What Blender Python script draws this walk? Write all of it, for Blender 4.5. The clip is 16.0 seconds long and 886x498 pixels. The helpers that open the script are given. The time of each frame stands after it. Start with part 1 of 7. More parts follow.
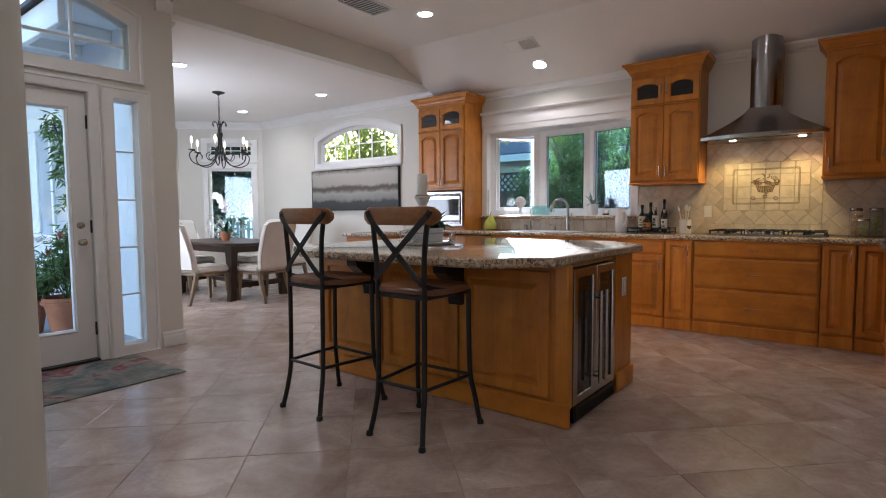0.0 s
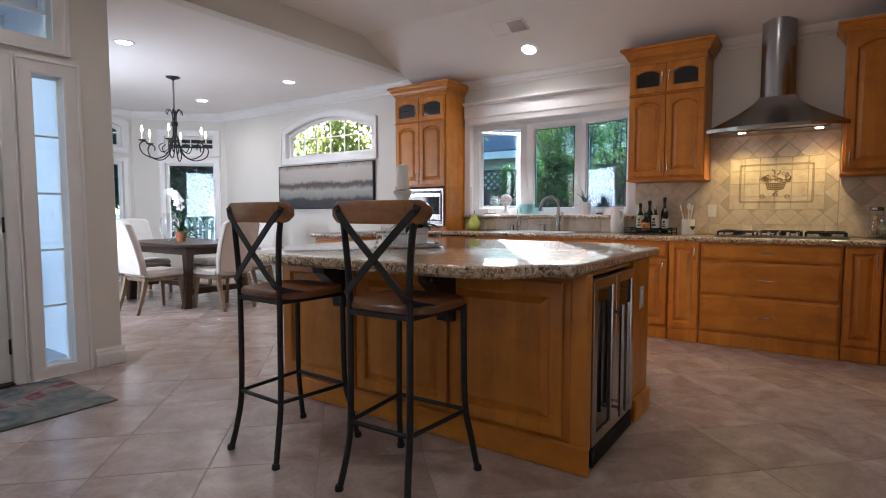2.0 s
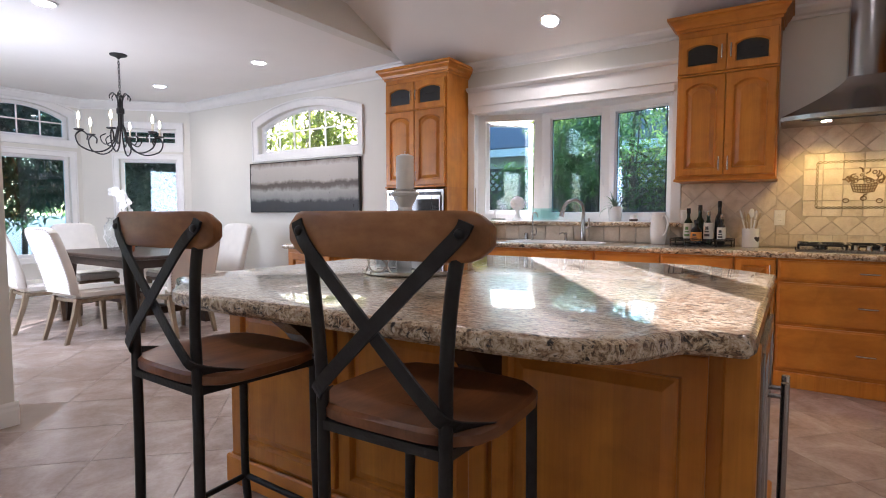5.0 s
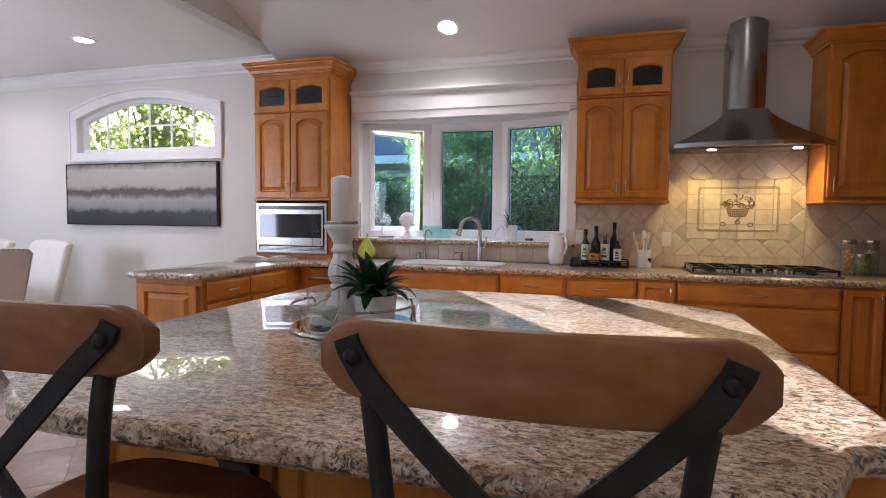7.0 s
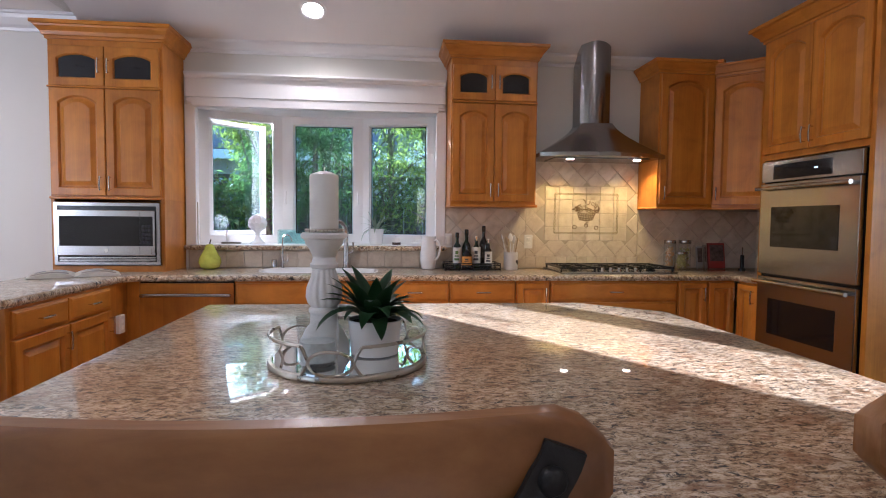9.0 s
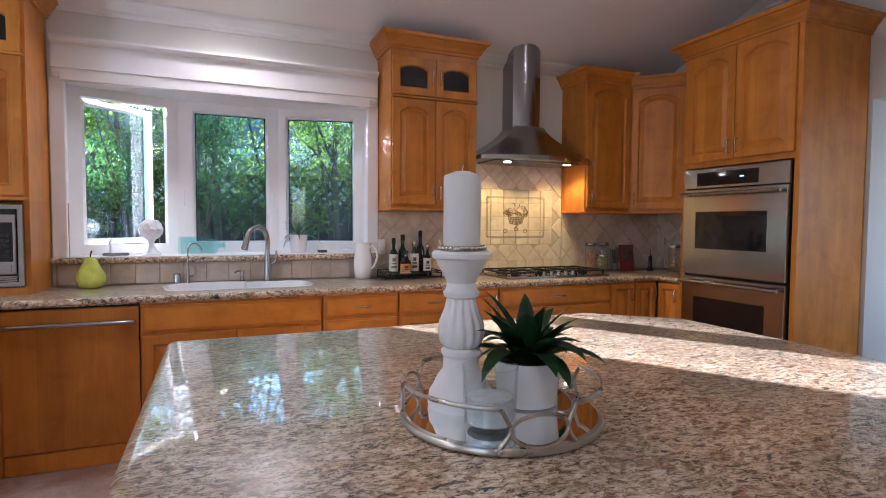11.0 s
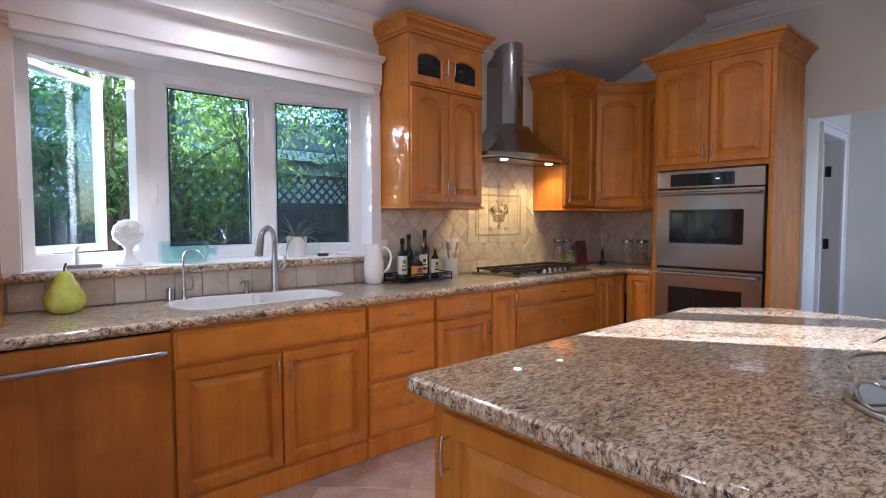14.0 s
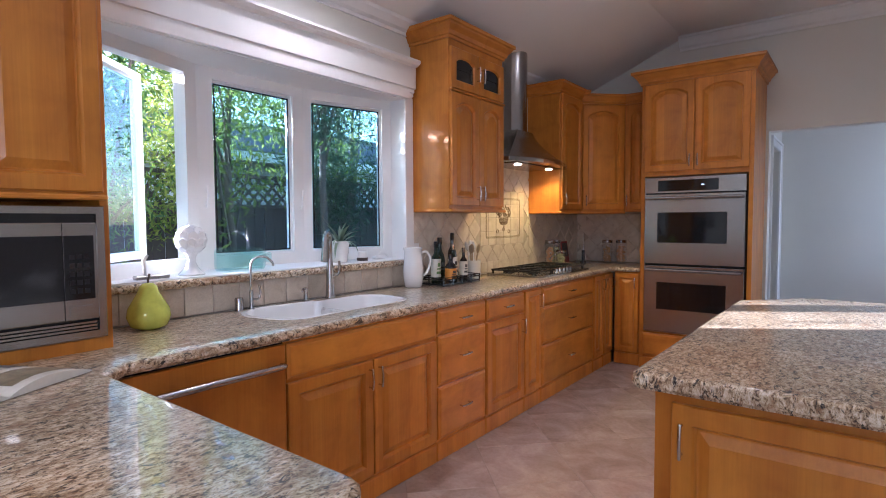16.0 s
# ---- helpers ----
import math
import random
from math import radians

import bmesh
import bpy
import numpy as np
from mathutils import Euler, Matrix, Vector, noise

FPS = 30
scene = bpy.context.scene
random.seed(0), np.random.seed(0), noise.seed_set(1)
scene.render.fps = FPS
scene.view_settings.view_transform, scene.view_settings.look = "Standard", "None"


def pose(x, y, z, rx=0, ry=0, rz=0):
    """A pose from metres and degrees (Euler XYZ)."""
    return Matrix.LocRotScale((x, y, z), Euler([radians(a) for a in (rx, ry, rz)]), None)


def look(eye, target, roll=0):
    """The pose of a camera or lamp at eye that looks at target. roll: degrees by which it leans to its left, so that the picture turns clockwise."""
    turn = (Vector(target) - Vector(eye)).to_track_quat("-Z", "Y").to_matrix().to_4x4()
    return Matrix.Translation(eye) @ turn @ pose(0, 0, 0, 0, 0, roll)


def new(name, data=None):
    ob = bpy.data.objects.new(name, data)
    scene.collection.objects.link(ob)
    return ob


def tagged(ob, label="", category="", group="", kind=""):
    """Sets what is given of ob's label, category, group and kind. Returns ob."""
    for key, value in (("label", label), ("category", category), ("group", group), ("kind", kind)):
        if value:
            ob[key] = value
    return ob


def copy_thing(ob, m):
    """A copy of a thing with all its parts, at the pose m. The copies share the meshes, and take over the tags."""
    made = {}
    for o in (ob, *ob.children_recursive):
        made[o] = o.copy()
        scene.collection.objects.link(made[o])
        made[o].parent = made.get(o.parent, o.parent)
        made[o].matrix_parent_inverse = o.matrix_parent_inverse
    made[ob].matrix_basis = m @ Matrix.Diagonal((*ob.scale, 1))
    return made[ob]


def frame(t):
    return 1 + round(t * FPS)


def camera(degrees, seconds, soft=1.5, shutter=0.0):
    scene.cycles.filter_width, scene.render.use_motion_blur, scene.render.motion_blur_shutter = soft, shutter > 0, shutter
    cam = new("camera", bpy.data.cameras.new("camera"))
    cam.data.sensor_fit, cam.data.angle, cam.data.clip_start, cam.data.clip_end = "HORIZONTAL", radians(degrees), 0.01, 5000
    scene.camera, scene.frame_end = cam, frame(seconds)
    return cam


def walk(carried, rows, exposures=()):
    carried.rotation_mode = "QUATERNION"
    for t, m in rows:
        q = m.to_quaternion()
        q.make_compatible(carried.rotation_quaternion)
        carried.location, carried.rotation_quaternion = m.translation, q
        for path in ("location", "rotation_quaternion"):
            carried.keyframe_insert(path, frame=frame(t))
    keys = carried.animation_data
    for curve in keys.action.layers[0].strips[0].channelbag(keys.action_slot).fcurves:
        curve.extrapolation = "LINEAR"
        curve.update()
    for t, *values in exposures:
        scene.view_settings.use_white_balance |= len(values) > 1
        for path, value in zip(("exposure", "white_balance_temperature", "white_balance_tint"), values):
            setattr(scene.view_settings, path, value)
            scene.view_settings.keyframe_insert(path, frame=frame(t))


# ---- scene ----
cam = camera(78.8, 16.0, soft=1.0)
METRES, EYE, TILT, LEAN, TURN = 6.2, 1.145, 0.0, 0.0, 37.6
ROWS = [
    (0.0, 0.0, 0.0, 0.0, -0.02, -3.92, 0.35),
    (0.5, -0.0028, 0.019, -0.002, 0.43, -3.92, 0.35),
    (1.0, -0.0102, 0.0443, -0.0034, 0.15, -3.94, 0.29),
    (1.5, -0.0141, 0.0666, -0.0031, -1.52, -3.93, 0.18),
    (2.0, -0.0103, 0.0925, -0.003, -2.79, -3.91, 0.12),
    (2.5, -0.001, 0.1239, 0.0027, -2.98, -3.86, 0.11),
    (3.0, 0.0029, 0.146, 0.0028, -2.69, -3.85, 0.08),
    (3.5, -0.0029, 0.1714, 0.0, -2.73, -3.88, 0.09),
    (6.0, -0.0535, 0.3101, 0.0137, -10.63, -3.47, -0.35),
    (6.5, -0.0697, 0.3273, 0.0203, -17.05, -3.36, -0.5),
    (7.0, -0.0804, 0.3489, 0.0226, -21.09, -3.26, -0.53),
    (7.5, -0.0936, 0.3764, 0.0277, -26.34, -3.15, -0.58),
    (8.0, -0.1123, 0.398, 0.0264, -31.33, -3.06, -0.59),
    (8.5, -0.1369, 0.4169, 0.0269, -39.43, -2.94, -0.64),
    (9.0, -0.1507, 0.44, 0.0242, -43.46, -2.9, -0.58),
    (9.5, -0.1564, 0.4735, 0.0263, -46.96, -2.89, -0.51),
    (10.0, -0.1647, 0.5032, 0.0275, -51.75, -2.77, -0.51),
    (12.5, -0.2263, 0.6657, 0.0291, -72.19, -2.93, -0.17),
    (13.0, -0.2376, 0.6999, 0.0298, -76.29, -2.97, -0.18),
    (13.5, -0.2372, 0.7358, 0.0267, -78.14, -2.99, -0.07),
    (14.0, -0.2333, 0.7793, 0.0303, -79.15, -3.05, 0.04),
    (14.5, -0.2415, 0.8196, 0.0312, -79.67, -3.06, 0.17),
    (15.0, -0.2549, 0.855, 0.0301, -85.83, -3.05, 0.12),
    (15.5, -0.2555, 0.8928, 0.0291, -88.54, -3.0, 0.24),
    (16.0, -0.2572, 0.9282, 0.0333, -90.01, -2.98, 0.31),
]
EXPOSURES = [(0.0, 2.80, 5650, 14), (1.5, 2.82, 5650, 15), (2.0, 2.88, 5620, 16), (2.5, 3.08, 5600, 17), (3.5, 3.23, 5680, 18), (6.0, 2.95, 5700, 18), (6.5, 2.88, 5650, 19), (7.0, 2.93, 5600, 20), (8.0, 3.18, 5520, 20), (9.0, 3.11, 5420, 20), (10.2, 3.05, 5380, 20), (12.5, 3.36, 5300, 21), (14.0, 3.20, 5280, 21), (16.0, 3.12, 5250, 21)]
walk(cam, [(t, pose(0, 0, EYE, TILT, LEAN, TURN) @ pose(METRES * x, METRES * y, METRES * z, 90 + pitch, roll, yaw)) for t, x, y, z, yaw, pitch, roll in ROWS],
     EXPOSURES)


# ---- world, sun and lamps ----
SUN_AWAY = Vector((-0.545, 0.838, 0.0)).normalized()      # towards the sun, over the garden behind the kitchen window
SUN_UP = radians(14.0)
world = bpy.data.worlds.new("sky")
scene.world = world
world.use_nodes = True
wn = world.node_tree.nodes
sky = wn.new("ShaderNodeTexSky")
sky.sky_type, sky.sun_disc = "NISHITA", False
sky.sun_elevation = SUN_UP
sky.sun_rotation = math.atan2(SUN_AWAY.x, SUN_AWAY.y)
world.node_tree.links.new(sky.outputs[0], wn["Background"].inputs[0])
wn["Background"].inputs[1].default_value = 0.14

sun = new("sun", bpy.data.lights.new("sun", "SUN"))
sun.data.energy, sun.data.angle, sun.data.color = 5.0, radians(0.5), (1.0, 0.95, 0.88)
sun_dir = SUN_AWAY * math.cos(SUN_UP) + Vector((0, 0, math.sin(SUN_UP)))
sun.matrix_world = look(sun_dir * 30, (0, 0, 0))


def area(name, m, sx, sy, watts, colour, spread=180):
    ob = new(name, bpy.data.lights.new(name, "AREA"))
    ob.data.shape, ob.data.size, ob.data.size_y = "RECTANGLE", sx, sy
    ob.data.energy, ob.data.color, ob.data.spread = watts, colour, radians(spread)
    ob.matrix_world = m
    return ob


# added daylight at the dining court window and at an assumed, unseen hall window
area("added_daylight", look((-7.15, 2.345, 1.5), (-7.15, 5, 1.4)), 0.9, 1.15, 7, (0.90, 0.95, 1.0))
area("added_daylight", look((1.9, 2.52, 1.5), (1.9, 4, 1.4)), 0.8, 1.2, 0.9, (0.86, 0.92, 1.0))


def downlight(x, y, z, watts, tilt=0):
    ob = new("downlight_beam", bpy.data.lights.new("downlight_beam", "SPOT"))
    ob.data.energy, ob.data.spot_size, ob.data.spot_blend = watts, radians(168), 0.8
    ob.data.shadow_soft_size, ob.data.color = 0.055, (1.0, 0.90, 0.78)
    ob.matrix_world = pose(x, y, z - 0.03, tilt)


# last four lie out of view; (-0.95, 4.25) is added to brighten the east cabinets
KITCHEN_CANS = [(-2.95, 5.66), (-3.47, 4.24), (-3.3, 1.3), (-0.95, 4.25), (-0.75, 1.2), (-0.6, -1.0)]
DINING_CANS = [(-6.17, 3.13), (-6.15, 5.16), (-8.16, 5.17)]
for x, y in KITCHEN_CANS:
    downlight(x, y, 3.10 if y < 4.97 else 2.82, 5.5 if y > 5 else 1.5 if y > 2 else 4.2 if x < -2 else 1.7, 0 if y < 4.97 else -22)
for x, y in DINING_CANS:
    downlight(x, y, 2.83, 4.4)
for x in (-0.98, -0.42):
    ob = new("hood_beam", bpy.data.lights.new("hood_beam", "SPOT"))
    ob.data.energy, ob.data.spot_size, ob.data.spot_blend = 2.1, radians(130), 0.6
    ob.data.shadow_soft_size, ob.data.color = 0.03, (1.0, 0.71, 0.22)
    ob.matrix_world = pose(x, 5.80, 1.79)

# ---- materials ----
def nodes_of(name):
    m = bpy.data.materials.new(name)
    m.use_nodes = True
    nt = m.node_tree
    return m, nt, nt.nodes["Principled BSDF"]


def add(nt, kind, **sets):
    n = nt.nodes.new(kind)
    for k, v in sets.items():
        if k in n.inputs:
            n.inputs[k].default_value = v
    return n


def noise_tex(nt, scale, detail=4, rough=0.55, stretch=None, coord="Object", distort=0.0):
    tc = nt.nodes.new("ShaderNodeTexCoord")
    mp = nt.nodes.new("ShaderNodeMapping")
    nt.links.new(tc.outputs[coord], mp.inputs[0])
    if stretch:
        mp.inputs["Scale"].default_value = stretch
    n = add(nt, "ShaderNodeTexNoise", Scale=scale, Detail=detail, Roughness=rough, Distortion=distort)
    nt.links.new(mp.outputs[0], n.inputs[0])
    return n


def ramp(nt, src, stops):
    r = nt.nodes.new("ShaderNodeValToRGB")
    el = r.color_ramp.elements
    while len(el) < len(stops):
        el.new(0.5)
    for e, (p, c) in zip(el, stops):
        e.position, e.color = p, (*c, 1)
    nt.links.new(src, r.inputs[0])
    return r


def mix(nt, a, b, fac, mode="MIX"):
    m = nt.nodes.new("ShaderNodeMix")
    m.data_type, m.blend_type = "RGBA", mode
    for sock, v in ((m.inputs[6], a), (m.inputs[7], b), (m.inputs[0], fac)):
        if hasattr(v, "is_linked"):
            nt.links.new(v, sock)
        elif isinstance(v, tuple):
            sock.default_value = (*v, 1)
        else:
            sock.default_value = v
    return m.outputs[2]


def bump(nt, b, src, strength, dist=0.01):
    n = add(nt, "ShaderNodeBump", Strength=strength, Distance=dist)
    nt.links.new(src, n.inputs["Height"])
    nt.links.new(n.outputs[0], b.inputs["Normal"])


def plain(name, colour, rough=0.5, metal=0.0, var=0.08, scale=6.0, bumps=0.0, fine=120.0):
    """Paint, cloth, metal: one colour with soft blotches and a fine grain."""
    m, nt, b = nodes_of(name)
    n = noise_tex(nt, scale, 5)
    lo, hi = tuple(c * (1 - var) for c in colour), tuple(min(1, c * (1 + var)) for c in colour)
    r = ramp(nt, n.outputs[0], [(0.3, lo), (0.7, hi)])
    nt.links.new(r.outputs[0], b.inputs["Base Color"])
    b.inputs["Roughness"].default_value, b.inputs["Metallic"].default_value = rough, metal
    f = noise_tex(nt, fine, 3)
    if bumps:
        bump(nt, b, f.outputs[0], bumps, 0.004)
    rr = add(nt, "ShaderNodeMapRange")
    rr.inputs["To Min"].default_value, rr.inputs["To Max"].default_value = max(0.02, rough * 0.88), min(1, rough * 1.12)
    nt.links.new(n.outputs[0], rr.inputs["Value"])
    nt.links.new(rr.outputs[0], b.inputs["Roughness"])
    return m


def wood(name, dark, light, rough=0.38, stretch=(9, 9, 0.8), coat=0.25, each=0.16, boards=None, streak=0.2):
    """Straight grain along local z with a change of tone from board to board."""
    m, nt, b = nodes_of(name)
    big = noise_tex(nt, 1.6, 3, 0.5, stretch, distort=0.5)
    fine = noise_tex(nt, 14, 5, 0.65, (stretch[0] * 1.4, stretch[1] * 1.4, stretch[2] * 0.35))
    r = ramp(nt, big.outputs[0], [(0.28, dark), (0.5, tuple((a + c) / 2 for a, c in zip(dark, light))), (0.74, light)])
    g = ramp(nt, fine.outputs[0], [(0.3, (1 - streak, 1 - streak * 1.2, 1 - streak * 1.4)), (0.62, (1, 1, 1))])
    c = mix(nt, r.outputs[0], g.outputs[0], 1.0, "MULTIPLY")
    figure = noise_tex(nt, 6.5, 3, 0.5, distort=0.8)
    f = ramp(nt, figure.outputs[0], [(0.32, (0.86, 0.83, 0.80)), (0.52, (1, 1, 1)), (0.72, (1.07, 1.08, 1.08))])
    c = mix(nt, c, f.outputs[0], 1.0, "MULTIPLY")
    oi = nt.nodes.new("ShaderNodeObjectInfo")
    t = ramp(nt, oi.outputs["Random"], [(0.0, (1 - each * 0.7, 1 - each * 0.8, 1 - each * 0.9)), (1.0, (1 + each * 0.6, 1 + each * 0.6, 1 + each * 0.6))])
    c = mix(nt, c, t.outputs[0], 1.0, "MULTIPLY")
    if boards is not None:      # glued-up strips of slightly different tone
        tc = nt.nodes.new("ShaderNodeTexCoord")
        sp = nt.nodes.new("ShaderNodeSeparateXYZ")
        nt.links.new(tc.outputs["Object"], sp.inputs[0])
        ml = add(nt, "ShaderNodeMath")
        ml.operation = "MULTIPLY_ADD"
        ml.inputs[1].default_value = 8.5
        rm = add(nt, "ShaderNodeMath")
        rm.operation = "MULTIPLY"
        rm.inputs[1].default_value = 97.0
        nt.links.new(oi.outputs["Random"], rm.inputs[0])
        nt.links.new(sp.outputs[boards], ml.inputs[0])
        nt.links.new(rm.outputs[0], ml.inputs[2])
        fl = add(nt, "ShaderNodeMath")
        fl.operation = "FLOOR"
        nt.links.new(ml.outputs[0], fl.inputs[0])
        wn2 = nt.nodes.new("ShaderNodeTexWhiteNoise")
        wn2.noise_dimensions = "1D"
        nt.links.new(fl.outputs[0], wn2.inputs["W"])
        bt2 = ramp(nt, wn2.outputs["Value"], [(0.0, (0.90, 0.88, 0.86)), (0.5, (0.99, 0.985, 0.98)), (1.0, (1.05, 1.05, 1.05))])
        c = mix(nt, c, bt2.outputs[0], 1.0, "MULTIPLY")
    nt.links.new(c, b.inputs["Base Color"])
    b.inputs["Roughness"].default_value = rough
    b.inputs["Specular IOR Level"].default_value = 0.4
    b.inputs["Coat Weight"].default_value, b.inputs["Coat Roughness"].default_value = coat, 0.22
    bump(nt, b, fine.outputs[0], 0.06, 0.002)
    return m


def granite_mat():
    """Polished stone: cream and tan crystals, dark mica flecks, rusty clouds, a clear gloss."""
    m, nt, b = nodes_of("granite")
    warp = noise_tex(nt, 4, 4, 0.6, (1, 1.7, 1))
    grain = noise_tex(nt, 44, 6, 0.78, (1.0, 1.8, 1), distort=0.6)
    flecks = noise_tex(nt, 26, 6, 0.76, (1, 2.2, 1), distort=0.8)
    pepper = noise_tex(nt, 95, 3, 0.6, (1, 1.3, 1), distort=0.4)
    rust = noise_tex(nt, 11, 5, 0.65, (1, 1.6, 1), distort=1.2)
    base = ramp(nt, grain.outputs[0], [(0.36, (0.05, 0.036, 0.028)), (0.43, (0.25, 0.165, 0.095)), (0.48, (0.50, 0.385, 0.245)), (0.55, (0.70, 0.60, 0.45)), (0.65, (0.84, 0.79, 0.69))])
    dark = ramp(nt, flecks.outputs[0], [(0.395, (0.0, 0.0, 0.0)), (0.435, (1, 1, 1))])
    specks = ramp(nt, pepper.outputs[0], [(0.34, (0.22, 0.19, 0.17)), (0.41, (1, 1, 1))])
    red = ramp(nt, rust.outputs[0], [(0.52, (0, 0, 0)), (0.66, (0.7, 0.7, 0.7))])
    c = mix(nt, base.outputs[0], (0.31, 0.165, 0.085), red.outputs[0])
    c = mix(nt, (0.035, 0.032, 0.032), c, dark.outputs[0])
    c = mix(nt, c, specks.outputs[0], 1.0, "MULTIPLY")
    w = ramp(nt, warp.outputs[0], [(0.3, (0.76, 0.73, 0.70)), (0.7, (1.10, 1.06, 1.02))])
    c = mix(nt, c, w.outputs[0], 1.0, "MULTIPLY")
    nt.links.new(c, b.inputs["Base Color"])
    b.inputs["Roughness"].default_value = 0.30
    b.inputs["Specular IOR Level"].default_value = 0.3
    b.inputs["Coat Weight"].default_value, b.inputs["Coat Roughness"].default_value = 0.9, 0.03
    return m


def tile_mat(name, cols, rough, scale=5.0, bumps=0.15):
    """Stone-look ceramic, no two tiles alike."""
    m, nt, b = nodes_of(name)
    tc = nt.nodes.new("ShaderNodeTexCoord")
    oi = nt.nodes.new("ShaderNodeObjectInfo")
    off = add(nt, "ShaderNodeVectorMath")
    off.operation = "MULTIPLY_ADD"
    off.inputs[1].default_value = (1, 1, 1)
    cmb = nt.nodes.new("ShaderNodeCombineXYZ")
    k = add(nt, "ShaderNodeMath")
    k.operation = "MULTIPLY"
    k.inputs[1].default_value = 57.0
    nt.links.new(oi.outputs["Random"], k.inputs[0])
    nt.links.new(k.outputs[0], cmb.inputs[0])
    nt.links.new(k.outputs[0], cmb.inputs[2])
    nt.links.new(tc.outputs["Object"], off.inputs[0])
    nt.links.new(cmb.outputs[0], off.inputs[2])
    n = add(nt, "ShaderNodeTexNoise", Scale=scale, Detail=6, Roughness=0.6, Distortion=0.7)
    nt.links.new(off.outputs[0], n.inputs[0])
    f = add(nt, "ShaderNodeTexNoise", Scale=scale * 12, Detail=4, Roughness=0.6)
    nt.links.new(off.outputs[0], f.inputs[0])
    r = ramp(nt, n.outputs[0], [(0.30, cols[0]), (0.5, cols[1]), (0.70, cols[2])])
    t = ramp(nt, oi.outputs["Random"], [(0, (0.90, 0.88, 0.87)), (1, (1.06, 1.05, 1.05))])
    c = mix(nt, r.outputs[0], t.outputs[0], 1.0, "MULTIPLY")
    g = ramp(nt, f.outputs[0], [(0.35, (0.90, 0.89, 0.88)), (0.6, (1, 1, 1))])
    c = mix(nt, c, g.outputs[0], 1.0, "MULTIPLY")
    nt.links.new(c, b.inputs["Base Color"])
    rr = add(nt, "ShaderNodeMapRange")
    rr.inputs["To Min"].default_value, rr.inputs["To Max"].default_value = rough * 0.75, rough * 1.3
    nt.links.new(n.outputs[0], rr.inputs["Value"])
    nt.links.new(rr.outputs[0], b.inputs["Roughness"])
    bump(nt, b, n.outputs[0], bumps, 0.004)
    return m


def glass_mat(name, tint=(1, 1, 1), rough=0.0, clear=0.9):
    """Thin pane: mostly clear, with the gloss of a pane."""
    m, nt, b = nodes_of(name)
    tr = nt.nodes.new("ShaderNodeBsdfTransparent")
    tr.inputs[0].default_value = (*tint, 1)
    gl = nt.nodes.new("ShaderNodeBsdfGlossy")
    gl.inputs["Roughness"].default_value = rough
    lw = nt.nodes.new("ShaderNodeLayerWeight")
    lw.inputs[0].default_value = 0.5
    pw = add(nt, "ShaderNodeMath")
    pw.operation = "POWER"
    pw.inputs[1].default_value = 4.0
    nt.links.new(lw.outputs["Facing"], pw.inputs[0])
    fr = add(nt, "ShaderNodeMath")
    fr.operation = "MULTIPLY_ADD"
    fr.inputs[1].default_value, fr.inputs[2].default_value = 0.7, 0.05
    nt.links.new(pw.outputs[0], fr.inputs[0])
    mx = nt.nodes.new("ShaderNodeMixShader")
    nt.links.new(fr.outputs[0], mx.inputs[0])
    nt.links.new(tr.outputs[0], mx.inputs[1])
    nt.links.new(gl.outputs[0], mx.inputs[2])
    nt.links.new(mx.outputs[0], nt.nodes["Material Output"].inputs[0])
    return m


def steel_mat(name, colour=(0.41, 0.40, 0.39), rough=0.23, stretch=(1, 1, 90)):
    m, nt, b = nodes_of(name)
    n = noise_tex(nt, 5, 3, 0.6, stretch)
    b.inputs["Metallic"].default_value = 1
    r = ramp(nt, n.outputs[0], [(0.3, tuple(c * 0.985 for c in colour)), (0.7, tuple(c * 1.015 for c in colour))])
    nt.links.new(r.outputs[0], b.inputs["Base Color"])
    rr = add(nt, "ShaderNodeMapRange")
    rr.inputs["To Min"].default_value, rr.inputs["To Max"].default_value = rough * 0.93, rough * 1.08
    nt.links.new(n.outputs[0], rr.inputs["Value"])
    nt.links.new(rr.outputs[0], b.inputs["Roughness"])
    bump(nt, b, n.outputs[0], 0.03, 0.001)
    return m


def glow_mat(name, colour, strength):
    m, nt, b = nodes_of(name)
    b.inputs["Base Color"].default_value = (*colour, 1)
    b.inputs["Emission Color"].default_value = (*colour, 1)
    b.inputs["Emission Strength"].default_value = strength
    return m


def leaf_mat(name, dark, light, trans=0.35):
    m, nt, b = nodes_of(name)
    ge = nt.nodes.new("ShaderNodeNewGeometry")
    r = ramp(nt, ge.outputs["Random Per Island"], [(0, dark), (0.6, tuple((a + c) / 2 for a, c in zip(dark, light))), (1, light)])
    nt.links.new(r.outputs[0], b.inputs["Base Color"])
    b.inputs["Roughness"].default_value = 0.5
    tl = nt.nodes.new("ShaderNodeBsdfTranslucent")
    nt.links.new(r.outputs[0], tl.inputs[0])
    mx = nt.nodes.new("ShaderNodeMixShader")
    mx.inputs[0].default_value = trans
    nt.links.new(b.outputs[0], mx.inputs[1])
    nt.links.new(tl.outputs[0], mx.inputs[2])
    nt.links.new(mx.outputs[0], nt.nodes["Material Output"].inputs[0])
    return m


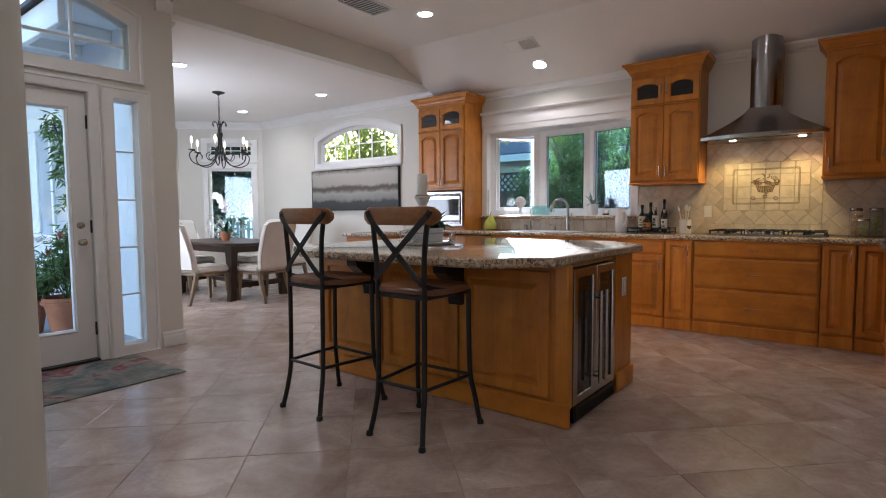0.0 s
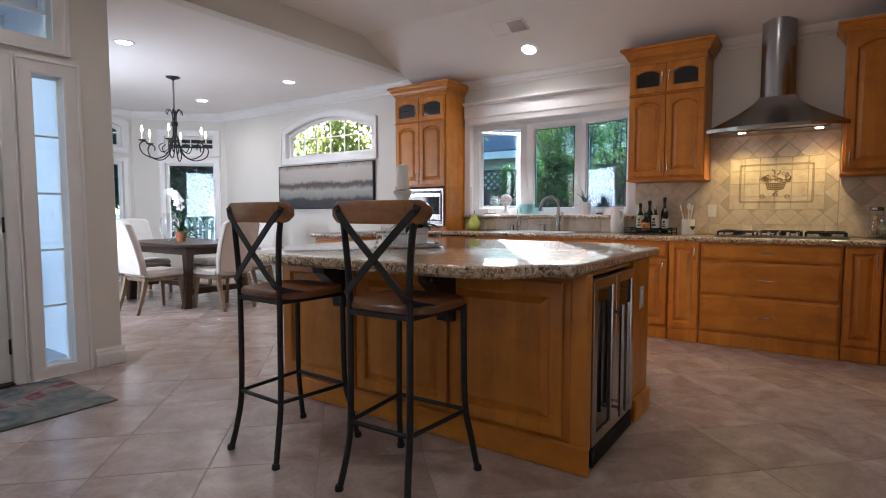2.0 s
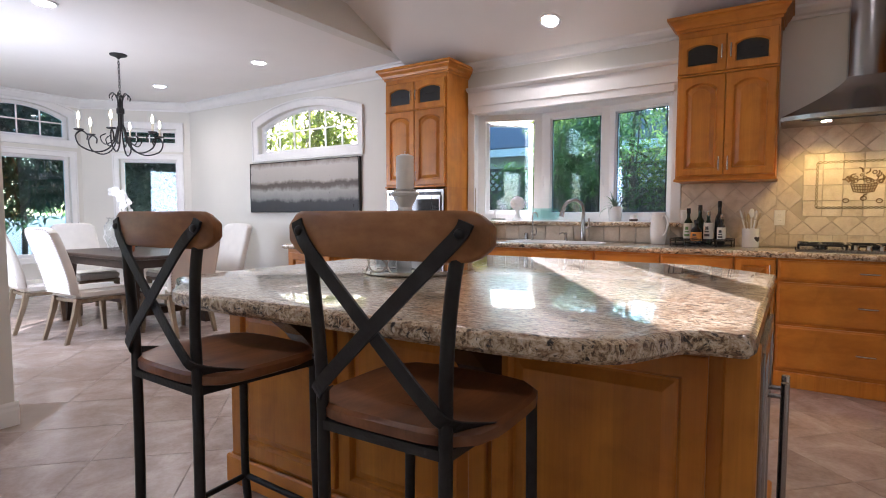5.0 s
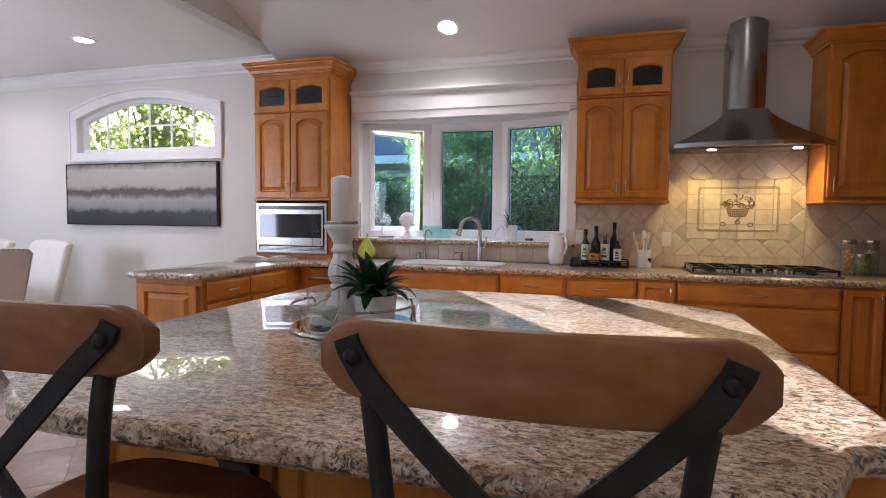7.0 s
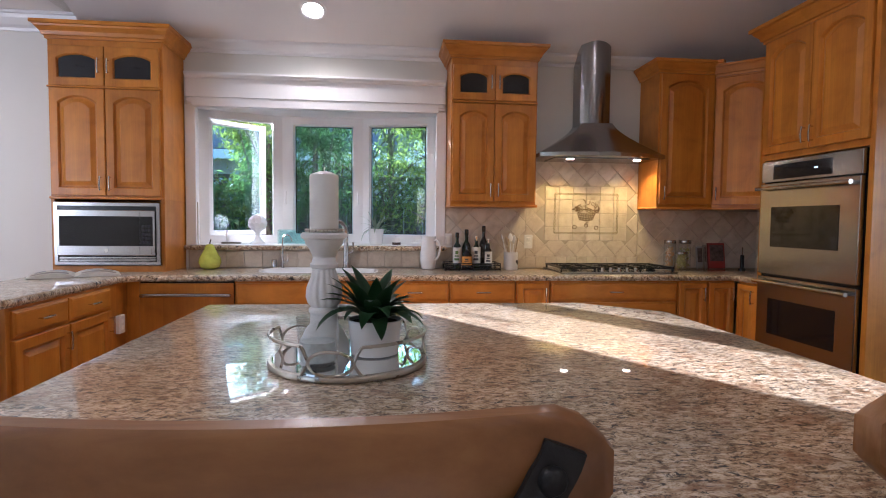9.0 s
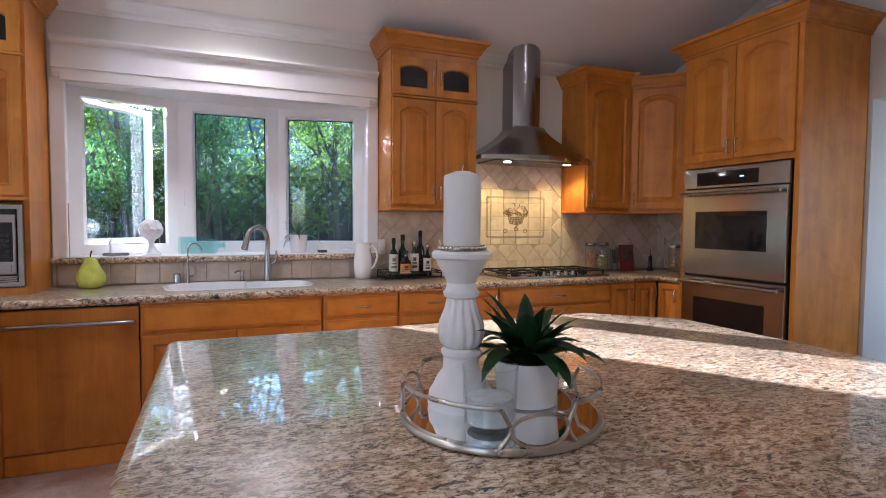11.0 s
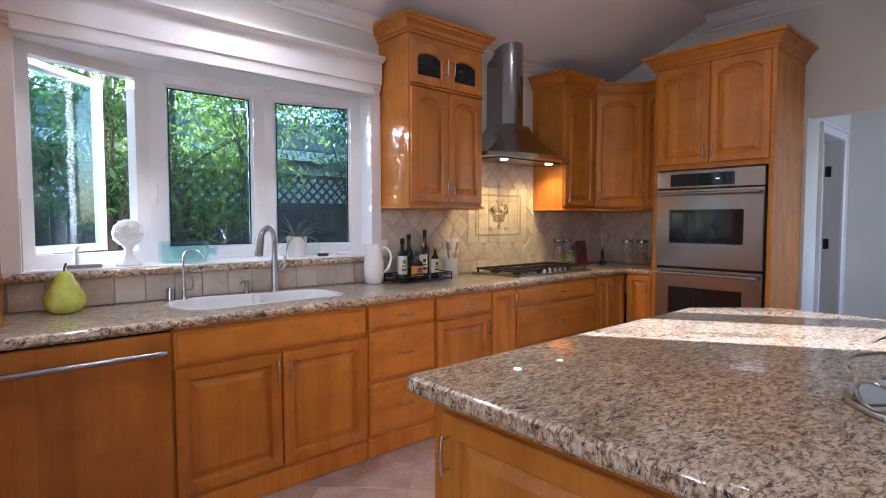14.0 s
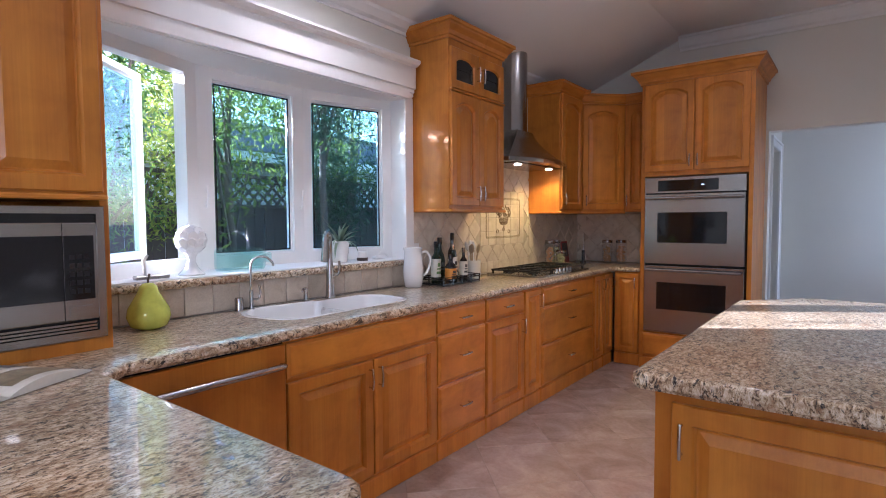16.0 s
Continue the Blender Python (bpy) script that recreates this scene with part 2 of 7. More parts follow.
MAPLE = wood("maple", (0.48, 0.162, 0.015), (0.63, 0.255, 0.029), stretch=(6, 6, 0.8), coat=0.10, boards=0, streak=0.10)
WALNUT = wood("seat_wood", (0.12, 0.042, 0.014), (0.31, 0.125, 0.045), 0.42, (6, 1, 6))
RAILWOOD = wood("rail_wood", (0.20, 0.082, 0.026), (0.47, 0.225, 0.078), 0.42, (0.8, 9, 9))
DARKWOOD = wood("dark_table_wood", (0.030, 0.017, 0.012), (0.065, 0.038, 0.026), 0.42, (8, 1, 8), coat=0.1)
LEGWOOD = wood("weathered_leg_wood", (0.20, 0.15, 0.10), (0.34, 0.27, 0.19), 0.6)
GRANITE = granite_mat()
FLOORTILE = tile_mat("floor_tile", [(0.36, 0.275, 0.235), (0.48, 0.385, 0.335), (0.60, 0.505, 0.450)], 0.24, 4.0)
SPLASHTILE = tile_mat("splash_tile", [(0.50, 0.42, 0.32), (0.62, 0.54, 0.43), (0.70, 0.63, 0.52)], 0.42, 9.0)
SPLASHGROUT = plain("splash_grout", (0.44, 0.375, 0.285), 0.85, var=0.10)
GROUT = plain("grout", (0.35, 0.285, 0.24), 0.85, var=0.12)
WALLPAINT = plain("wall_paint", (0.71, 0.69, 0.63), 0.75, var=0.03, scale=1.2, bumps=0.08)
CEILPAINT = plain("ceiling_paint", (0.83, 0.80, 0.765), 0.85, var=0.03, scale=1.0, bumps=0.08)
TRIMPAINT = plain("white_trim_paint", (0.80, 0.79, 0.77), 0.36, var=0.03, scale=4)
STUCCO = plain("stucco", (0.72, 0.74, 0.76), 0.9, var=0.06, scale=3, bumps=0.5, fine=60)
STEEL = steel_mat("brushed_steel", stretch=(110, 60, 1))
STEELH = steel_mat("brushed_steel_crosswise", stretch=(0.8, 60, 110))
HOODSTEEL = steel_mat("hood_steel", (0.35, 0.345, 0.35), 0.22, (70, 70, 0.8))
NICKEL = plain("satin_nickel", (0.58, 0.54, 0.48), 0.24, 1.0)
IRON = plain("black_iron", (0.022, 0.021, 0.021), 0.48, 0.4, 0.3, 30, 0.25)
BLACK = plain("black_enamel", (0.015, 0.015, 0.016), 0.25, 0, 0.2)
BLACKGLASS = plain("black_glass", (0.012, 0.012, 0.014), 0.06, 0, 0.1)
PANE = glass_mat("window_pane")
# tint dims the garden view and stands in for bluish reflections on the glass
DIMPANE = glass_mat("dimmed_window_pane", (0.68, 0.84, 0.92))
WHITECERAMIC = plain("white_ceramic", (0.80, 0.79, 0.77), 0.16, 0, 0.02)


# ---- building helpers ----
def part(name, bm, material, parent=None, label="", smooth=None):
    """Links a bmesh as one mesh object under a thing or a part."""
    bmesh.ops.recalc_face_normals(bm, faces=bm.faces[:])
    me = bpy.data.meshes.new(name)
    bm.to_mesh(me)
    bm.free()
    if smooth:
        me.shade_smooth()
        me.set_sharp_from_angle(angle=radians(smooth))
    for m in material if isinstance(material, (list, tuple)) else [material]:
        me.materials.append(m)
    ob = new(name, me)
    if parent:
        ob.parent = parent
    if label:
        tagged(ob, label)
    return ob


def thing(name, m, label, category, group="", kind=""):
    ob = new(name)
    ob.empty_display_size = 0.1
    ob.matrix_world = m
    return tagged(ob, label, category, group, kind)


def solo(name, bm, material, m, label, category, group="", kind="", smooth=None):
    ob = part(name, bm, material, smooth=smooth)
    ob.matrix_world = m
    return tagged(ob, label, category, group, kind)


def box(bm, x0, x1, y0, y1, z0, z1, bev=0.0, seg=1):
    r = bmesh.ops.create_cube(bm, size=1, matrix=Matrix.Translation(((x0 + x1) / 2, (y0 + y1) / 2, (z0 + z1) / 2)) @ Matrix.Diagonal((x1 - x0, y1 - y0, z1 - z0, 1)))
    if bev:
        es = {e for v in r["verts"] for e in v.link_edges}
        bmesh.ops.bevel(bm, geom=list(es), offset=bev, segments=seg, affect="EDGES", clamp_overlap=True)
    return bm


def B(*a, bev=0.0, seg=1):
    return box(bmesh.new(), *a, bev=bev, seg=seg)


def loops(bm, rings, close=True, cap0=True, cap1=True):
    """Skins a row of rings of equal count."""
    vs = [[bm.verts.new(p) for p in r] for r in rings]
    n = len(vs[0])
    for a, b in zip(vs, vs[1:]):
        for i in range(n if close else n - 1):
            j = (i + 1) % n
            bm.faces.new((a[i], a[j], b[j], b[i]))
    if cap0 and close:
        bm.faces.new(vs[0][::-1])
    if cap1 and close:
        bm.faces.new(vs[-1])
    return bm


def lathe(bm, profile, n=24, at=(0, 0, 0), cap0=True, cap1=True, wave=None):
    """profile: rows of radius, height."""
    rings = []
    for r, z in profile:
        ring = []
        for i in range(n):
            a = 2 * math.pi * i / n
            k = r * (1 + (wave(a, z) if wave else 0))
            ring.append((at[0] + k * math.cos(a), at[1] + k * math.sin(a), at[2] + z))
        rings.append(ring)
    return loops(bm, rings, True, cap0, cap1)


def tube(bm, pts, r, n=8, flat=None, taper=None, face=None):
    """A rod along points; flat=(width, thickness) gives a bar, whose broad side looks along face."""
    pts = [Vector(p) for p in pts]
    rings, up = [], None
    for i, p in enumerate(pts):
        d = (pts[min(i + 1, len(pts) - 1)] - pts[max(i - 1, 0)]).normalized()
        if up is None:
            up = Vector((0, 0, 1)) if abs(d.z) < 0.9 else Vector((0, 1, 0))
        s = d.cross(up)
        if s.length < 1e-5:
            s = d.cross(Vector((1, 0, 0)))
        s.normalize()
        up = s.cross(d).normalized()
        if face:
            up = Vector(face)
            s = d.cross(up).normalized()
        k = (taper[0] + (taper[1] - taper[0]) * i / (len(pts) - 1)) if taper else 1
        if flat:
            w, h = flat[0] / 2, flat[1] / 2
            ring = [p + s * a * w + up * c * h for a, c in ((-1, -1), (1, -1), (1, 1), (-1, 1))]
        else:
            ring = [p + (s * math.cos(2 * math.pi * j / n) + up * math.sin(2 * math.pi * j / n)) * r * k for j in range(n)]
        rings.append(ring)
    return loops(bm, rings)


def curve(pts, n=8):
    """Smooth points through the given ones."""
    P = [Vector(p) for p in pts]
    out = []
    for i in range(len(P) - 1):
        p0, p1, p2, p3 = P[max(i - 1, 0)], P[i], P[i + 1], P[min(i + 2, len(P) - 1)]
        for k in range(n):
            t = k / n
            out.append(0.5 * ((2 * p1) + (p2 - p0) * t + (2 * p0 - 5 * p1 + 4 * p2 - p3) * t * t + (3 * p1 - p0 - 3 * p2 + p3) * t ** 3))
    return out + [P[-1]]


def prism(bm, poly, z0, z1, axis="z"):
    """Extrudes a flat outline: axis z (x, y), y (x, z) or x (y, z)."""
    def at(p, h):
        return {"z": (p[0], p[1], h), "y": (p[0], h, p[1]), "x": (h, p[0], p[1])}[axis]
    return loops(bm, [[at(p, z0) for p in poly], [at(p, z1) for p in poly]])


def cyl(bm, x, y, z0, z1, r, n=16, r2=None):
    return lathe(bm, [(r, z0), (r if r2 is None else r2, z1)], n, (x, y, 0))


def sweep(bm, path, profile, closed=False, right=True):
    """A moulding: profile (out, up) along a level path (x, y, z); out is to the right of the way."""
    P = [Vector(p) for p in path]
    n, rings = len(P), []
    for i, p in enumerate(P):
        a = (p - P[i - 1]).normalized() if i or closed else None
        b = (P[(i + 1) % n] - p).normalized() if i < n - 1 or closed else None
        a, b = a or b, b or a
        na, nb = Vector((a.y, -a.x, 0)), Vector((b.y, -b.x, 0))
        m = (na + nb) / (1 + na.dot(nb))
        if not right:
            m = -m
        rings.append([p + m * o + Vector((0, 0, u)) for o, u in profile])
    return loops(bm, rings + ([rings[0]] if closed else []), True, not closed, not closed)


def holed_wall(name, p0, p1, z1, thick, holes=(), mat=None, z0=0.0, label=""):
    """A wall from p0 to p1 whose room face is on that line and whose thickness lies to the left of the way (a negative one to the right); holes are (u0, u1, z0, z1)."""
    p0, p1 = Vector((*p0, 0)), Vector((*p1, 0))
    d = (p1 - p0).normalized()
    L = (p1 - p0).length
    bm = bmesh.new()
    cuts = sorted({0.0, L, *[c for h in holes for c in h[:2]]})
    for a, b in zip(cuts, cuts[1:]):
        mid, z = (a + b) / 2, z0
        for h in sorted([h for h in holes if h[0] < mid < h[1]], key=lambda h: h[2]):
            if h[2] > z:
                box(bm, a, b, min(0, thick), max(0, thick), z, h[2])
            z = h[3]
        if z < z1:
            box(bm, a, b, min(0, thick), max(0, thick), z, z1)
    ob = part(name, bm, mat or WALLPAINT)
    ob.matrix_world = pose(p0.x, p0.y, 0, 0, 0, math.degrees(math.atan2(d.y, d.x)))
    return tagged(ob, label or "painted plaster wall, pale warm grey", "wall", kind="structure")


CROWN = [(0, 0), (0.012, 0), (0.018, 0.02), (0.045, 0.035), (0.08, 0.075), (0.09, 0.10), (0.105, 0.105), (0.105, 0.125), (0, 0.125)]
BASEB = [(0, 0), (0.016, 0), (0.016, 0.085), (0.011, 0.10), (0.011, 0.115), (0.004, 0.13), (0, 0.13)]


def moulding(name, path, profile, label, right=True, mat=None):
    return tagged(part(name, sweep(bmesh.new(), path, profile, right=right), mat or TRIMPAINT), label, "trim", kind="structure")

# ---- structure ----
NY, EX, SX, WX = 6.06, 0.85, -4.66, -4.70      # north wall, east wall, dining fascia, front-door wall
FLAT, LOW = 3.10, 2.83                         # kitchen and dining ceilings

holed_wall("wall_north", (1.0, NY), (-8.94, NY), LOW + 0.1, -0.14,
           [(1.0 - -2.0, 1.0 - -3.92, 1.075, 2.19), (1.0 - -5.52, 1.0 - -7.33, 1.97, 2.60)])
holed_wall("wall_bay", (-8.94, NY), (-10.0, 5.0), LOW + 0.1, -0.14, [(0.19, 1.0, 0.55, 1.98), (0.19, 1.0, 2.20, 2.44)])
holed_wall("wall_dining_west", (-10.0, 5.0), (-10.0, 2.33), LOW + 0.1, -0.14, [(0.16, 1.35, 0.55, 1.98), (0.16, 1.35, 2.22, 2.70)])
holed_wall("wall_dining_south", (-10.14, 2.33), (-4.84, 2.33), LOW + 0.1, -0.14, [(10.14 - 7.61, 10.14 - 6.69, 0.92, 2.10)])
holed_wall("wall_front_door", (WX, 2.33), (WX, 0.27), 3.2, -0.14,
           [(2.33 - 2.02, 2.33 - 1.84, 0.08, 2.05), (2.33 - 1.66, 2.33 - 0.73, 0.0, 2.075), (2.33 - 1.975, 2.33 - 0.45, 2.29, 2.84)])
holed_wall("wall_foyer", (WX - 0.14, 0.41), (-1.52, 0.41), 3.2, -0.14)
holed_wall("wall_passage", (-1.50, 0.27), (-1.50, -2.34), 3.2, -0.14)
holed_wall("wall_south", (-1.64, -2.2), (0.99, -2.2), 3.2, -0.14)
holed_wall("wall_east", (EX, -2.2), (EX, 6.2), 3.25, -0.14, [(2.2 + 2.9, 2.2 + 4.24, 0.0, 2.135)])
holed_wall("wall_fascia", (SX, 2.33), (SX, NY), 3.25, 0.14, z0=LOW)
holed_wall("wall_hall_north", (0.99, 4.30), (2.6, 4.30), 2.5, 0.14, [(1.51 - 0.99, 2.21 - 0.99, 0, 2.09)])
holed_wall("wall_hall_end", (2.46, 4.44), (2.46, 2.4), 2.5, 0.14)
# this wall's opening is assumed, out of view, to go with the hall fill lamp
holed_wall("wall_hall_south", (2.6, 2.5), (0.99, 2.5), 2.5, 0.14, [(0.3, 1.1, 0.9, 2.1)])
holed_wall("wall_hall_room", (2.75, 5.6), (0.99, 5.6), 2.5, -0.1)
holed_wall("wall_hall_room_east", (2.6, 4.44), (2.6, 5.6), 2.5, -0.1)
# rounded corner bead of the near wall end
tagged(part("wall_corner", lathe(bmesh.new(), [(0.07, 0), (0.07, 3.2)], 24, (-1.52, 0.34, 0)), WALLPAINT, smooth=40), "rounded plaster wall end, warm grey", "wall", kind="structure")

tagged(part("ceiling_kitchen", B(-4.8, 1.0, -2.34, 4.975, FLAT, FLAT + 0.1), CEILPAINT), "flat painted plaster kitchen ceiling", "ceiling", kind="structure")
tagged(part("ceiling_slope", prism(bmesh.new(), [(4.975, FLAT), (6.07, 2.652), (6.07, 2.75), (4.975, FLAT + 0.1)], -4.66, 1.0, "x"), CEILPAINT), "sloping painted plaster ceiling above the kitchen window", "ceiling", kind="structure")
tagged(part("ceiling_dining", B(-10.2, SX - 0.001, 2.19, 6.2, LOW, LOW + 0.1), CEILPAINT), "flat painted plaster dining room ceiling", "ceiling", kind="structure")
tagged(part("ceiling_hall", B(0.98, 2.75, 2.4, 5.7, 2.44, 2.54), CEILPAINT), "flat painted hall ceiling", "ceiling", kind="structure")

floor = tagged(part("floor", B(-10.3, 2.8, -2.4, 6.25, -0.12, -0.0022), GROUT), "grey-brown grout bed under diagonal stone-look floor tiles", "floor", kind="structure")

# mouldings
moulding("crown_kitchen", [(EX, NY, 2.60), (SX, NY, 2.60)], [(0, 0), (0.012, 0), (0.018, 0.02), (0.045, 0.03), (0.08, 0.065), (0.085, 0.085), (0, 0.085)], "white crown moulding along the kitchen wall", right=False)
moulding("crown_dining", [(SX, NY, LOW - 0.127), (-8.94, NY, LOW - 0.127), (-10.0, 5.0, LOW - 0.127), (-10.0, 2.33, LOW - 0.127), (-4.84, 2.33, LOW - 0.127)], CROWN, "white crown moulding round the dining room", right=False)
moulding("crown_east", [(EX, -2.2, FLAT - 0.127), (EX, 5.0, FLAT - 0.127)], CROWN, "white crown moulding along the side wall", right=False)
moulding("baseboard", [(-4.74, NY, 0), (-8.94, NY, 0), (-10.0, 5.0, 0), (-10.0, 2.33, 0), (-4.70, 2.33, 0)], BASEB, "white painted baseboard", right=False)
moulding("baseboard", [(WX, 2.346, 0), (WX, 2.15, 0)], BASEB, "white painted baseboard", right=False)


def casing(parent, x0, x1, z0, z1, w=0.085, d=0.02, arch=0.0, sill=True):
    """Trim round an opening, on a face at local y = 0 with the room towards -y."""
    n = 17
    def outline(g, y):
        top = [(x1 + g - (x1 - x0 + 2 * g) * i / (n - 1), y, z1 + g - arch * ((2 * i / (n - 1) - 1) ** 2)) for i in range(n)]
        return [(x0 - g, y, z0 - (g if sill else 0)), (x1 + g, y, z0 - (g if sill else 0))] + top
    bm = bmesh.new()
    loops(bm, [outline(0, 0.0), outline(0, -d * 0.8), outline(0.012, -d), outline(w - 0.022, -d * 1.1), outline(w - 0.018, -d * 1.6), outline(w, -d * 1.6), outline(w, 0.0)], cap0=False, cap1=False)
    return part("window_casing", bm, TRIMPAINT, parent)


def sash(parent, x0, x1, z0, z1, y, cols=1, rows=1, fw=0.045, bar=0.018, arch=0.0, depth=0.05, pane=None):
    """Frame, glazing bars and pane of one window light."""
    n = 17
    def outline(g, yy):
        top = [(x1 - g - (x1 - x0 - 2 * g) * i / (n - 1), yy, z1 - g - arch * ((2 * i / (n - 1) - 1) ** 2)) for i in range(n)]
        return [(x0 + g, yy, z0 + g), (x1 - g, yy, z0 + g)] + top
    bm = bmesh.new()
    loops(bm, [outline(0, y), outline(0, y - depth), outline(fw - 0.012, y - depth), outline(fw, y - depth * 0.6), outline(fw, y)], cap0=False, cap1=False)
    part("window_frame", bm, TRIMPAINT, parent)
    for i in range(1, cols):
        x = x0 + fw + (x1 - x0 - 2 * fw) * i / cols
        top = z1 - fw - arch * ((2 * (x - x0) / (x1 - x0) - 1) ** 2)
        part("glazing_bar", B(x - bar / 2, x + bar / 2, y - 0.032, y - 0.012, z0 + fw, top, bev=0.003), TRIMPAINT, parent)
    for j in range(1, rows):
        z = z0 + fw + (z1 - z0 - 2 * fw) * j / rows
        part("glazing_bar", B(x0 + fw, x1 - fw, y - 0.031, y - 0.013, z - bar / 2, z + bar / 2, bev=0.003), TRIMPAINT, parent)
    bm = bmesh.new()
    loops(bm, [outline(fw - 0.005, y - 0.024), outline(fw - 0.005, y - 0.020)])
    ob = part("pane", bm, pane or PANE, parent)
    ob.visible_shadow = False
    return ob


# arched window over the painting
w = thing("window_dining_arch", pose(-6.425, NY, 0), "white arched window with small panes", "window", kind="structure")
casing(w, -0.905, 0.905, 1.97, 2.53, 0.10, 0.022, 0.19)
bm = bmesh.new()
top = [(0.905 - 1.81 * i / 16, 2.53 - 0.19 * (i / 8 - 1) ** 2) for i in range(17)]
prism(bm, [(0.905, 2.605)] + top[:9] + [(0.0, 2.605)], 0.0, 0.14, "y")
prism(bm, [(0.0, 2.605)] + top[8:] + [(-0.905, 2.605)], 0.0, 0.14, "y")
part("head_filler", bm, WALLPAINT, w)
sash(w, -0.905, 0.905, 1.97, 2.53, 0.11, 6, 2, arch=0.19)

# bay window of the dining room, on the slanting wall and on the end wall
for base, x0, x1, arch in ((pose(-8.94, NY, 0, 0, 0, 45), -1.0, -0.19, 0.0), (pose(-10.0, 5.0, 0, 0, 0, 90), -1.35, -0.16, 0.15)):
    w = thing("window_dining", base, "tall white window with a transom of small panes above", "window", kind="structure")
    z1 = 2.70 if arch else 2.44
    casing(w, x0, x1, 0.55, 1.98, 0.085)
    casing(w, x0, x1, 2.22 if arch else 2.20, z1, 0.10, 0.022, arch)
    if arch:
        bm = bmesh.new()
        m, h = (x0 + x1) / 2, (x1 - x0) / 2
        top = [(x1 - 2 * h * i / 16, z1 - arch * (i / 8 - 1) ** 2) for i in range(17)]
        prism(bm, [(x1, z1 + 0.004)] + top[:9], 0.0, 0.14, "y")
        prism(bm, top[8:] + [(x0, z1 + 0.004)], 0.0, 0.14, "y")
        part("head_filler", bm, WALLPAINT, w)
    sash(w, x0, x1, 0.55, 1.98, 0.11, pane=DIMPANE)
    sash(w, x0, x1, 2.22 if arch else 2.20, z1, 0.11, 4, 2, arch=arch, pane=DIMPANE)

# front door wall: door, sidelight and raked transom (local x runs along -y of the room)
FD = pose(WX, 0, 0, 0, 0, 90)
w = thing("window_sidelight", FD, "narrow white sidelight window with five panes beside the front door", "window", kind="structure")
casing(w, 1.84, 2.02, 0.08, 2.05, 0.10, 0.022)
sash(w, 1.84, 2.02, 0.08, 2.05, 0.10, 1, 5, fw=0.012, bar=0.014)
w = thing("window_transom", FD, "white arched transom window above the front door", "window", kind="structure")
bm = bmesh.new()
def tz(x):
    return 2.83 - 0.307 * (x - 1.2) ** 2
xs = [1.975 - 1.525 * i / 16 for i in range(17)]
def tring(g, y):
    return [(0.45 - g, y, 2.29 - g), (1.975 + g, y, 2.29 - g)] + [(min(1.975 + g, max(0.45 - g, x + g * (2 * (x - 1.2) / 1.5))), y, tz(x) + g) for x in xs]
loops(bm, [tring(0, 0.1), tring(0, -0.018), tring(0.07, -0.022), tring(0.075, -0.034), tring(0.095, -0.034), tring(0.095, 0)], cap0=False, cap1=False)
part("window_casing", bm, TRIMPAINT, w)
bm = bmesh.new()
prism(bm, [(1.975, 2.845)] + [(x, tz(x)) for x in xs if x >= 1.2] + [(1.2, 2.845)], 0.0, 0.14, "y")
prism(bm, [(1.2, 2.845)] + [(x, tz(x)) for x in xs if x <= 1.21] + [(0.45, 2.845)], 0.0, 0.14, "y")
part("head_filler", bm, WALLPAINT, w)
for x in (0.85, 1.607):
    part("glazing_bar", B(x - 0.012, x + 0.012, 0.07, 0.10, 2.29, tz(x), bev=0.003), TRIMPAINT, w)
part("glazing_bar", B(0.45, 1.975, 0.071, 0.099, 2.475, 2.497, bev=0.003), TRIMPAINT, w)
ob = part("pane", loops(bmesh.new(), [tring(0, 0.083), tring(0, 0.087)]), PANE, w)
ob.visible_shadow = False

door = thing("door_1", FD, "white front door with one full glass light, closed", "door", kind="structure")
casing(door, 0.73, 1.66, 0.0, 2.075, 0.085, 0.022, sill=False)
bm = bmesh.new()
def dring(g, y, b=0.0):
    return [(0.735 + g, y, 0.012 + g + b), (1.655 - g, y, 0.012 + g + b), (1.655 - g, y, 2.07 - g), (0.735 + g, y, 2.07 - g)]
loops(bm, [dring(0, 0.075), dring(0, 0.03), dring(0.115, 0.03, 0.11), dring(0.125, 0.022, 0.11), dring(0.14, 0.035, 0.11), dring(0.14, 0.075, 0.11)], cap0=False, cap1=False)
part("door_leaf", bm, TRIMPAINT, door)
ob = part("pane", B(0.875, 1.515, 0.05, 0.054, 0.262, 1.93), PANE, door)
ob.visible_shadow = False
k = part("door_handle", lathe(bmesh.new(), [(0.026, 0), (0.026, 0.008), (0.01, 0.012), (0.01, 0.035), (0.024, 0.045), (0.028, 0.058), (0.02, 0.07), (0.004, 0.074)], 16), NICKEL, door, "satin nickel round door knob", 40)
k.matrix_local = pose(1.585, 0.03, 0.93, 90)
k = part("deadbolt", lathe(bmesh.new(), [(0.027, 0), (0.027, 0.012), (0.018, 0.02), (0.004, 0.022)], 16), NICKEL, door, "satin nickel deadbolt rosette", 40)
k.matrix_local = pose(1.585, 0.03, 1.06, 90)
for z in (0.25, 1.05, 1.85):
    part("hinge", B(1.65, 1.664, 0.012, 0.03, z - 0.05, z + 0.05, bev=0.002), IRON, door, "dark metal hinge")
part("threshold", B(0.73, 1.66, -0.03, 0.14, 0.002, 0.018, bev=0.004), IRON, door, "dark metal threshold")

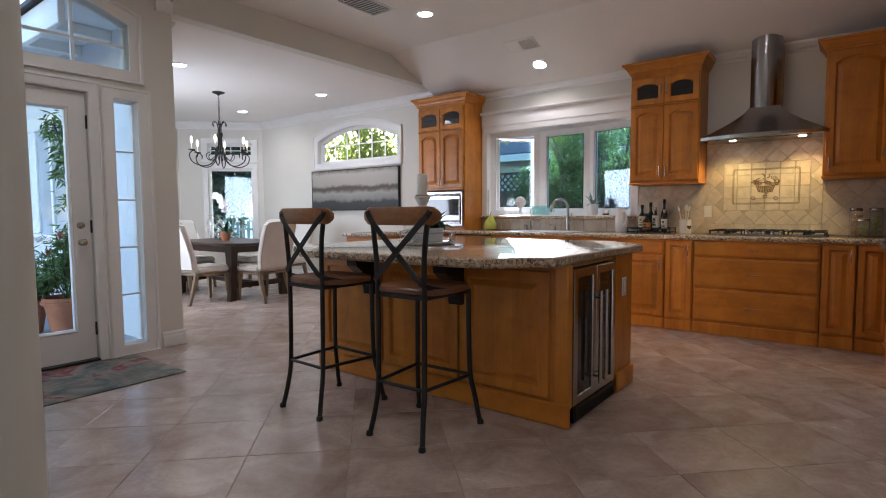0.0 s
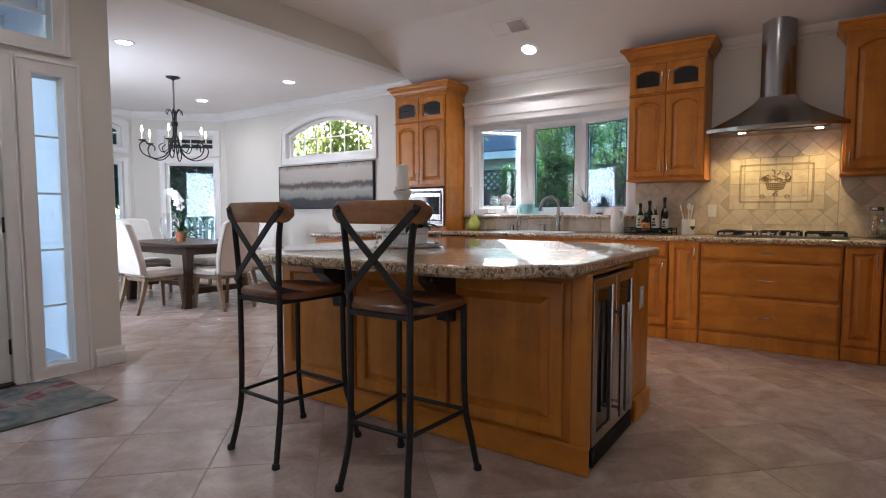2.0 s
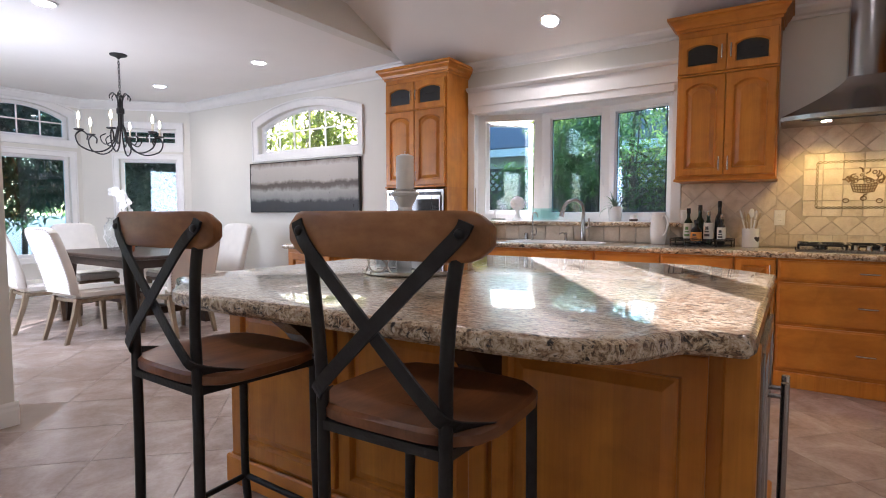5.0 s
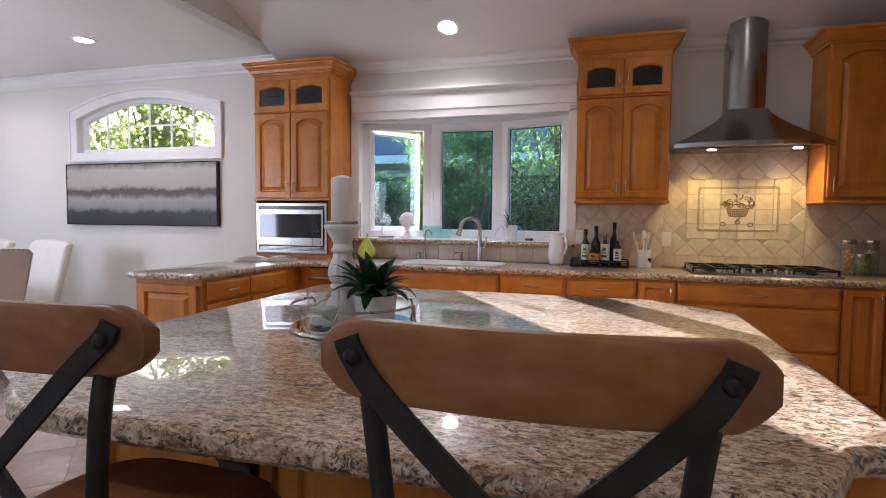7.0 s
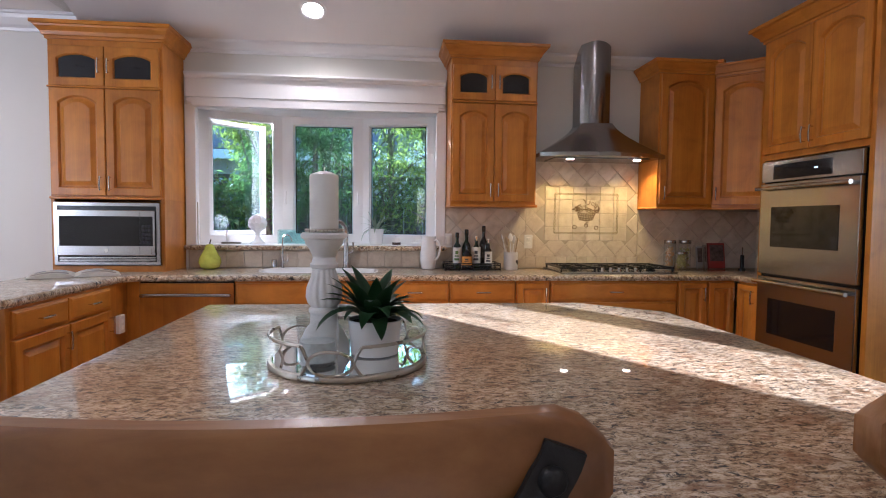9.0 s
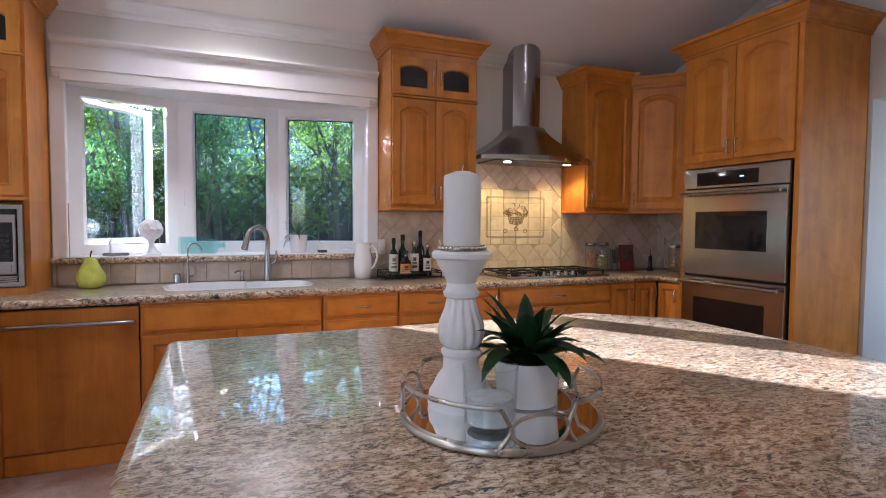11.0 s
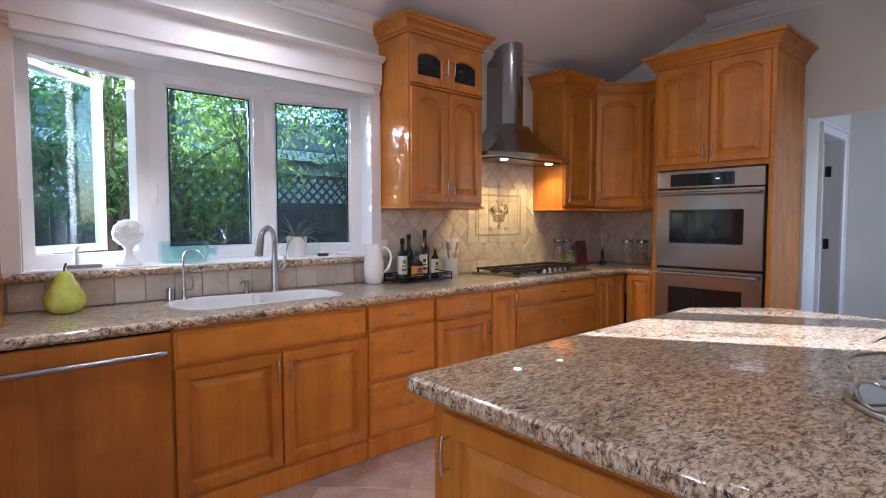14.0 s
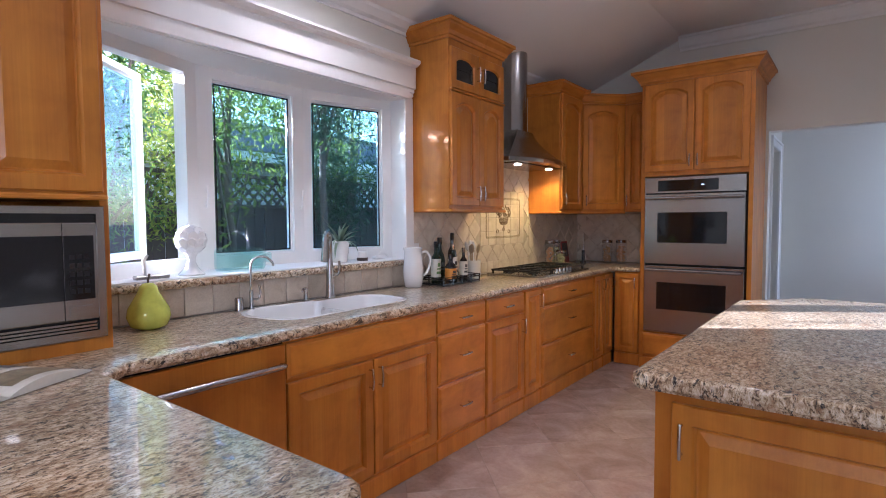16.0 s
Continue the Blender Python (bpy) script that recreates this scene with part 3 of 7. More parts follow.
# kitchen bow window: three lights on a shallow bow, deep white reveal, boxed head
win = thing("window_kitchen", pose(0, 0, 0), "white three-light bow window over the sink, one casement swung open", "window", kind="structure")
BOW = [(-3.93, 6.125), (-3.30, 6.345), (-2.62, 6.345), (-1.985, 6.165)]
REV = [(-3.92, 6.02), (-3.93, 6.125), (-3.30, 6.345), (-2.62, 6.345), (-1.985, 6.165), (-2.0, 6.02)]
part("reveal_floor", prism(bmesh.new(), REV, 1.06, 1.098), TRIMPAINT, win, "white window stool")
part("reveal_head", prism(bmesh.new(), [(-3.92, 6.0), (-3.93, 6.25), (-3.3, 6.46), (-2.62, 6.46), (-1.98, 6.28), (-2.0, 6.0)], 2.175, 2.25), TRIMPAINT, win)
part("roof_box", prism(bmesh.new(), [(-4.05, 6.21), (-3.35, 6.52), (-2.58, 6.52), (-1.87, 6.21)], 2.252, 2.42), TRIMPAINT, win)
part("under_box", prism(bmesh.new(), [(-4.05, 6.205), (-3.35, 6.5), (-2.58, 6.5), (-1.87, 6.205)], 0.85, 1.058), STUCCO, win)
for i, ((ax, ay), (bx, by)) in enumerate(zip(BOW, BOW[1:])):
    L = math.hypot(bx - ax, by - ay)
    f = part("light_frame", bmesh.new(), TRIMPAINT, win)
    lie = pose(ax, ay, 0, 0, 0, math.degrees(math.atan2(by - ay, bx - ax)))
    f.matrix_local = lie
    bm = bmesh.new()
    lo, hi = (0.09, L - 0.075) if i < 2 else (0.055, L - 0.09)
    z0, z1 = 1.165, 2.115
    for a, b, c, d in ((0.0, lo, 1.098, 2.175), (hi, L, 1.098, 2.175), (lo, hi, 1.098, z0), (lo, hi, z1, 2.175)):
        box(bm, a, b, 0.0, 0.075, c, d)
    bm.to_mesh(f.data)
    bm.free()
    s = f
    if i == 0:     # the open casement, swung outwards on its outer edge
        s = part("casement", bmesh.new(), TRIMPAINT, win, "open white casement")
        s.matrix_local = lie @ pose(lo, 0.075, 0, 0, 0, 21)
        lo2, hi2 = 0.0, hi - lo
        sash(s, lo2, hi2, z0, z1, 0.035, fw=0.04, depth=0.04, pane=DIMPANE)
    else:
        sash(s, lo, hi, z0, z1, 0.05, fw=0.018, depth=0.03, pane=DIMPANE)
        part("gasket", loops(bmesh.new(), [[(lo + g, yy, z0 + g), (hi - g, yy, z0 + g), (hi - g, yy, z1 - g), (lo + g, yy, z1 - g)] for g, yy in ((0.017, 0.022), (0.017, 0.018), (0.024, 0.018), (0.024, 0.022))], cap0=False, cap1=False), BLACK, s)
part("side_reveal", B(-3.935, -3.915, 6.04, 6.20, 1.098, 2.175), TRIMPAINT, win)
part("side_reveal", B(-2.005, -1.982, 6.04, 6.23, 1.098, 2.175), TRIMPAINT, win)
bm = bmesh.new()
box(bm, -3.985, -3.905, 6.03, 6.06, 1.09, 2.19, bev=0.004)
box(bm, -2.012, -1.93, 6.03, 6.06, 1.09, 2.19, bev=0.004)
part("side_casing", bm, TRIMPAINT, win)
bm = bmesh.new()
sweep(bm, [(-3.96, 6.06, 2.17), (-1.945, 6.06, 2.17)], [(0, 0), (0.03, 0.0), (0.03, 0.02), (0.045, 0.025), (0.045, 0.045), (0.055, 0.05), (0.055, 0.07), (0.07, 0.075), (0.07, 0.215), (0.10, 0.225), (0.115, 0.24), (0.115, 0.255), (0, 0.255)])
part("head_box", bm, TRIMPAINT, win, "white boxed window head with a ledge")
for x, y in ((-3.27, 6.335), (-2.66, 6.33)):
    part("casement_latch", tube(bmesh.new(), [(x, y - 0.012, 1.43), (x, y - 0.03, 1.46), (x + 0.003, y - 0.03, 1.54)], 0.007, 6), TRIMPAINT, win, "white casement latch")

# hall door, standing ajar
hd = thing("door_2", pose(1.51, 4.30, 0), "white hall door, ajar, with dark hinges", "door", kind="structure")
casing(hd, 0.0, 0.70, 0.0, 2.09, 0.085, 0.02, sill=False)
lf = part("door_leaf", B(0.0, 0.68, -0.035, 0.0, 0.01, 2.08, bev=0.003), TRIMPAINT, hd)
lf.matrix_local = pose(0.69, 0.14, 0, 0, 0, 112)
for z in (0.3, 1.1, 1.8):
    part("hinge", B(0.686, 0.70, 0.085, 0.13, z - 0.05, z + 0.05), IRON, hd, "dark metal hinge")

# ---- cabinets ----
def door_outline(w, h, g, y, arch):
    """Outline of a door's ring: g metres in from the edge; only inner rings are arched."""
    n = 13
    a = arch if g > 0.03 else 0.0
    top = [(w - g - (w - 2 * g) * i / (n - 1), y, h - g - a * (abs(2 * i / (n - 1) - 1) ** 2.4)) for i in range(n)]
    return [(g, y, g)] + [(g + (w - 2 * g) * i / 4, y, g) for i in range(1, 4)] + [(w - g, y, g)] + top


def panel_bm(w, h, arch=0.0, s=0.058, glass=False):
    bm = bmesh.new()
    rings = [(0, 0.0), (0, -0.017), (0.004, -0.021), (s - 0.006, -0.021), (s, -0.013), (s + 0.004, -0.004)]
    if glass:
        rings += [(s + 0.004, 0.0)]
        loops(bm, [door_outline(w, h, g, y, arch) for g, y in rings], cap0=False, cap1=False)
    else:
        rings += [(s + 0.011, -0.004), (s + 0.040, -0.0185)]
        loops(bm, [door_outline(w, h, g, y, arch) for g, y in rings])
    return bm


def bar_pull(parent, x, z, length=0.10, upright=True):
    d = Vector((0, 0, 1)) if upright else Vector((1, 0, 0))
    c = Vector((x, -0.021, z))
    pts = [c - d * length * 0.42, c - d * length * 0.42 + Vector((0, -0.024, 0)), c + d * length * 0.42 + Vector((0, -0.024, 0)), c + d * length * 0.42]
    bm = tube(bmesh.new(), curve([pts[1] - d * length * 0.08, pts[1] + Vector((0, -0.002, 0)), c + Vector((0, -0.030, 0)), pts[2] + Vector((0, -0.002, 0)), pts[2] + d * length * 0.08], 4), 0.0056, 8)
    for a, b in ((pts[0], pts[1]), (pts[3], pts[2])):
        tube(bm, [a, b], 0.004, 6)
    return part("handle", bm, NICKEL, parent, "satin nickel bar pull", 50)


def cab_door(parent, x, z, w, h, arch=0.0, hinge="l", pull="b", glass=False, s=0.058):
    d = part("door", panel_bm(w, h, arch, s, glass), MAPLE, parent)
    d.matrix_local = pose(x, 0, z)
    if glass:
        ob = part("glass", B(s - 0.004, w - s + 0.004, -0.006, -0.003, s - 0.004, h - s + 0.004), CABGLASS, d, "dark seeded cabinet glass")
        part("lead_line", B(s, w - s, -0.0085, -0.0065, h / 2 - 0.002, h / 2 + 0.002), BLACK, d)
    if pull:
        hx = (w - 0.028) if hinge == "l" else 0.028
        hz = {"b": 0.085, "t": h - 0.085, "m": h / 2}[pull]
        bar_pull(d, hx, hz, 0.10)
    return d


def drawer(parent, x, z, w, h, pull=True):
    bm = loops(bmesh.new(), [door_outline(w, h, g, y, 0) for g, y in ((0, 0), (0, -0.012), (0.010, -0.016), (0.014, -0.020), (0.022, -0.021))])
    d = part("drawer_front", bm, MAPLEH, parent)
    d.matrix_local = pose(x, 0, z)
    if pull:
        bar_pull(d, w / 2, h / 2, min(0.10, w * 0.5), False)
    return d


def carcass(parent, w, d, z0, z1, mat=None):
    return part("body", B(0, w, 0.0, d, z0, z1, bev=0.002), mat or MAPLE, parent)


def toe(parent, w, d):
    part("toe_board", B(0, w, -0.012, d, 0.0, 0.105, bev=0.006), MAPLE, parent)


def crown_top(parent, path, z, h=0.11, out=0.075):
    prof = [(0, 0), (0.012, 0), (0.014, 0.018), (0.024, 0.022), (0.032, 0.045), (out * 0.75, h * 0.66), (out * 0.8, h * 0.76), (out, h * 0.8), (out, h), (0, h)]
    return part("crown", sweep(bmesh.new(), [(x, y, z) for x, y in path], prof), MAPLEH, parent)


MAPLEH = wood("maple_crosswise", (0.48, 0.162, 0.015), (0.63, 0.255, 0.029), stretch=(0.8, 6, 6), coat=0.10, streak=0.10)
CABGLASS = plain("cabinet_glass", (0.018, 0.018, 0.018), 0.07, 0, 0.2)

FY, TOPZ = 5.43, 0.872         # front face of the base cabinets, underside of the stone
BASE = "fitted base cabinets"
BLAB = "honey maple base cabinet, "

# base cabinets along the north wall
def base_unit(x0, x1, label, kind, depth=0.61, m=None):
    w = x1 - x0
    c = thing("base_cabinet", m or pose(x0, FY, 0), BLAB + label, "cabinet", BASE)
    if kind == "sink":
        bm = B(0, w, 0.0, depth, 0.105, 0.66)
        box(bm, 0, w, 0.0, 0.02, 0.66, TOPZ)
        part("body", bm, MAPLE, c)
    else:
        carcass(c, w, depth, 0.105, TOPZ)
    toe(c, w, depth)
    e = 0.008
    if kind == "sink":
        drawer(c, e, 0.705, w - 2 * e, 0.150, False)
        h = (w - 3 * e) / 2
        cab_door(c, e, 0.125, h, 0.565, 0, "l", "t")
        cab_door(c, 2 * e + h, 0.125, h, 0.565, 0, "r", "t")
    elif kind == "three":
        drawer(c, e, 0.725, w - 2 * e, 0.130)
        drawer(c, e, 0.435, w - 2 * e, 0.275)
        drawer(c, e, 0.125, w - 2 * e, 0.295)
    elif kind == "door":
        drawer(c, e, 0.725, w - 2 * e, 0.130)
        cab_door(c, e, 0.125, w - 2 * e, 0.585, 0, "l", "t")
    elif kind == "narrow":
        cab_door(c, e, 0.125, w - 2 * e, 0.73, 0, "l", "t", s=0.045)
    elif kind == "end":
        d = part("end_panel", panel_bm(w - 0.06, 0.70, 0), MAPLE, c)
        d.matrix_local = pose(0.03, 0, 0.13)
    return c


base_unit(-3.452, -2.46, "two panelled doors under the sink", "sink")
base_unit(-2.455, -1.965, "with three drawers, beside the sink", "three")
base_unit(-1.96, -1.475, "with one drawer over a panelled door", "door")
base_unit(-1.47, -1.22, "narrow pull-out with one panelled door", "narrow")
base_unit(-1.215, -0.235, "wide, with three deep drawers under the cooktop", "three")
base_unit(-0.23, 0.0, "narrow, with one panelled door, near the corner", "narrow")
base_unit(0.005, 0.225, "narrow, with one panelled door, in the corner", "narrow")
base_unit(0, 0.235, "narrow return door beside the wall ovens", "narrow", 0.5, pose(0.24, 5.40, 0, 0, 0, -90))

# dishwasher with a matching wooden front
dw = thing("dishwasher", pose(-4.075, FY, 0), "dishwasher behind a plain maple front with a long steel handle", "dishwasher")
carcass(dw, 0.62, 0.6, 0.105, TOPZ, BLACK)
part("front", B(0.001, 0.619, -0.021, 0.0, 0.112, 0.858, bev=0.004), MAPLE, dw)
bm = tube(bmesh.new(), curve([(0.03, -0.03, 0.775), (0.05, -0.055, 0.778), (0.31, -0.068, 0.782), (0.57, -0.055, 0.778), (0.59, -0.03, 0.775)], 6), 0.013, 10)
part("handle", bm, STEELH, dw, "long bowed brushed steel handle", 50)
toe(dw, 0.62, 0.5)

# peninsula towards the dining room
pn = thing("peninsula_cabinet", pose(-4.165, 4.264, 0, 0, 0, 90), "honey maple peninsula cabinet with drawers and doors under stone", "cabinet", BASE)
carcass(pn, 1.78, 0.53, 0.105, TOPZ)
toe(pn, 1.18, 0.53)
part("filler", B(1.17, 1.78, -0.028, 0.0, 0.0, TOPZ), MAPLE, pn)
part("corner_filler", B(1.155, 1.19, -0.089, -0.0285, 0.0, TOPZ - 0.002), MAPLE, pn)
for x in (0.03, 0.485):
    drawer(pn, x, 0.725, 0.44, 0.130)
    cab_door(pn, x, 0.125, 0.44, 0.585, 0, "l", "t")
e = part("end_panel", panel_bm(0.47, 0.70, 0), MAPLE, pn, "raised panel at the end of the cabinet")
e.matrix_local = pose(0, 0.50, 0.14, 0, 0, -90)
ol = thing("wall_outlet", pose(-4.165, 5.31, 0.60, 0, 0, 90), "white outlet plate on the cabinet end", "outlet")
part("plate", B(-0.035, 0.035, -0.028, -0.0, -0.06, 0.06, bev=0.003), WHITECERAMIC, ol)
for z in (-0.022, 0.022):
    part("socket", B(-0.015, 0.015, -0.0295, -0.027, z - 0.013, z + 0.013, bev=0.001), TRIMPAINT, ol)

# tall microwave cabinet
tc = thing("tall_cabinet", pose(-4.757, 5.655, 0), "tall honey maple cabinet above the built-in microwave, crown on top", "cabinet")
part("body", B(0, 0.762, 0.0, 0.40, 1.43, 2.55, bev=0.002), MAPLE, tc)
bm = bmesh.new()
box(bm, 0, 0.02, 0.0, 0.40, 0.914, 1.43)
box(bm, 0.735, 0.762, 0.0, 0.40, 0.914, 1.43)
box(bm, 0.02, 0.735, 0.0, 0.40, 0.914, 0.955)
box(bm, 0.02, 0.735, 0.38, 0.40, 0.955, 1.43)
part("niche", bm, MAPLE, tc)
for x, hg in ((0.012, "l"), (0.381, "r")):
    cab_door(tc, x, 1.455, 0.362, 0.745, 0.045, hg, "b")
    cab_door(tc, x, 2.215, 0.362, 0.275, 0.03, hg, "m", True)
part("rail_moulding", B(0, 0.755, -0.028, 0.0, 1.428, 1.446, bev=0.005), MAPLEH, tc)
part("rail_moulding", B(0, 0.755, -0.026, 0.0, 2.202, 2.213, bev=0.003), MAPLEH, tc)
crown_top(tc, [(0, 0.40), (0, 0), (0.762, 0), (0.762, 0.40)], 2.535)

# wall cabinets either side of the hood
uc = thing("wall_cabinet", pose(-1.925, 5.73, 0), "honey maple wall cabinet with arched doors and small glass doors above", "cabinet", "wall cabinets")
part("body", B(0, 0.67, 0.0, 0.328, 1.43, 2.56, bev=0.002), MAPLE, uc)
for x, hg in ((0.010, "l"), (0.337, "r")):
    cab_door(uc, x, 1.455, 0.323, 0.745, 0.045, hg, "b")
    cab_door(uc, x, 2.225, 0.323, 0.265, 0.03, hg, "m", True)
part("rail_moulding", B(0, 0.67, -0.026, 0.0, 2.205, 2.218, bev=0.003), MAPLEH, uc)
part("light_rail", B(-0.008, 0.678, -0.03, 0.328, 1.412, 1.432, bev=0.005), MAPLEH, uc)
crown_top(uc, [(0, 0.328), (0, 0), (0.67, 0), (0.67, 0.328)], 2.54)

ur = thing("wall_cabinet", pose(-0.265, 5.73, 0), "honey maple wall cabinet with one arched door beside the hood", "cabinet", "wall cabinets")
part("body", B(0, 0.47, 0.0, 0.328, 1.43, 2.50, bev=0.002), MAPLE, ur)
cab_door(ur, 0.015, 1.455, 0.44, 1.03, 0.05, "r", "b")
part("light_rail", B(-0.008, 0.47, -0.026, 0.328, 1.414, 1.432, bev=0.005), MAPLEH, ur)
crown_top(ur, [(0, 0.328), (0, 0), (0.47, 0), (0.47 + 0.05, -0.05)], 2.49, 0.10, 0.065)

# diagonal corner cabinet
a, b = Vector((0.205, 5.73)), Vector((0.52, 5.415))
cc = thing("corner_cabinet", pose(a.x, a.y, 0, 0, 0, -45), "honey maple diagonal corner wall cabinet with arched door", "cabinet", "wall cabinets")
L = (b - a).length
part("body", prism(bmesh.new(), [(0, 0), (L, 0), (L + 0.228, 0.228), (L / 2, L / 2 + 0.45), (-0.228, 0.228)], 1.43, 2.49), MAPLE, cc)
cab_door(cc, 0.012, 1.455, L - 0.024, 1.00, 0.05, "r", "b")
part("light_rail", B(0, L, -0.026, 0.2, 1.414, 1.432, bev=0.005), MAPLEH, cc)
crown_top(cc, [(0, 0), (L, 0)], 2.47, 0.09, 0.05)
rc = thing("wall_cabinet", pose(0.52, 5.415, 0, 0, 0, -90), "narrow honey maple wall cabinet between corner and ovens", "cabinet", "wall cabinets")
part("body", B(0, 0.255, 0.0, 0.325, 1.43, 2.49, bev=0.002), MAPLE, rc)
cab_door(rc, 0.008, 1.455, 0.238, 1.00, 0.05, "r", "b")
crown_top(rc, [(0, 0), (0.255, 0)], 2.47, 0.09, 0.05)

# oven tower
ot = thing("oven_cabinet", pose(0.205, 5.155, 0, 0, 0, -90), "tall honey maple oven cabinet with two arched doors and crown", "cabinet")
W = 0.89
part("top_box", B(0.034, W - 0.034, 0.0, 0.64, 1.735, 2.56), MAPLE, ot)
part("side_panel", B(0, 0.035, -0.001, 0.64, 0.105, 2.56, bev=0.002), MAPLE, ot)
part("side_panel", B(W - 0.035, W, -0.001, 0.64, 0.105, 2.56, bev=0.002), MAPLE, ot)
part("bottom_box", B(0.035, W - 0.035, 0.0, 0.64, 0.105, 0.345), MAPLE, ot)
toe(ot, W, 0.64)
drawer(ot, 0.03, 0.125, W - 0.06, 0.205)
cab_door(ot, 0.03, 1.775, 0.41, 0.765, 0.055, "l", "b")
cab_door(ot, 0.448, 1.775, 0.412, 0.765, 0.055, "r", "b")
crown_top(ot, [(0, 0.64), (0, 0), (W, 0), (W, 0.64)], 2.545, 0.115, 0.08)

# ---- stone tops ----
def slab(poly, z0=0.872, z1=0.914, r=0.018):
    """A worktop with a rounded nose: insets of the outline towards its middle."""
    P = [Vector((x, y, 0)) for x, y in poly]
    n = len(P)
    def inset(g):
        out = []
        for i, p in enumerate(P):
            a, b = (p - P[i - 1]).normalized(), (P[(i + 1) % n] - p).normalized()
            na, nb = Vector((-a.y, a.x, 0)), Vector((-b.y, b.x, 0))
            out.append(p + (na + nb) / max(0.3, 1 + na.dot(nb)) * g)
        return out
    rows = [(r * 0.6, z0)] + [(r * (1 - math.cos(t)), z) for t, z in ((1.0, z0 + 0.005), (0.35, z0 + 0.012), (0.0, z0 + 0.020), (0.0, z0 + 0.024), (0.5, z1 - 0.009), (1.0, z1 - 0.003), (1.4, z1 - 0.0006), (1.571, z1))]
    bm = bmesh.new()
    loops(bm, [[(q.x, q.y, z) for q in inset(g)] for g, z in rows])
    return bm


def arc(cx, cy, r, a0, a1, n=6):
    return [(cx + r * math.cos(radians(a0 + (a1 - a0) * i / n)), cy + r * math.sin(radians(a0 + (a1 - a0) * i / n))) for i in range(n + 1)]


front = [tuple(p)[:2] for p in curve([(-3.0, 2.285, 0), (-2.90, 2.205, 0), (-2.78, 2.165, 0), (-2.45, 2.165, 0), (-2.05, 2.18, 0), (-1.68, 2.19, 0), (-1.49, 2.215, 0), (-1.395, 2.27, 0), (-1.342, 2.36, 0), (-1.30, 2.425, 0), (-1.225, 2.44, 0)], 6)]
island_poly = front + arc(-1.215, 2.475, 0.035, -90, 0, 4) + [(-1.18, 3.82)] + [(-1.49, 4.10)] + arc(-3.185, 4.075, 0.03, 90, 180, 4) + arc(-3.115, 2.46, 0.10, 180, 235, 4)
isl_top = solo("island_worktop", slab(island_poly, 0.862, 0.914, 0.022), GRANITE, pose(0, 0, 0), "speckled brown and cream granite island worktop, polished", "worktop", smooth=35)

top_poly = [(-4.72, 4.22), (-4.20, 4.22)] + arc(-4.195, 4.27, 0.05, -90, 0, 3) + [(-4.145, 5.31), (-4.06, 5.385), (0.16, 5.395), (0.205, 5.35), (0.205, 5.16), (0.845, 5.16), (0.845, 6.045), (-4.758, 6.045), (-4.758, 5.6), (-4.72, 5.56)]
SINK = arc(-3.20, 5.70, 0.14, 180, 270, 5) + arc(-2.99, 5.62, 0.06, 270, 300, 2) + arc(-2.60, 5.67, 0.11, 270, 360, 5) + arc(-2.60, 5.80, 0.11, 0, 90, 5) + arc(-2.84, 5.96, 0.05, 270, 200, 3) + arc(-3.17, 5.80, 0.19, 75, 180, 6)


def holed_slab(poly, hole, z0=0.872, z1=0.914, r=0.018):
    """A worktop with a cut-out: the caps are filled round the hole."""
    bm = slab(poly, z0, z1, r)
    bm.faces.ensure_lookup_table()
    caps = sorted((f for f in bm.faces if len(f.verts) == len(poly)), key=lambda f: f.calc_center_median().z)
    rims = []
    for f in caps:
        z = f.calc_center_median().z
        vs = [bm.verts.new((x, y, z)) for x, y in hole]
        es = [bm.edges.new((a, b)) for a, b in zip(vs, vs[1:] + vs[:1])]
        bmesh.ops.triangle_fill(bm, use_beauty=True, edges=list(f.edges) + es)
        rims.append(vs)
    bmesh.ops.delete(bm, geom=caps, context="FACES_ONLY")
    lo, hi = rims
    n = len(lo)
    for k in range(n):
        bm.faces.new((lo[k], lo[(k + 1) % n], hi[(k + 1) % n], hi[k]))
    return bm


tp = solo("kitchen_worktop", holed_slab(top_poly, SINK), GRANITE, pose(0, 0, 0), "speckled brown and cream granite worktop along the wall", "worktop", smooth=35)
sill_bm = slab([(-3.99, 5.995), (-1.92, 5.995), (-1.92, 6.06), (-2.0, 6.075), (-3.92, 6.075), (-3.99, 6.06)], 1.055, 1.092, 0.012)
solo("window_ledge", sill_bm, GRANITE, pose(0, 0, 0), "granite ledge under the kitchen window", "ledge", smooth=35)

# ---- island ----
isl = thing("island_cabinet", pose(-3.145, 2.60, 0), "honey maple kitchen island with raised panels and a wide base", "island")
part("front_board", B(0, 1.96, 0.0, 0.05, 0.09, 0.862), MAPLE, isl)
part("body", B(0, 1.33, 0.05, 1.45, 0.09, 0.862), MAPLE, isl)
part("end_block", B(1.33, 1.96, 0.70, 1.0, 0.09, 0.862), MAPLE, isl)
part("cooler_top_rail", B(1.33, 1.94, 0.05, 0.70, 0.845, 0.862), MAPLE, isl)
part("angled_block", prism(bmesh.new(), [(1.33, 1.0), (1.96, 1.0), (1.59, 1.45), (1.33, 1.45)], 0.09, 0.862), MAPLE, isl)
bm = bmesh.new()
box(bm, -0.022, 1.982, -0.022, 0.0, 0.0, 0.125, bev=0.007)
box(bm, -0.022, 0.0, 0.0, 1.45, 0.0, 0.125, bev=0.007)
box(bm, 1.96, 1.982, 0.70, 1.0, 0.0, 0.125, bev=0.007)
box(bm, 0.0, 1.95, 0.70, 1.0, 0.0, 0.09)
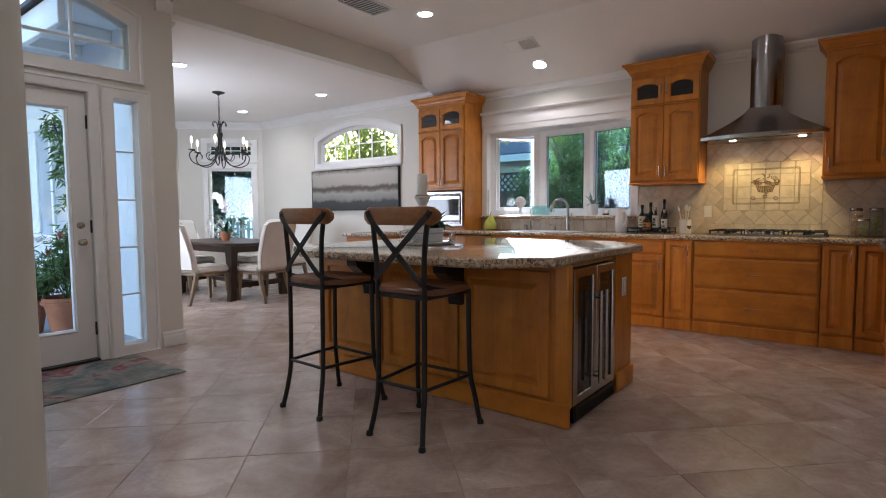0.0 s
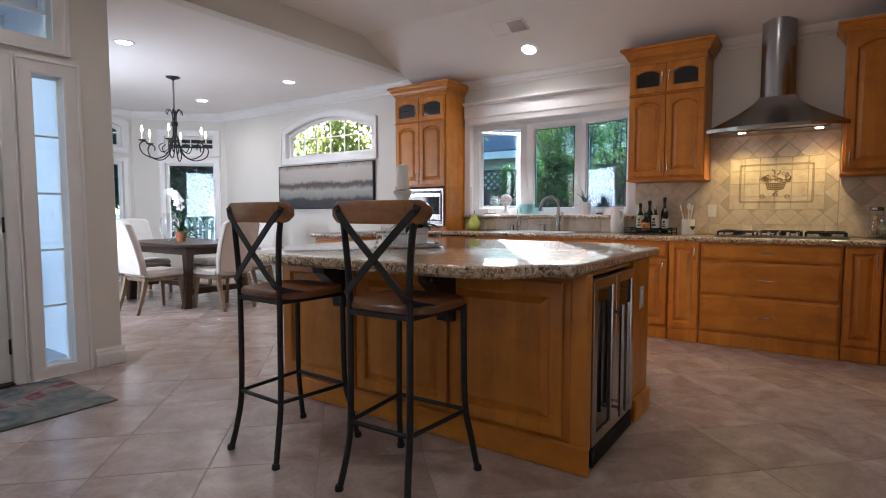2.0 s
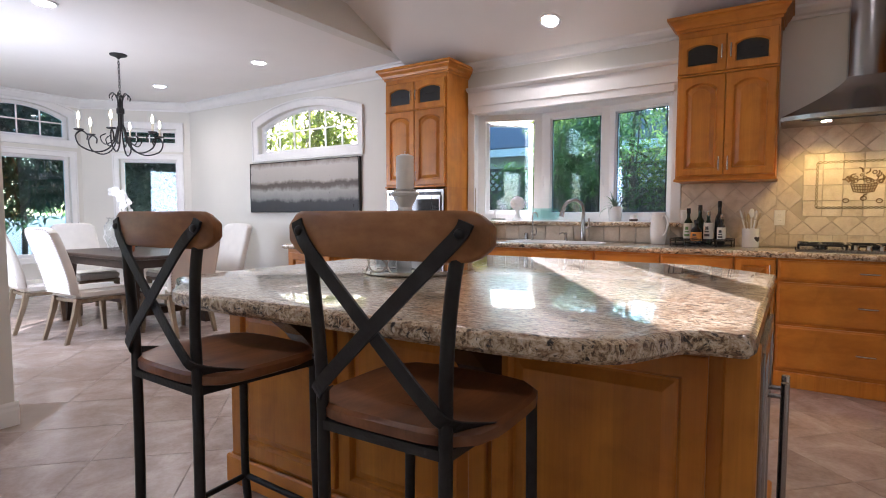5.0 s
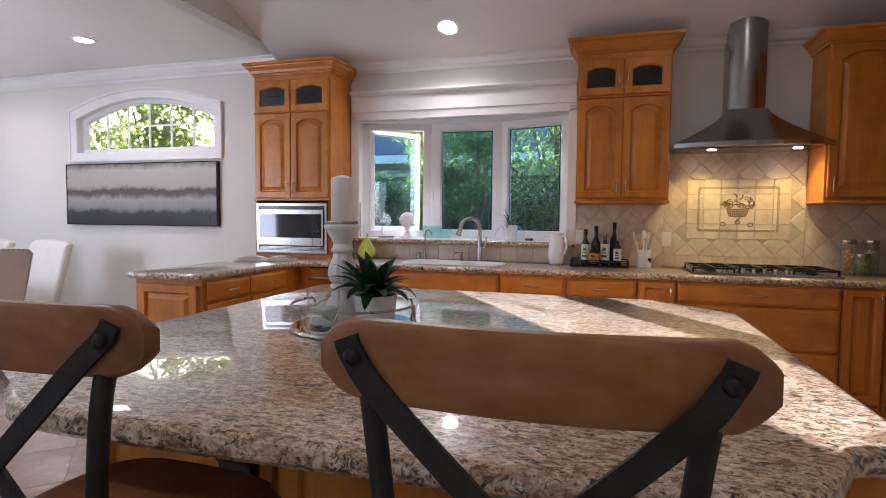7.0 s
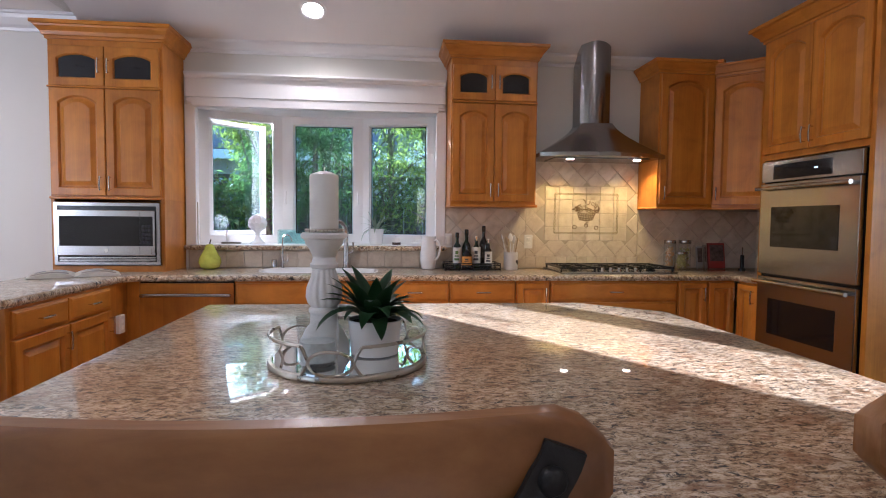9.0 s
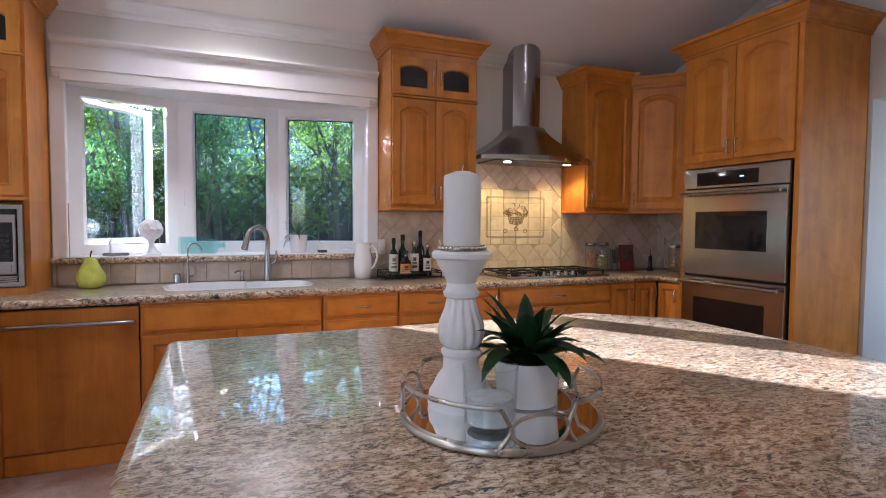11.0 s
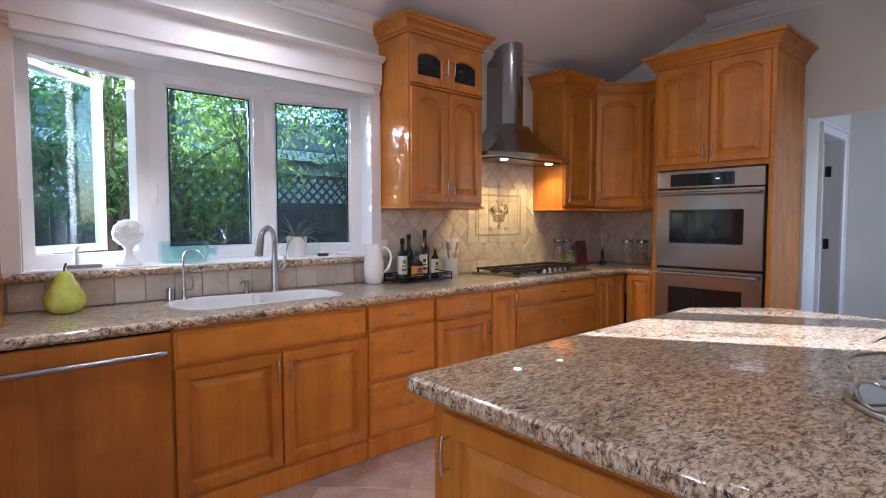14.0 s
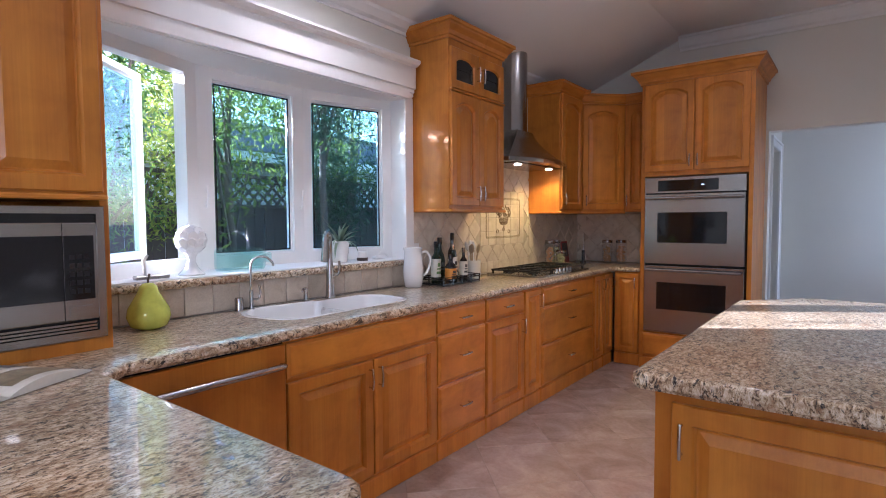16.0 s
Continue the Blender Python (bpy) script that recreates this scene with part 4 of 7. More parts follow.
box(bm, 0.0, 1.31, 0.0, 1.45, 0.0, 0.09)
part("plinth", bm, MAPLEH, isl)
for x0, x1 in ((0.04, 0.63), (0.65, 1.26), (1.28, 1.86)):
    d = part("panel", panel_bm(x1 - x0, 0.68, 0, 0.062), MAPLE, isl)
    d.matrix_local = pose(x0, 0, 0.145)
for x0, x1 in ((0.03, 0.70), (0.73, 1.40)):
    d = part("panel", panel_bm(x1 - x0, 0.68, 0, 0.062), MAPLE, isl)
    d.matrix_local = pose(0, x1, 0.145, 0, 0, -90)
    bar_pull(d, 0.03, 0.58, 0.10)
part("corner_post", B(1.89, 1.966, -0.006, 0.055, 0.09, 0.862, bev=0.006), MAPLE, isl)
for x in (0.55, 1.27):       # black brackets under the overhang
    bm = prism(bmesh.new(), [(0.0, 0.862), (0.0, 0.60), (-0.055, 0.60), (-0.065, 0.66), (-0.13, 0.74), (-0.20, 0.80), (-0.21, 0.862)], x - 0.045, x + 0.045, "x")
    part("bracket", bm, BLACK, isl, "black painted corbel under the overhang")
ol = thing("wall_outlet", pose(-1.185, 3.44, 0.66, 0, 0, 90), "white outlet plate on the island end", "outlet")
part("plate", B(-0.035, 0.035, -0.008, -0.0005, -0.06, 0.06, bev=0.003), WHITECERAMIC, ol)
part("socket", B(-0.015, 0.015, -0.011, -0.007, -0.035, 0.035, bev=0.002), TRIMPAINT, ol)

# wine cooler in the island's end
wc = thing("wine_cooler", pose(-1.192, 2.655, 0, 0, 0, 90), "under-counter wine cooler with two glass doors in steel frames", "wine cooler")
part("body", B(0, 0.61, 0.03, 0.56, 0.09, 0.84), BLACK, wc)
part("plinth_grille", B(0.005, 0.605, -0.02, 0.3, 0.005, 0.088, bev=0.004), BLACK, wc, "black ventilated plinth")
for i in range(8):
    part("grille_slat", B(0.03, 0.58, -0.0235, -0.019, 0.02 + 0.008 * i, 0.0235 + 0.008 * i), IRON, wc)
for x0, hx in ((0.002, 0.262), (0.308, 0.04)):
    d = part("door", loops(bmesh.new(), [[(g, y, 0.1 + g * 1.0 + k), (0.30 - g, y, 0.1 + g + k), (0.30 - g, y, 0.835 - g), (g, y, 0.835 - g)] for g, y, k in ((0, 0.028, 0), (0, -0.018, 0), (0.003, -0.021, 0), (0.045, -0.021, 0), (0.048, -0.015, 0), (0.048, 0.028, 0))], cap0=False, cap1=False), STEEL, wc, "steel-framed glass door")
    d.matrix_local = pose(x0, 0, 0)
    g = part("glass", B(0.047, 0.253, -0.010, -0.004, 0.147, 0.79), BLACKGLASS, d, "dark tinted glass")
    bm = tube(bmesh.new(), [(hx, -0.062, 0.17), (hx, -0.062, 0.70)], 0.011, 12)
    for z in (0.21, 0.66):
        tube(bm, [(hx, -0.021, z), (hx, -0.062, z)], 0.007, 8)
    part("handle", bm, STEEL, d, "long brushed steel bar handle", 50)


# ---- bar stools ----
def bar_stool(m, label):
    s = thing("bar_stool", m, label, "stool", "bar stools at the island")
    # seat
    def seat_ring(g, z, dish=0.0):
        out = []
        for i in range(28):
            a = 2 * math.pi * i / 28
            c, sn = math.cos(a), math.sin(a)
            k = (abs(c) ** 4 + abs(sn) ** 4) ** -0.25
            x, y = c * k * (0.215 - g), sn * k * (0.195 - g)
            out.append((x, y, z - dish * (1 - abs(x) / 0.22)))
        return out
    bm = bmesh.new()
    loops(bm, [seat_ring(0.012, 0.740), seat_ring(0.0, 0.746), seat_ring(0.0, 0.766), seat_ring(0.008, 0.774), seat_ring(0.05, 0.774, 0.006), seat_ring(0.12, 0.769, 0.008)])
    part("seat", bm, WALNUT, s, "dark stained saddle seat", 40)
    # legs: the rear pair runs up as back posts (towards -y)
    foot = [(0.017, 0), (0.019, 0.006), (0.017, 0.02), (0.013, 0.026)]
    for sx in (-1, 1):
        bm = tube(bmesh.new(), curve([(sx * 0.172, -0.235, 0.0), (sx * 0.156, -0.205, 0.14), (sx * 0.150, -0.185, 0.30), (sx * 0.150, -0.18, 0.74), (sx * 0.154, -0.184, 0.90), (sx * 0.168, -0.186, 1.04), (sx * 0.184, -0.180, 1.13)], 5), 0.0135, 10)
        part("rear_leg", bm, IRON, s, smooth=50)
        part("foot", lathe(bmesh.new(), foot, 12, (sx * 0.172, -0.235, 0)), IRON, s, "rounded black foot", 50)
        bm = tube(bmesh.new(), curve([(sx * 0.212, 0.225, 0.0), (sx * 0.195, 0.195, 0.16), (sx * 0.178, 0.172, 0.32), (sx * 0.172, 0.17, 0.74)], 5), 0.0135, 10)
        part("front_leg", bm, IRON, s, smooth=50)
        part("foot", lathe(bmesh.new(), foot, 12, (sx * 0.212, 0.225, 0)), IRON, s, "rounded black foot", 50)
    bm = bmesh.new()
    z = 0.278
    for a, b in (((-0.150, -0.187, z), (0.150, -0.187, z)), ((-0.182, 0.177, z), (0.182, 0.177, z)), ((-0.150, -0.187, z), (-0.182, 0.177, z)), ((0.150, -0.187, z), (0.182, 0.177, z))):
        tube(bm, [a, b], 0.0095, 8)
    part("foot_rail", bm, IRON, s, smooth=50)
    bm = bmesh.new()
    for a, b in (((-0.150, -0.18, 0.730), (0.150, -0.18, 0.730)), ((-0.172, 0.17, 0.730), (0.172, 0.17, 0.730)), ((-0.150, -0.18, 0.730), (-0.172, 0.17, 0.730)), ((0.150, -0.18, 0.730), (0.172, 0.17, 0.730))):
        tube(bm, [a, b], 0, flat=(0.02, 0.02))
    part("seat_frame", bm, IRON, s)
    # curved wooden top rail
    def rail_y(x):
        return -0.170 - 0.034 * (1 - (x / 0.24) ** 2)
    n, rings = 21, []
    for i in range(n):
        u = 2 * i / (n - 1) - 1
        u = math.copysign(1 - (1 - abs(u)) ** 1.5, u)
        x = 0.238 * u
        hh = 0.045 * (1 - max(0, (abs(u) - 0.80) / 0.20) ** 2.2 * 0.62)
        t = 0.012
        zc = 1.127
        rings.append([(x, rail_y(x) + t * cy, zc + hh * cz) for cy, cz in ((-1, -0.86), (-0.6, -1), (0.6, -1), (1, -0.86), (1, 0.86), (0.6, 1), (-0.6, 1), (-1, 0.86))])
    part("back_rail", loops(bmesh.new(), rings), RAILWOOD, s, "curved brown wooden top rail", 50)
    # crossed straps from the top corners down to the seat
    for sx in (-1, 1):
        yo = -0.007 * (sx + 1) / 2
        bm = tube(bmesh.new(), curve([(sx * 0.20, rail_y(0.20) - 0.016, 1.152), (sx * 0.19, rail_y(0.19) - 0.017, 1.132), (sx * 0.15, rail_y(0.15) - 0.016 + yo, 1.087), (0, -0.208 + yo, 0.945), (-sx * 0.12, -0.204 + yo, 0.830), (-sx * 0.160, -0.185, 0.790), (-sx * 0.200, -0.09, 0.762)], 5), 0, flat=(0.029, 0.006), face=(0, 1, 0))
        part("cross_strap", bm, IRON, s)
        b = part("bolt", lathe(bmesh.new(), [(0.010, 0), (0.010, 0.003), (0.007, 0.007), (0.002, 0.008)], 12), IRON, s, smooth=50)
        b.matrix_local = pose(sx * 0.19, rail_y(0.19) - 0.019, 1.132, 90)
    return s


st = bar_stool(pose(-1.792, 2.152, 0, 0, 0, 1.6), "black iron bar stool with crossed back and wooden seat")
copy_thing(st, pose(-2.484, 2.124, 0, 0, 0, -1.8))

# ---- appliances and fixtures ----
LAMP = glow_mat("warm_lamp_glow", (1.0, 0.86, 0.62), 8)
CANGLOW = glow_mat("downlight_glow", (1.0, 0.93, 0.84), 5)
BULB = glow_mat("candle_bulb_glow", (1.0, 0.80, 0.55), 5)
CLEAR = glass_mat("clear_glass", (0.99, 1.0, 1.0))
AQUA = glass_mat("aqua_glass", (0.84, 0.97, 0.97))

# chimney hood
hd = thing("range_hood", pose(-0.73, NY, 0), "brushed steel chimney range hood with curved canopy", "range hood")
def canopy(w, d, z, bow):
    pts = []
    for i in range(13):
        u = 2 * i / 12 - 1
        pts.append((w * u, -d + bow * u * u, z))
    return [(w, -0.001, z)] + pts[::-1] + [(-w, -0.001, z)]
rows = [(0.125, 0.235, 2.10, 0.0)]
for k in range(1, 8):
    t = k / 7
    rows.append((0.125 + (0.50 - 0.125) * t ** 1.2, 0.235 + (0.50 - 0.235) * t ** 1.2, 2.10 - 0.26 * t ** 0.88, 0.13 * t))
bm = loops(bmesh.new(), [canopy(*r) for r in rows] + [canopy(0.50, 0.50, 1.812, 0.13)])
part("canopy", bm, HOODSTEEL, hd, smooth=30)
part("rim", loops(bmesh.new(), [canopy(0.502, 0.503, 1.838, 0.13), canopy(0.506, 0.507, 1.836, 0.13), canopy(0.506, 0.507, 1.808, 0.13), canopy(0.50, 0.50, 1.806, 0.13)], cap0=False), STEELH, hd, "polished steel rim")
bm = bmesh.new()
ring = [(-0.125, -0.001), (-0.125, -0.175)] + [(-0.125 + 0.25 * i / 10, -0.235 + 0.06 * abs(i / 5 - 1) ** 2) for i in range(1, 10)] + [(0.125, -0.175), (0.125, -0.001)]
prism(bm, ring, 2.095, 2.83)
part("chimney", bm, HOODSTEEL, hd, "brushed steel flue cover", 30)
part("filter", B(-0.38, 0.38, -0.37, -0.06, 1.800, 1.8055), STEELH, hd, "steel grease filter")
for x in (-0.24, 0.31):
    part("hood_lamp", cyl(bmesh.new(), x, -0.30, 1.797, 1.8045, 0.028), LAMP, hd, "lit round hood lamp")

# gas cooktop
ck = thing("cooktop", pose(-0.66, 5.72, 0.914), "stainless steel gas cooktop with black cast iron grates", "cooktop")
part("tray", B(-0.46, 0.46, -0.255, 0.245, 0.0, 0.016, bev=0.008, seg=2), STEELH, ck, smooth=40)
for gx, gw in ((-0.31, 0.13), (0.0, 0.15), (0.31, 0.13)):
    bm = bmesh.new()
    z = 0.044
    for y in (-0.20, 0.0, 0.20):
        box(bm, gx - gw, gx + gw, y - 0.006, y + 0.006, z - 0.008, z + 0.006, bev=0.002)
    for x in (gx - gw, gx, gx + gw):
        box(bm, x - 0.006, x + 0.006, -0.205, 0.205, z - 0.007, z + 0.007, bev=0.002)
    for x in (gx - gw, gx + gw):
        for y in (-0.19, 0.19):
            box(bm, x - 0.006, x + 0.006, y - 0.006, y + 0.006, 0.014, z)
    part("grate", bm, BLACK, ck, "black cast iron grate")
for x, y, r in ((-0.31, -0.10, 0.036), (-0.31, 0.12, 0.045), (0.0, 0.03, 0.055), (0.31, -0.10, 0.036), (0.31, 0.12, 0.045)):
    part("burner", lathe(bmesh.new(), [(r, 0.015), (r, 0.024), (r * 0.72, 0.026), (r * 0.72, 0.033), (r * 0.6, 0.035)], 20, (x, y, 0)), BLACK, ck, "black burner cap", 40)
for i in range(5):
    part("knob", lathe(bmesh.new(), [(0.021, 0.015), (0.021, 0.02), (0.017, 0.024), (0.015, 0.045), (0.010, 0.048)], 16, (-0.13 + 0.065 * i, -0.215, 0)), STEEL, ck, "steel control knob", 40)

# built-in microwave
mw = thing("microwave", pose(-4.752, 5.630, 0), "built-in stainless steel microwave with dark glass door", "microwave")
bm = loops(bmesh.new(), [[(0.022 + g, y, 0.962 + g), (0.733 - g, y, 0.962 + g), (0.733 - g, y, 1.408 - g), (0.022 + g, y, 1.408 - g)] for g, y in ((0, 0.024), (0, 0.0), (0.003, -0.004), (0.026, -0.004), (0.028, 0.02))], cap0=False, cap1=False)
part("trim_frame", bm, STEELH, mw, "brushed steel trim frame")
part("body", B(0.045, 0.71, 0.012, 0.38, 0.985, 1.385), BLACK, mw)
for z0 in (0.992, 1.362):
    for i in range(3):
        part("vent_slat", B(0.055, 0.70, -0.002, 0.011, z0 + 0.011 * i, z0 + 0.0065 + 0.011 * i), STEELH if z0 < 1.2 else BLACK, mw)
part("door", B(0.052, 0.703, -0.022, 0.008, 1.032, 1.352, bev=0.004), STEELH, mw, "brushed steel door")
part("door_glass", B(0.068, 0.60, -0.0245, -0.021, 1.10, 1.31, bev=0.0008), BLACKGLASS, mw, "dark door glass")
part("control_panel", B(0.604, 0.690, -0.0245, -0.021, 1.10, 1.31, bev=0.0008), BLACKGLASS, mw, "black control panel")
part("door_split", B(0.6005, 0.6025, -0.0232, -0.020, 1.034, 1.35), BLACK, mw)
for r in range(5):
    for c in range(3):
        part("key", B(0.618 + 0.021 * c, 0.633 + 0.021 * c, -0.0256, -0.0242, 1.12 + 0.028 * r, 1.136 + 0.028 * r), IRON, mw)
part("release_button", B(0.615, 0.682, -0.0255, -0.0215, 1.045, 1.08, bev=0.001), STEELH, mw, "steel release bar")
k = part("badge", lathe(bmesh.new(), [(0.014, 0), (0.014, 0.002), (0.011, 0.003)], 16), NICKEL, mw, "round metal badge")
k.matrix_local = pose(0.377, -0.022, 1.067, 90)

# double wall oven (faces west)
ov = thing("double_oven", pose(0.205, 5.115, 0, 0, 0, -90), "stainless steel double wall oven with dark glass doors", "oven")
OW = 0.805
part("body", B(0.0, OW, 0.0, 0.48, 0.35, 1.725), BLACK, ov)
part("control_panel", B(0.0, OW, -0.024, 0.0, 1.583, 1.722, bev=0.003), STEELH, ov, "steel control panel")
part("display", B(0.115, 0.60, -0.0262, -0.0235, 1.60, 1.695, bev=0.0008), BLACKGLASS, ov, "black glass display")
part("clock_digits", B(0.465, 0.492, -0.0272, -0.0262, 1.646, 1.652), glow_mat("clock_glow", (0.75, 0.9, 1.0), 0.4), ov)
for z0, z1, wz0, wz1 in ((0.962, 1.575, 1.15, 1.415), (0.355, 0.945, 0.56, 0.80)):
    d = part("oven_door", B(0.003, OW - 0.003, -0.030, 0.0, z0, z1, bev=0.004), STEELH, ov, "brushed steel oven door")
    part("oven_window", B(0.115, OW - 0.135, -0.0325, -0.029, wz0, wz1, bev=0.001), BLACKGLASS, d, "dark oven glass")
    bm = tube(bmesh.new(), [(0.02, -0.075, z1 - 0.035), (OW - 0.02, -0.075, z1 - 0.035)], 0.013, 12)
    for x in (0.05, OW - 0.05):
        tube(bm, [(x, -0.028, z1 - 0.035), (x, -0.075, z1 - 0.035)], 0.010, 8)
    part("handle", bm, STEELH, d, "long brushed steel oven handle", 50)

# sink with two bowls
sk = thing("sink", pose(0, 0, 0), "white enamel double-bowl kitchen sink", "sink")
def sring(k, z):
    return [(-2.93 + (x + 2.93) * k, 5.745 + (y - 5.745) * k, z) for x, y in SINK]
bm = loops(bmesh.new(), [sring(1.0, 0.880), sring(1.035, 0.9145), sring(1.035, 0.917), sring(1.02, 0.919), sring(0.985, 0.917), sring(0.968, 0.905), sring(0.945, 0.73), sring(0.87, 0.70)], cap0=False)
part("basin", bm, WHITECERAMIC, sk, smooth=45)
part("divider", B(-2.86, -2.835, 5.58, 5.93, 0.70, 0.880, bev=0.008, seg=2), WHITECERAMIC, sk)
part("drain", cyl(bmesh.new(), -3.10, 5.75, 0.701, 0.706, 0.045), STEEL, sk, "steel drain")
part("drain", cyl(bmesh.new(), -2.66, 5.75, 0.701, 0.706, 0.04), STEEL, sk, "steel drain")

fc = thing("kitchen_faucet", pose(-2.735, 5.975, 0.914), "brushed nickel pull-down kitchen faucet beside the sink", "faucet")
bm = lathe(bmesh.new(), [(0.030, 0), (0.030, 0.008), (0.026, 0.015), (0.022, 0.10), (0.019, 0.20)], 20)
part("base", bm, STEEL, fc, smooth=40)
pts = curve([(0, 0, 0.19), (0, 0, 0.29), (-0.02, -0.02, 0.35), (-0.065, -0.06, 0.375), (-0.115, -0.105, 0.35), (-0.135, -0.125, 0.315)], 6)
part("spout", tube(bmesh.new(), pts, 0.0165, 12), STEEL, fc, smooth=50)
part("spray_head", tube(bmesh.new(), [(-0.130, -0.120, 0.33), (-0.142, -0.132, 0.28), (-0.155, -0.143, 0.225)], 0.02, 14, taper=(0.85, 1.15)), STEEL, fc, smooth=50)
part("lever", tube(bmesh.new(), curve([(0.02, 0.0, 0.12), (0.05, -0.01, 0.135), (0.058, -0.015, 0.17), (0.056, -0.016, 0.21)], 5), 0.008, 8), STEEL, fc, smooth=50)
ff = thing("filter_faucet", pose(-3.235, 5.985, 0.914), "slim chrome drinking water faucet with gooseneck", "faucet")
part("base", lathe(bmesh.new(), [(0.014, 0), (0.014, 0.01), (0.010, 0.02), (0.010, 0.09), (0.006, 0.10)], 14), STEEL, ff, smooth=40)
part("spout", tube(bmesh.new(), curve([(0, 0, 0.09), (0, 0, 0.22), (0.02, -0.018, 0.26), (0.055, -0.045, 0.262), (0.08, -0.065, 0.235), (0.083, -0.068, 0.215)], 6), 0.0058, 8), STEEL, ff, smooth=50)
part("lever", tube(bmesh.new(), curve([(0.008, 0, 0.05), (0.035, -0.008, 0.05), (0.045, -0.01, 0.08), (0.04, -0.01, 0.12)], 4), 0.006, 8), STEEL, ff, smooth=50)
solo("air_gap", lathe(bmesh.new(), [(0.021, 0), (0.021, 0.06), (0.018, 0.066), (0.003, 0.068)], 18), STEEL, pose(-3.30, 5.99, 0.914), "small brushed nickel air gap cap by the sink", "air gap", smooth=40)
sd = thing("soap_dispenser", pose(-2.90, 5.985, 0.914), "brushed nickel soap dispenser beside the sink", "soap dispenser")
part("base", lathe(bmesh.new(), [(0.019, 0), (0.019, 0.006), (0.013, 0.012), (0.011, 0.05), (0.014, 0.055), (0.014, 0.075), (0.003, 0.078)], 16), STEEL, sd, smooth=40)
part("nozzle", tube(bmesh.new(), curve([(0, 0, 0.068), (-0.03, -0.02, 0.074), (-0.05, -0.035, 0.062)], 4), 0.006, 8), STEEL, sd, smooth=50)

# recessed downlights, vents
def can(m):
    c = thing("downlight", m, "lit recessed downlight with white trim ring", "downlight", "recessed downlights")
    part("trim_ring", lathe(bmesh.new(), [(0.098, 0.0), (0.098, -0.006), (0.085, -0.010), (0.072, -0.004), (0.070, 0.0)], 28, cap0=False, cap1=False), TRIMPAINT, c, smooth=50)
    part("lens", lathe(bmesh.new(), [(0.070, -0.001), (0.066, -0.006), (0.03, -0.010), (0.002, -0.011)], 24), CANGLOW, c, "glowing lens", 60)
    return c
SLOPE = math.degrees(math.atan2(FLAT - 2.652, 6.07 - 4.975))
c0 = None
for x, y, z, a in [(x, y, FLAT, 0) if y < 4.97 else (x, y, 2.652 + (6.07 - y) * (FLAT - 2.652) / 1.095, -SLOPE) for x, y in KITCHEN_CANS] + [(x, y, LOW, 0) for x, y in DINING_CANS]:
    m = pose(x, y, z - 0.001, a)
    c0 = copy_thing(c0, m) if c0 else can(m)


def vent(m, w, h, blank):
    v = thing("ceiling_vent", m, "white louvred ceiling air vent", "vent", "ceiling vents")
    part("frame", loops(bmesh.new(), [[(-w - g, -h - g, z), (w + g, -h - g, z), (w + g, h + g, z), (-w - g, h + g, z)] for g, z in ((0.02, 0.0), (0.02, -0.006), (0.0, -0.010), (0.0, -0.001))], cap0=False, cap1=False), CEILPAINT, v)
    # no duct is cut; the shade behind the slats is this plate's dark colour
    part("backing", B(-w, w, -h, h, -0.002, -0.0005), plain("duct_shade", (0.06, 0.058, 0.055), 0.8), v, "dark plate standing for the shaded duct opening")
    if blank:
        part("damper_plate", B(-w, 0.0, -h, h, -0.008, -0.003), CEILPAINT, v)
    n = 12
    for i in range(n):
        x = (0 if blank else -w) + (w if blank else 2 * w) * (i + 0.5) / n
        s = part("slat", B(-0.0015, 0.0015, -h, h, -0.008, 0.008), CEILPAINT, v)
        s.matrix_local = pose(x, 0, -0.008, 0, 12, 0)
    return v
vz = 2.652 + (6.07 - 5.31) * (FLAT - 2.652) / 1.095
vent(pose(-3.0, 5.31, vz - 0.001, -SLOPE), 0.17, 0.075, True)
vent(pose(-3.76, 3.70, FLAT - 0.001, 0, 0, 90), 0.24, 0.12, False)
vent(pose(-7.95, 3.15, LOW - 0.001, 0, 0, 0), 0.16, 0.08, False)

# chandelier
ch = thing("chandelier", pose(-7.14, 4.16, LOW), "black wrought iron chandelier with six scrolled candle arms", "chandelier")
part("canopy_plate", lathe(bmesh.new(), [(0.085, 0), (0.08, -0.012), (0.03, -0.028), (0.008, -0.045)], 20), IRON, ch, smooth=40)
bm = bmesh.new()
for i in range(18):
    a = math.pi / 2 * (i % 2)
    pts = [(0.011 * math.cos(2 * math.pi * k / 8) * math.cos(a), 0.011 * math.cos(2 * math.pi * k / 8) * math.sin(a), -0.06 - 0.03 * i + 0.02 * math.sin(2 * math.pi * k / 8)) for k in range(9)]
    tube(bm, pts, 0.003, 5)
part("chain", bm, IRON, ch)
part("hub", B(-0.03, 0.03, -0.03, 0.03, -0.615, -0.555, bev=0.006), IRON, ch)
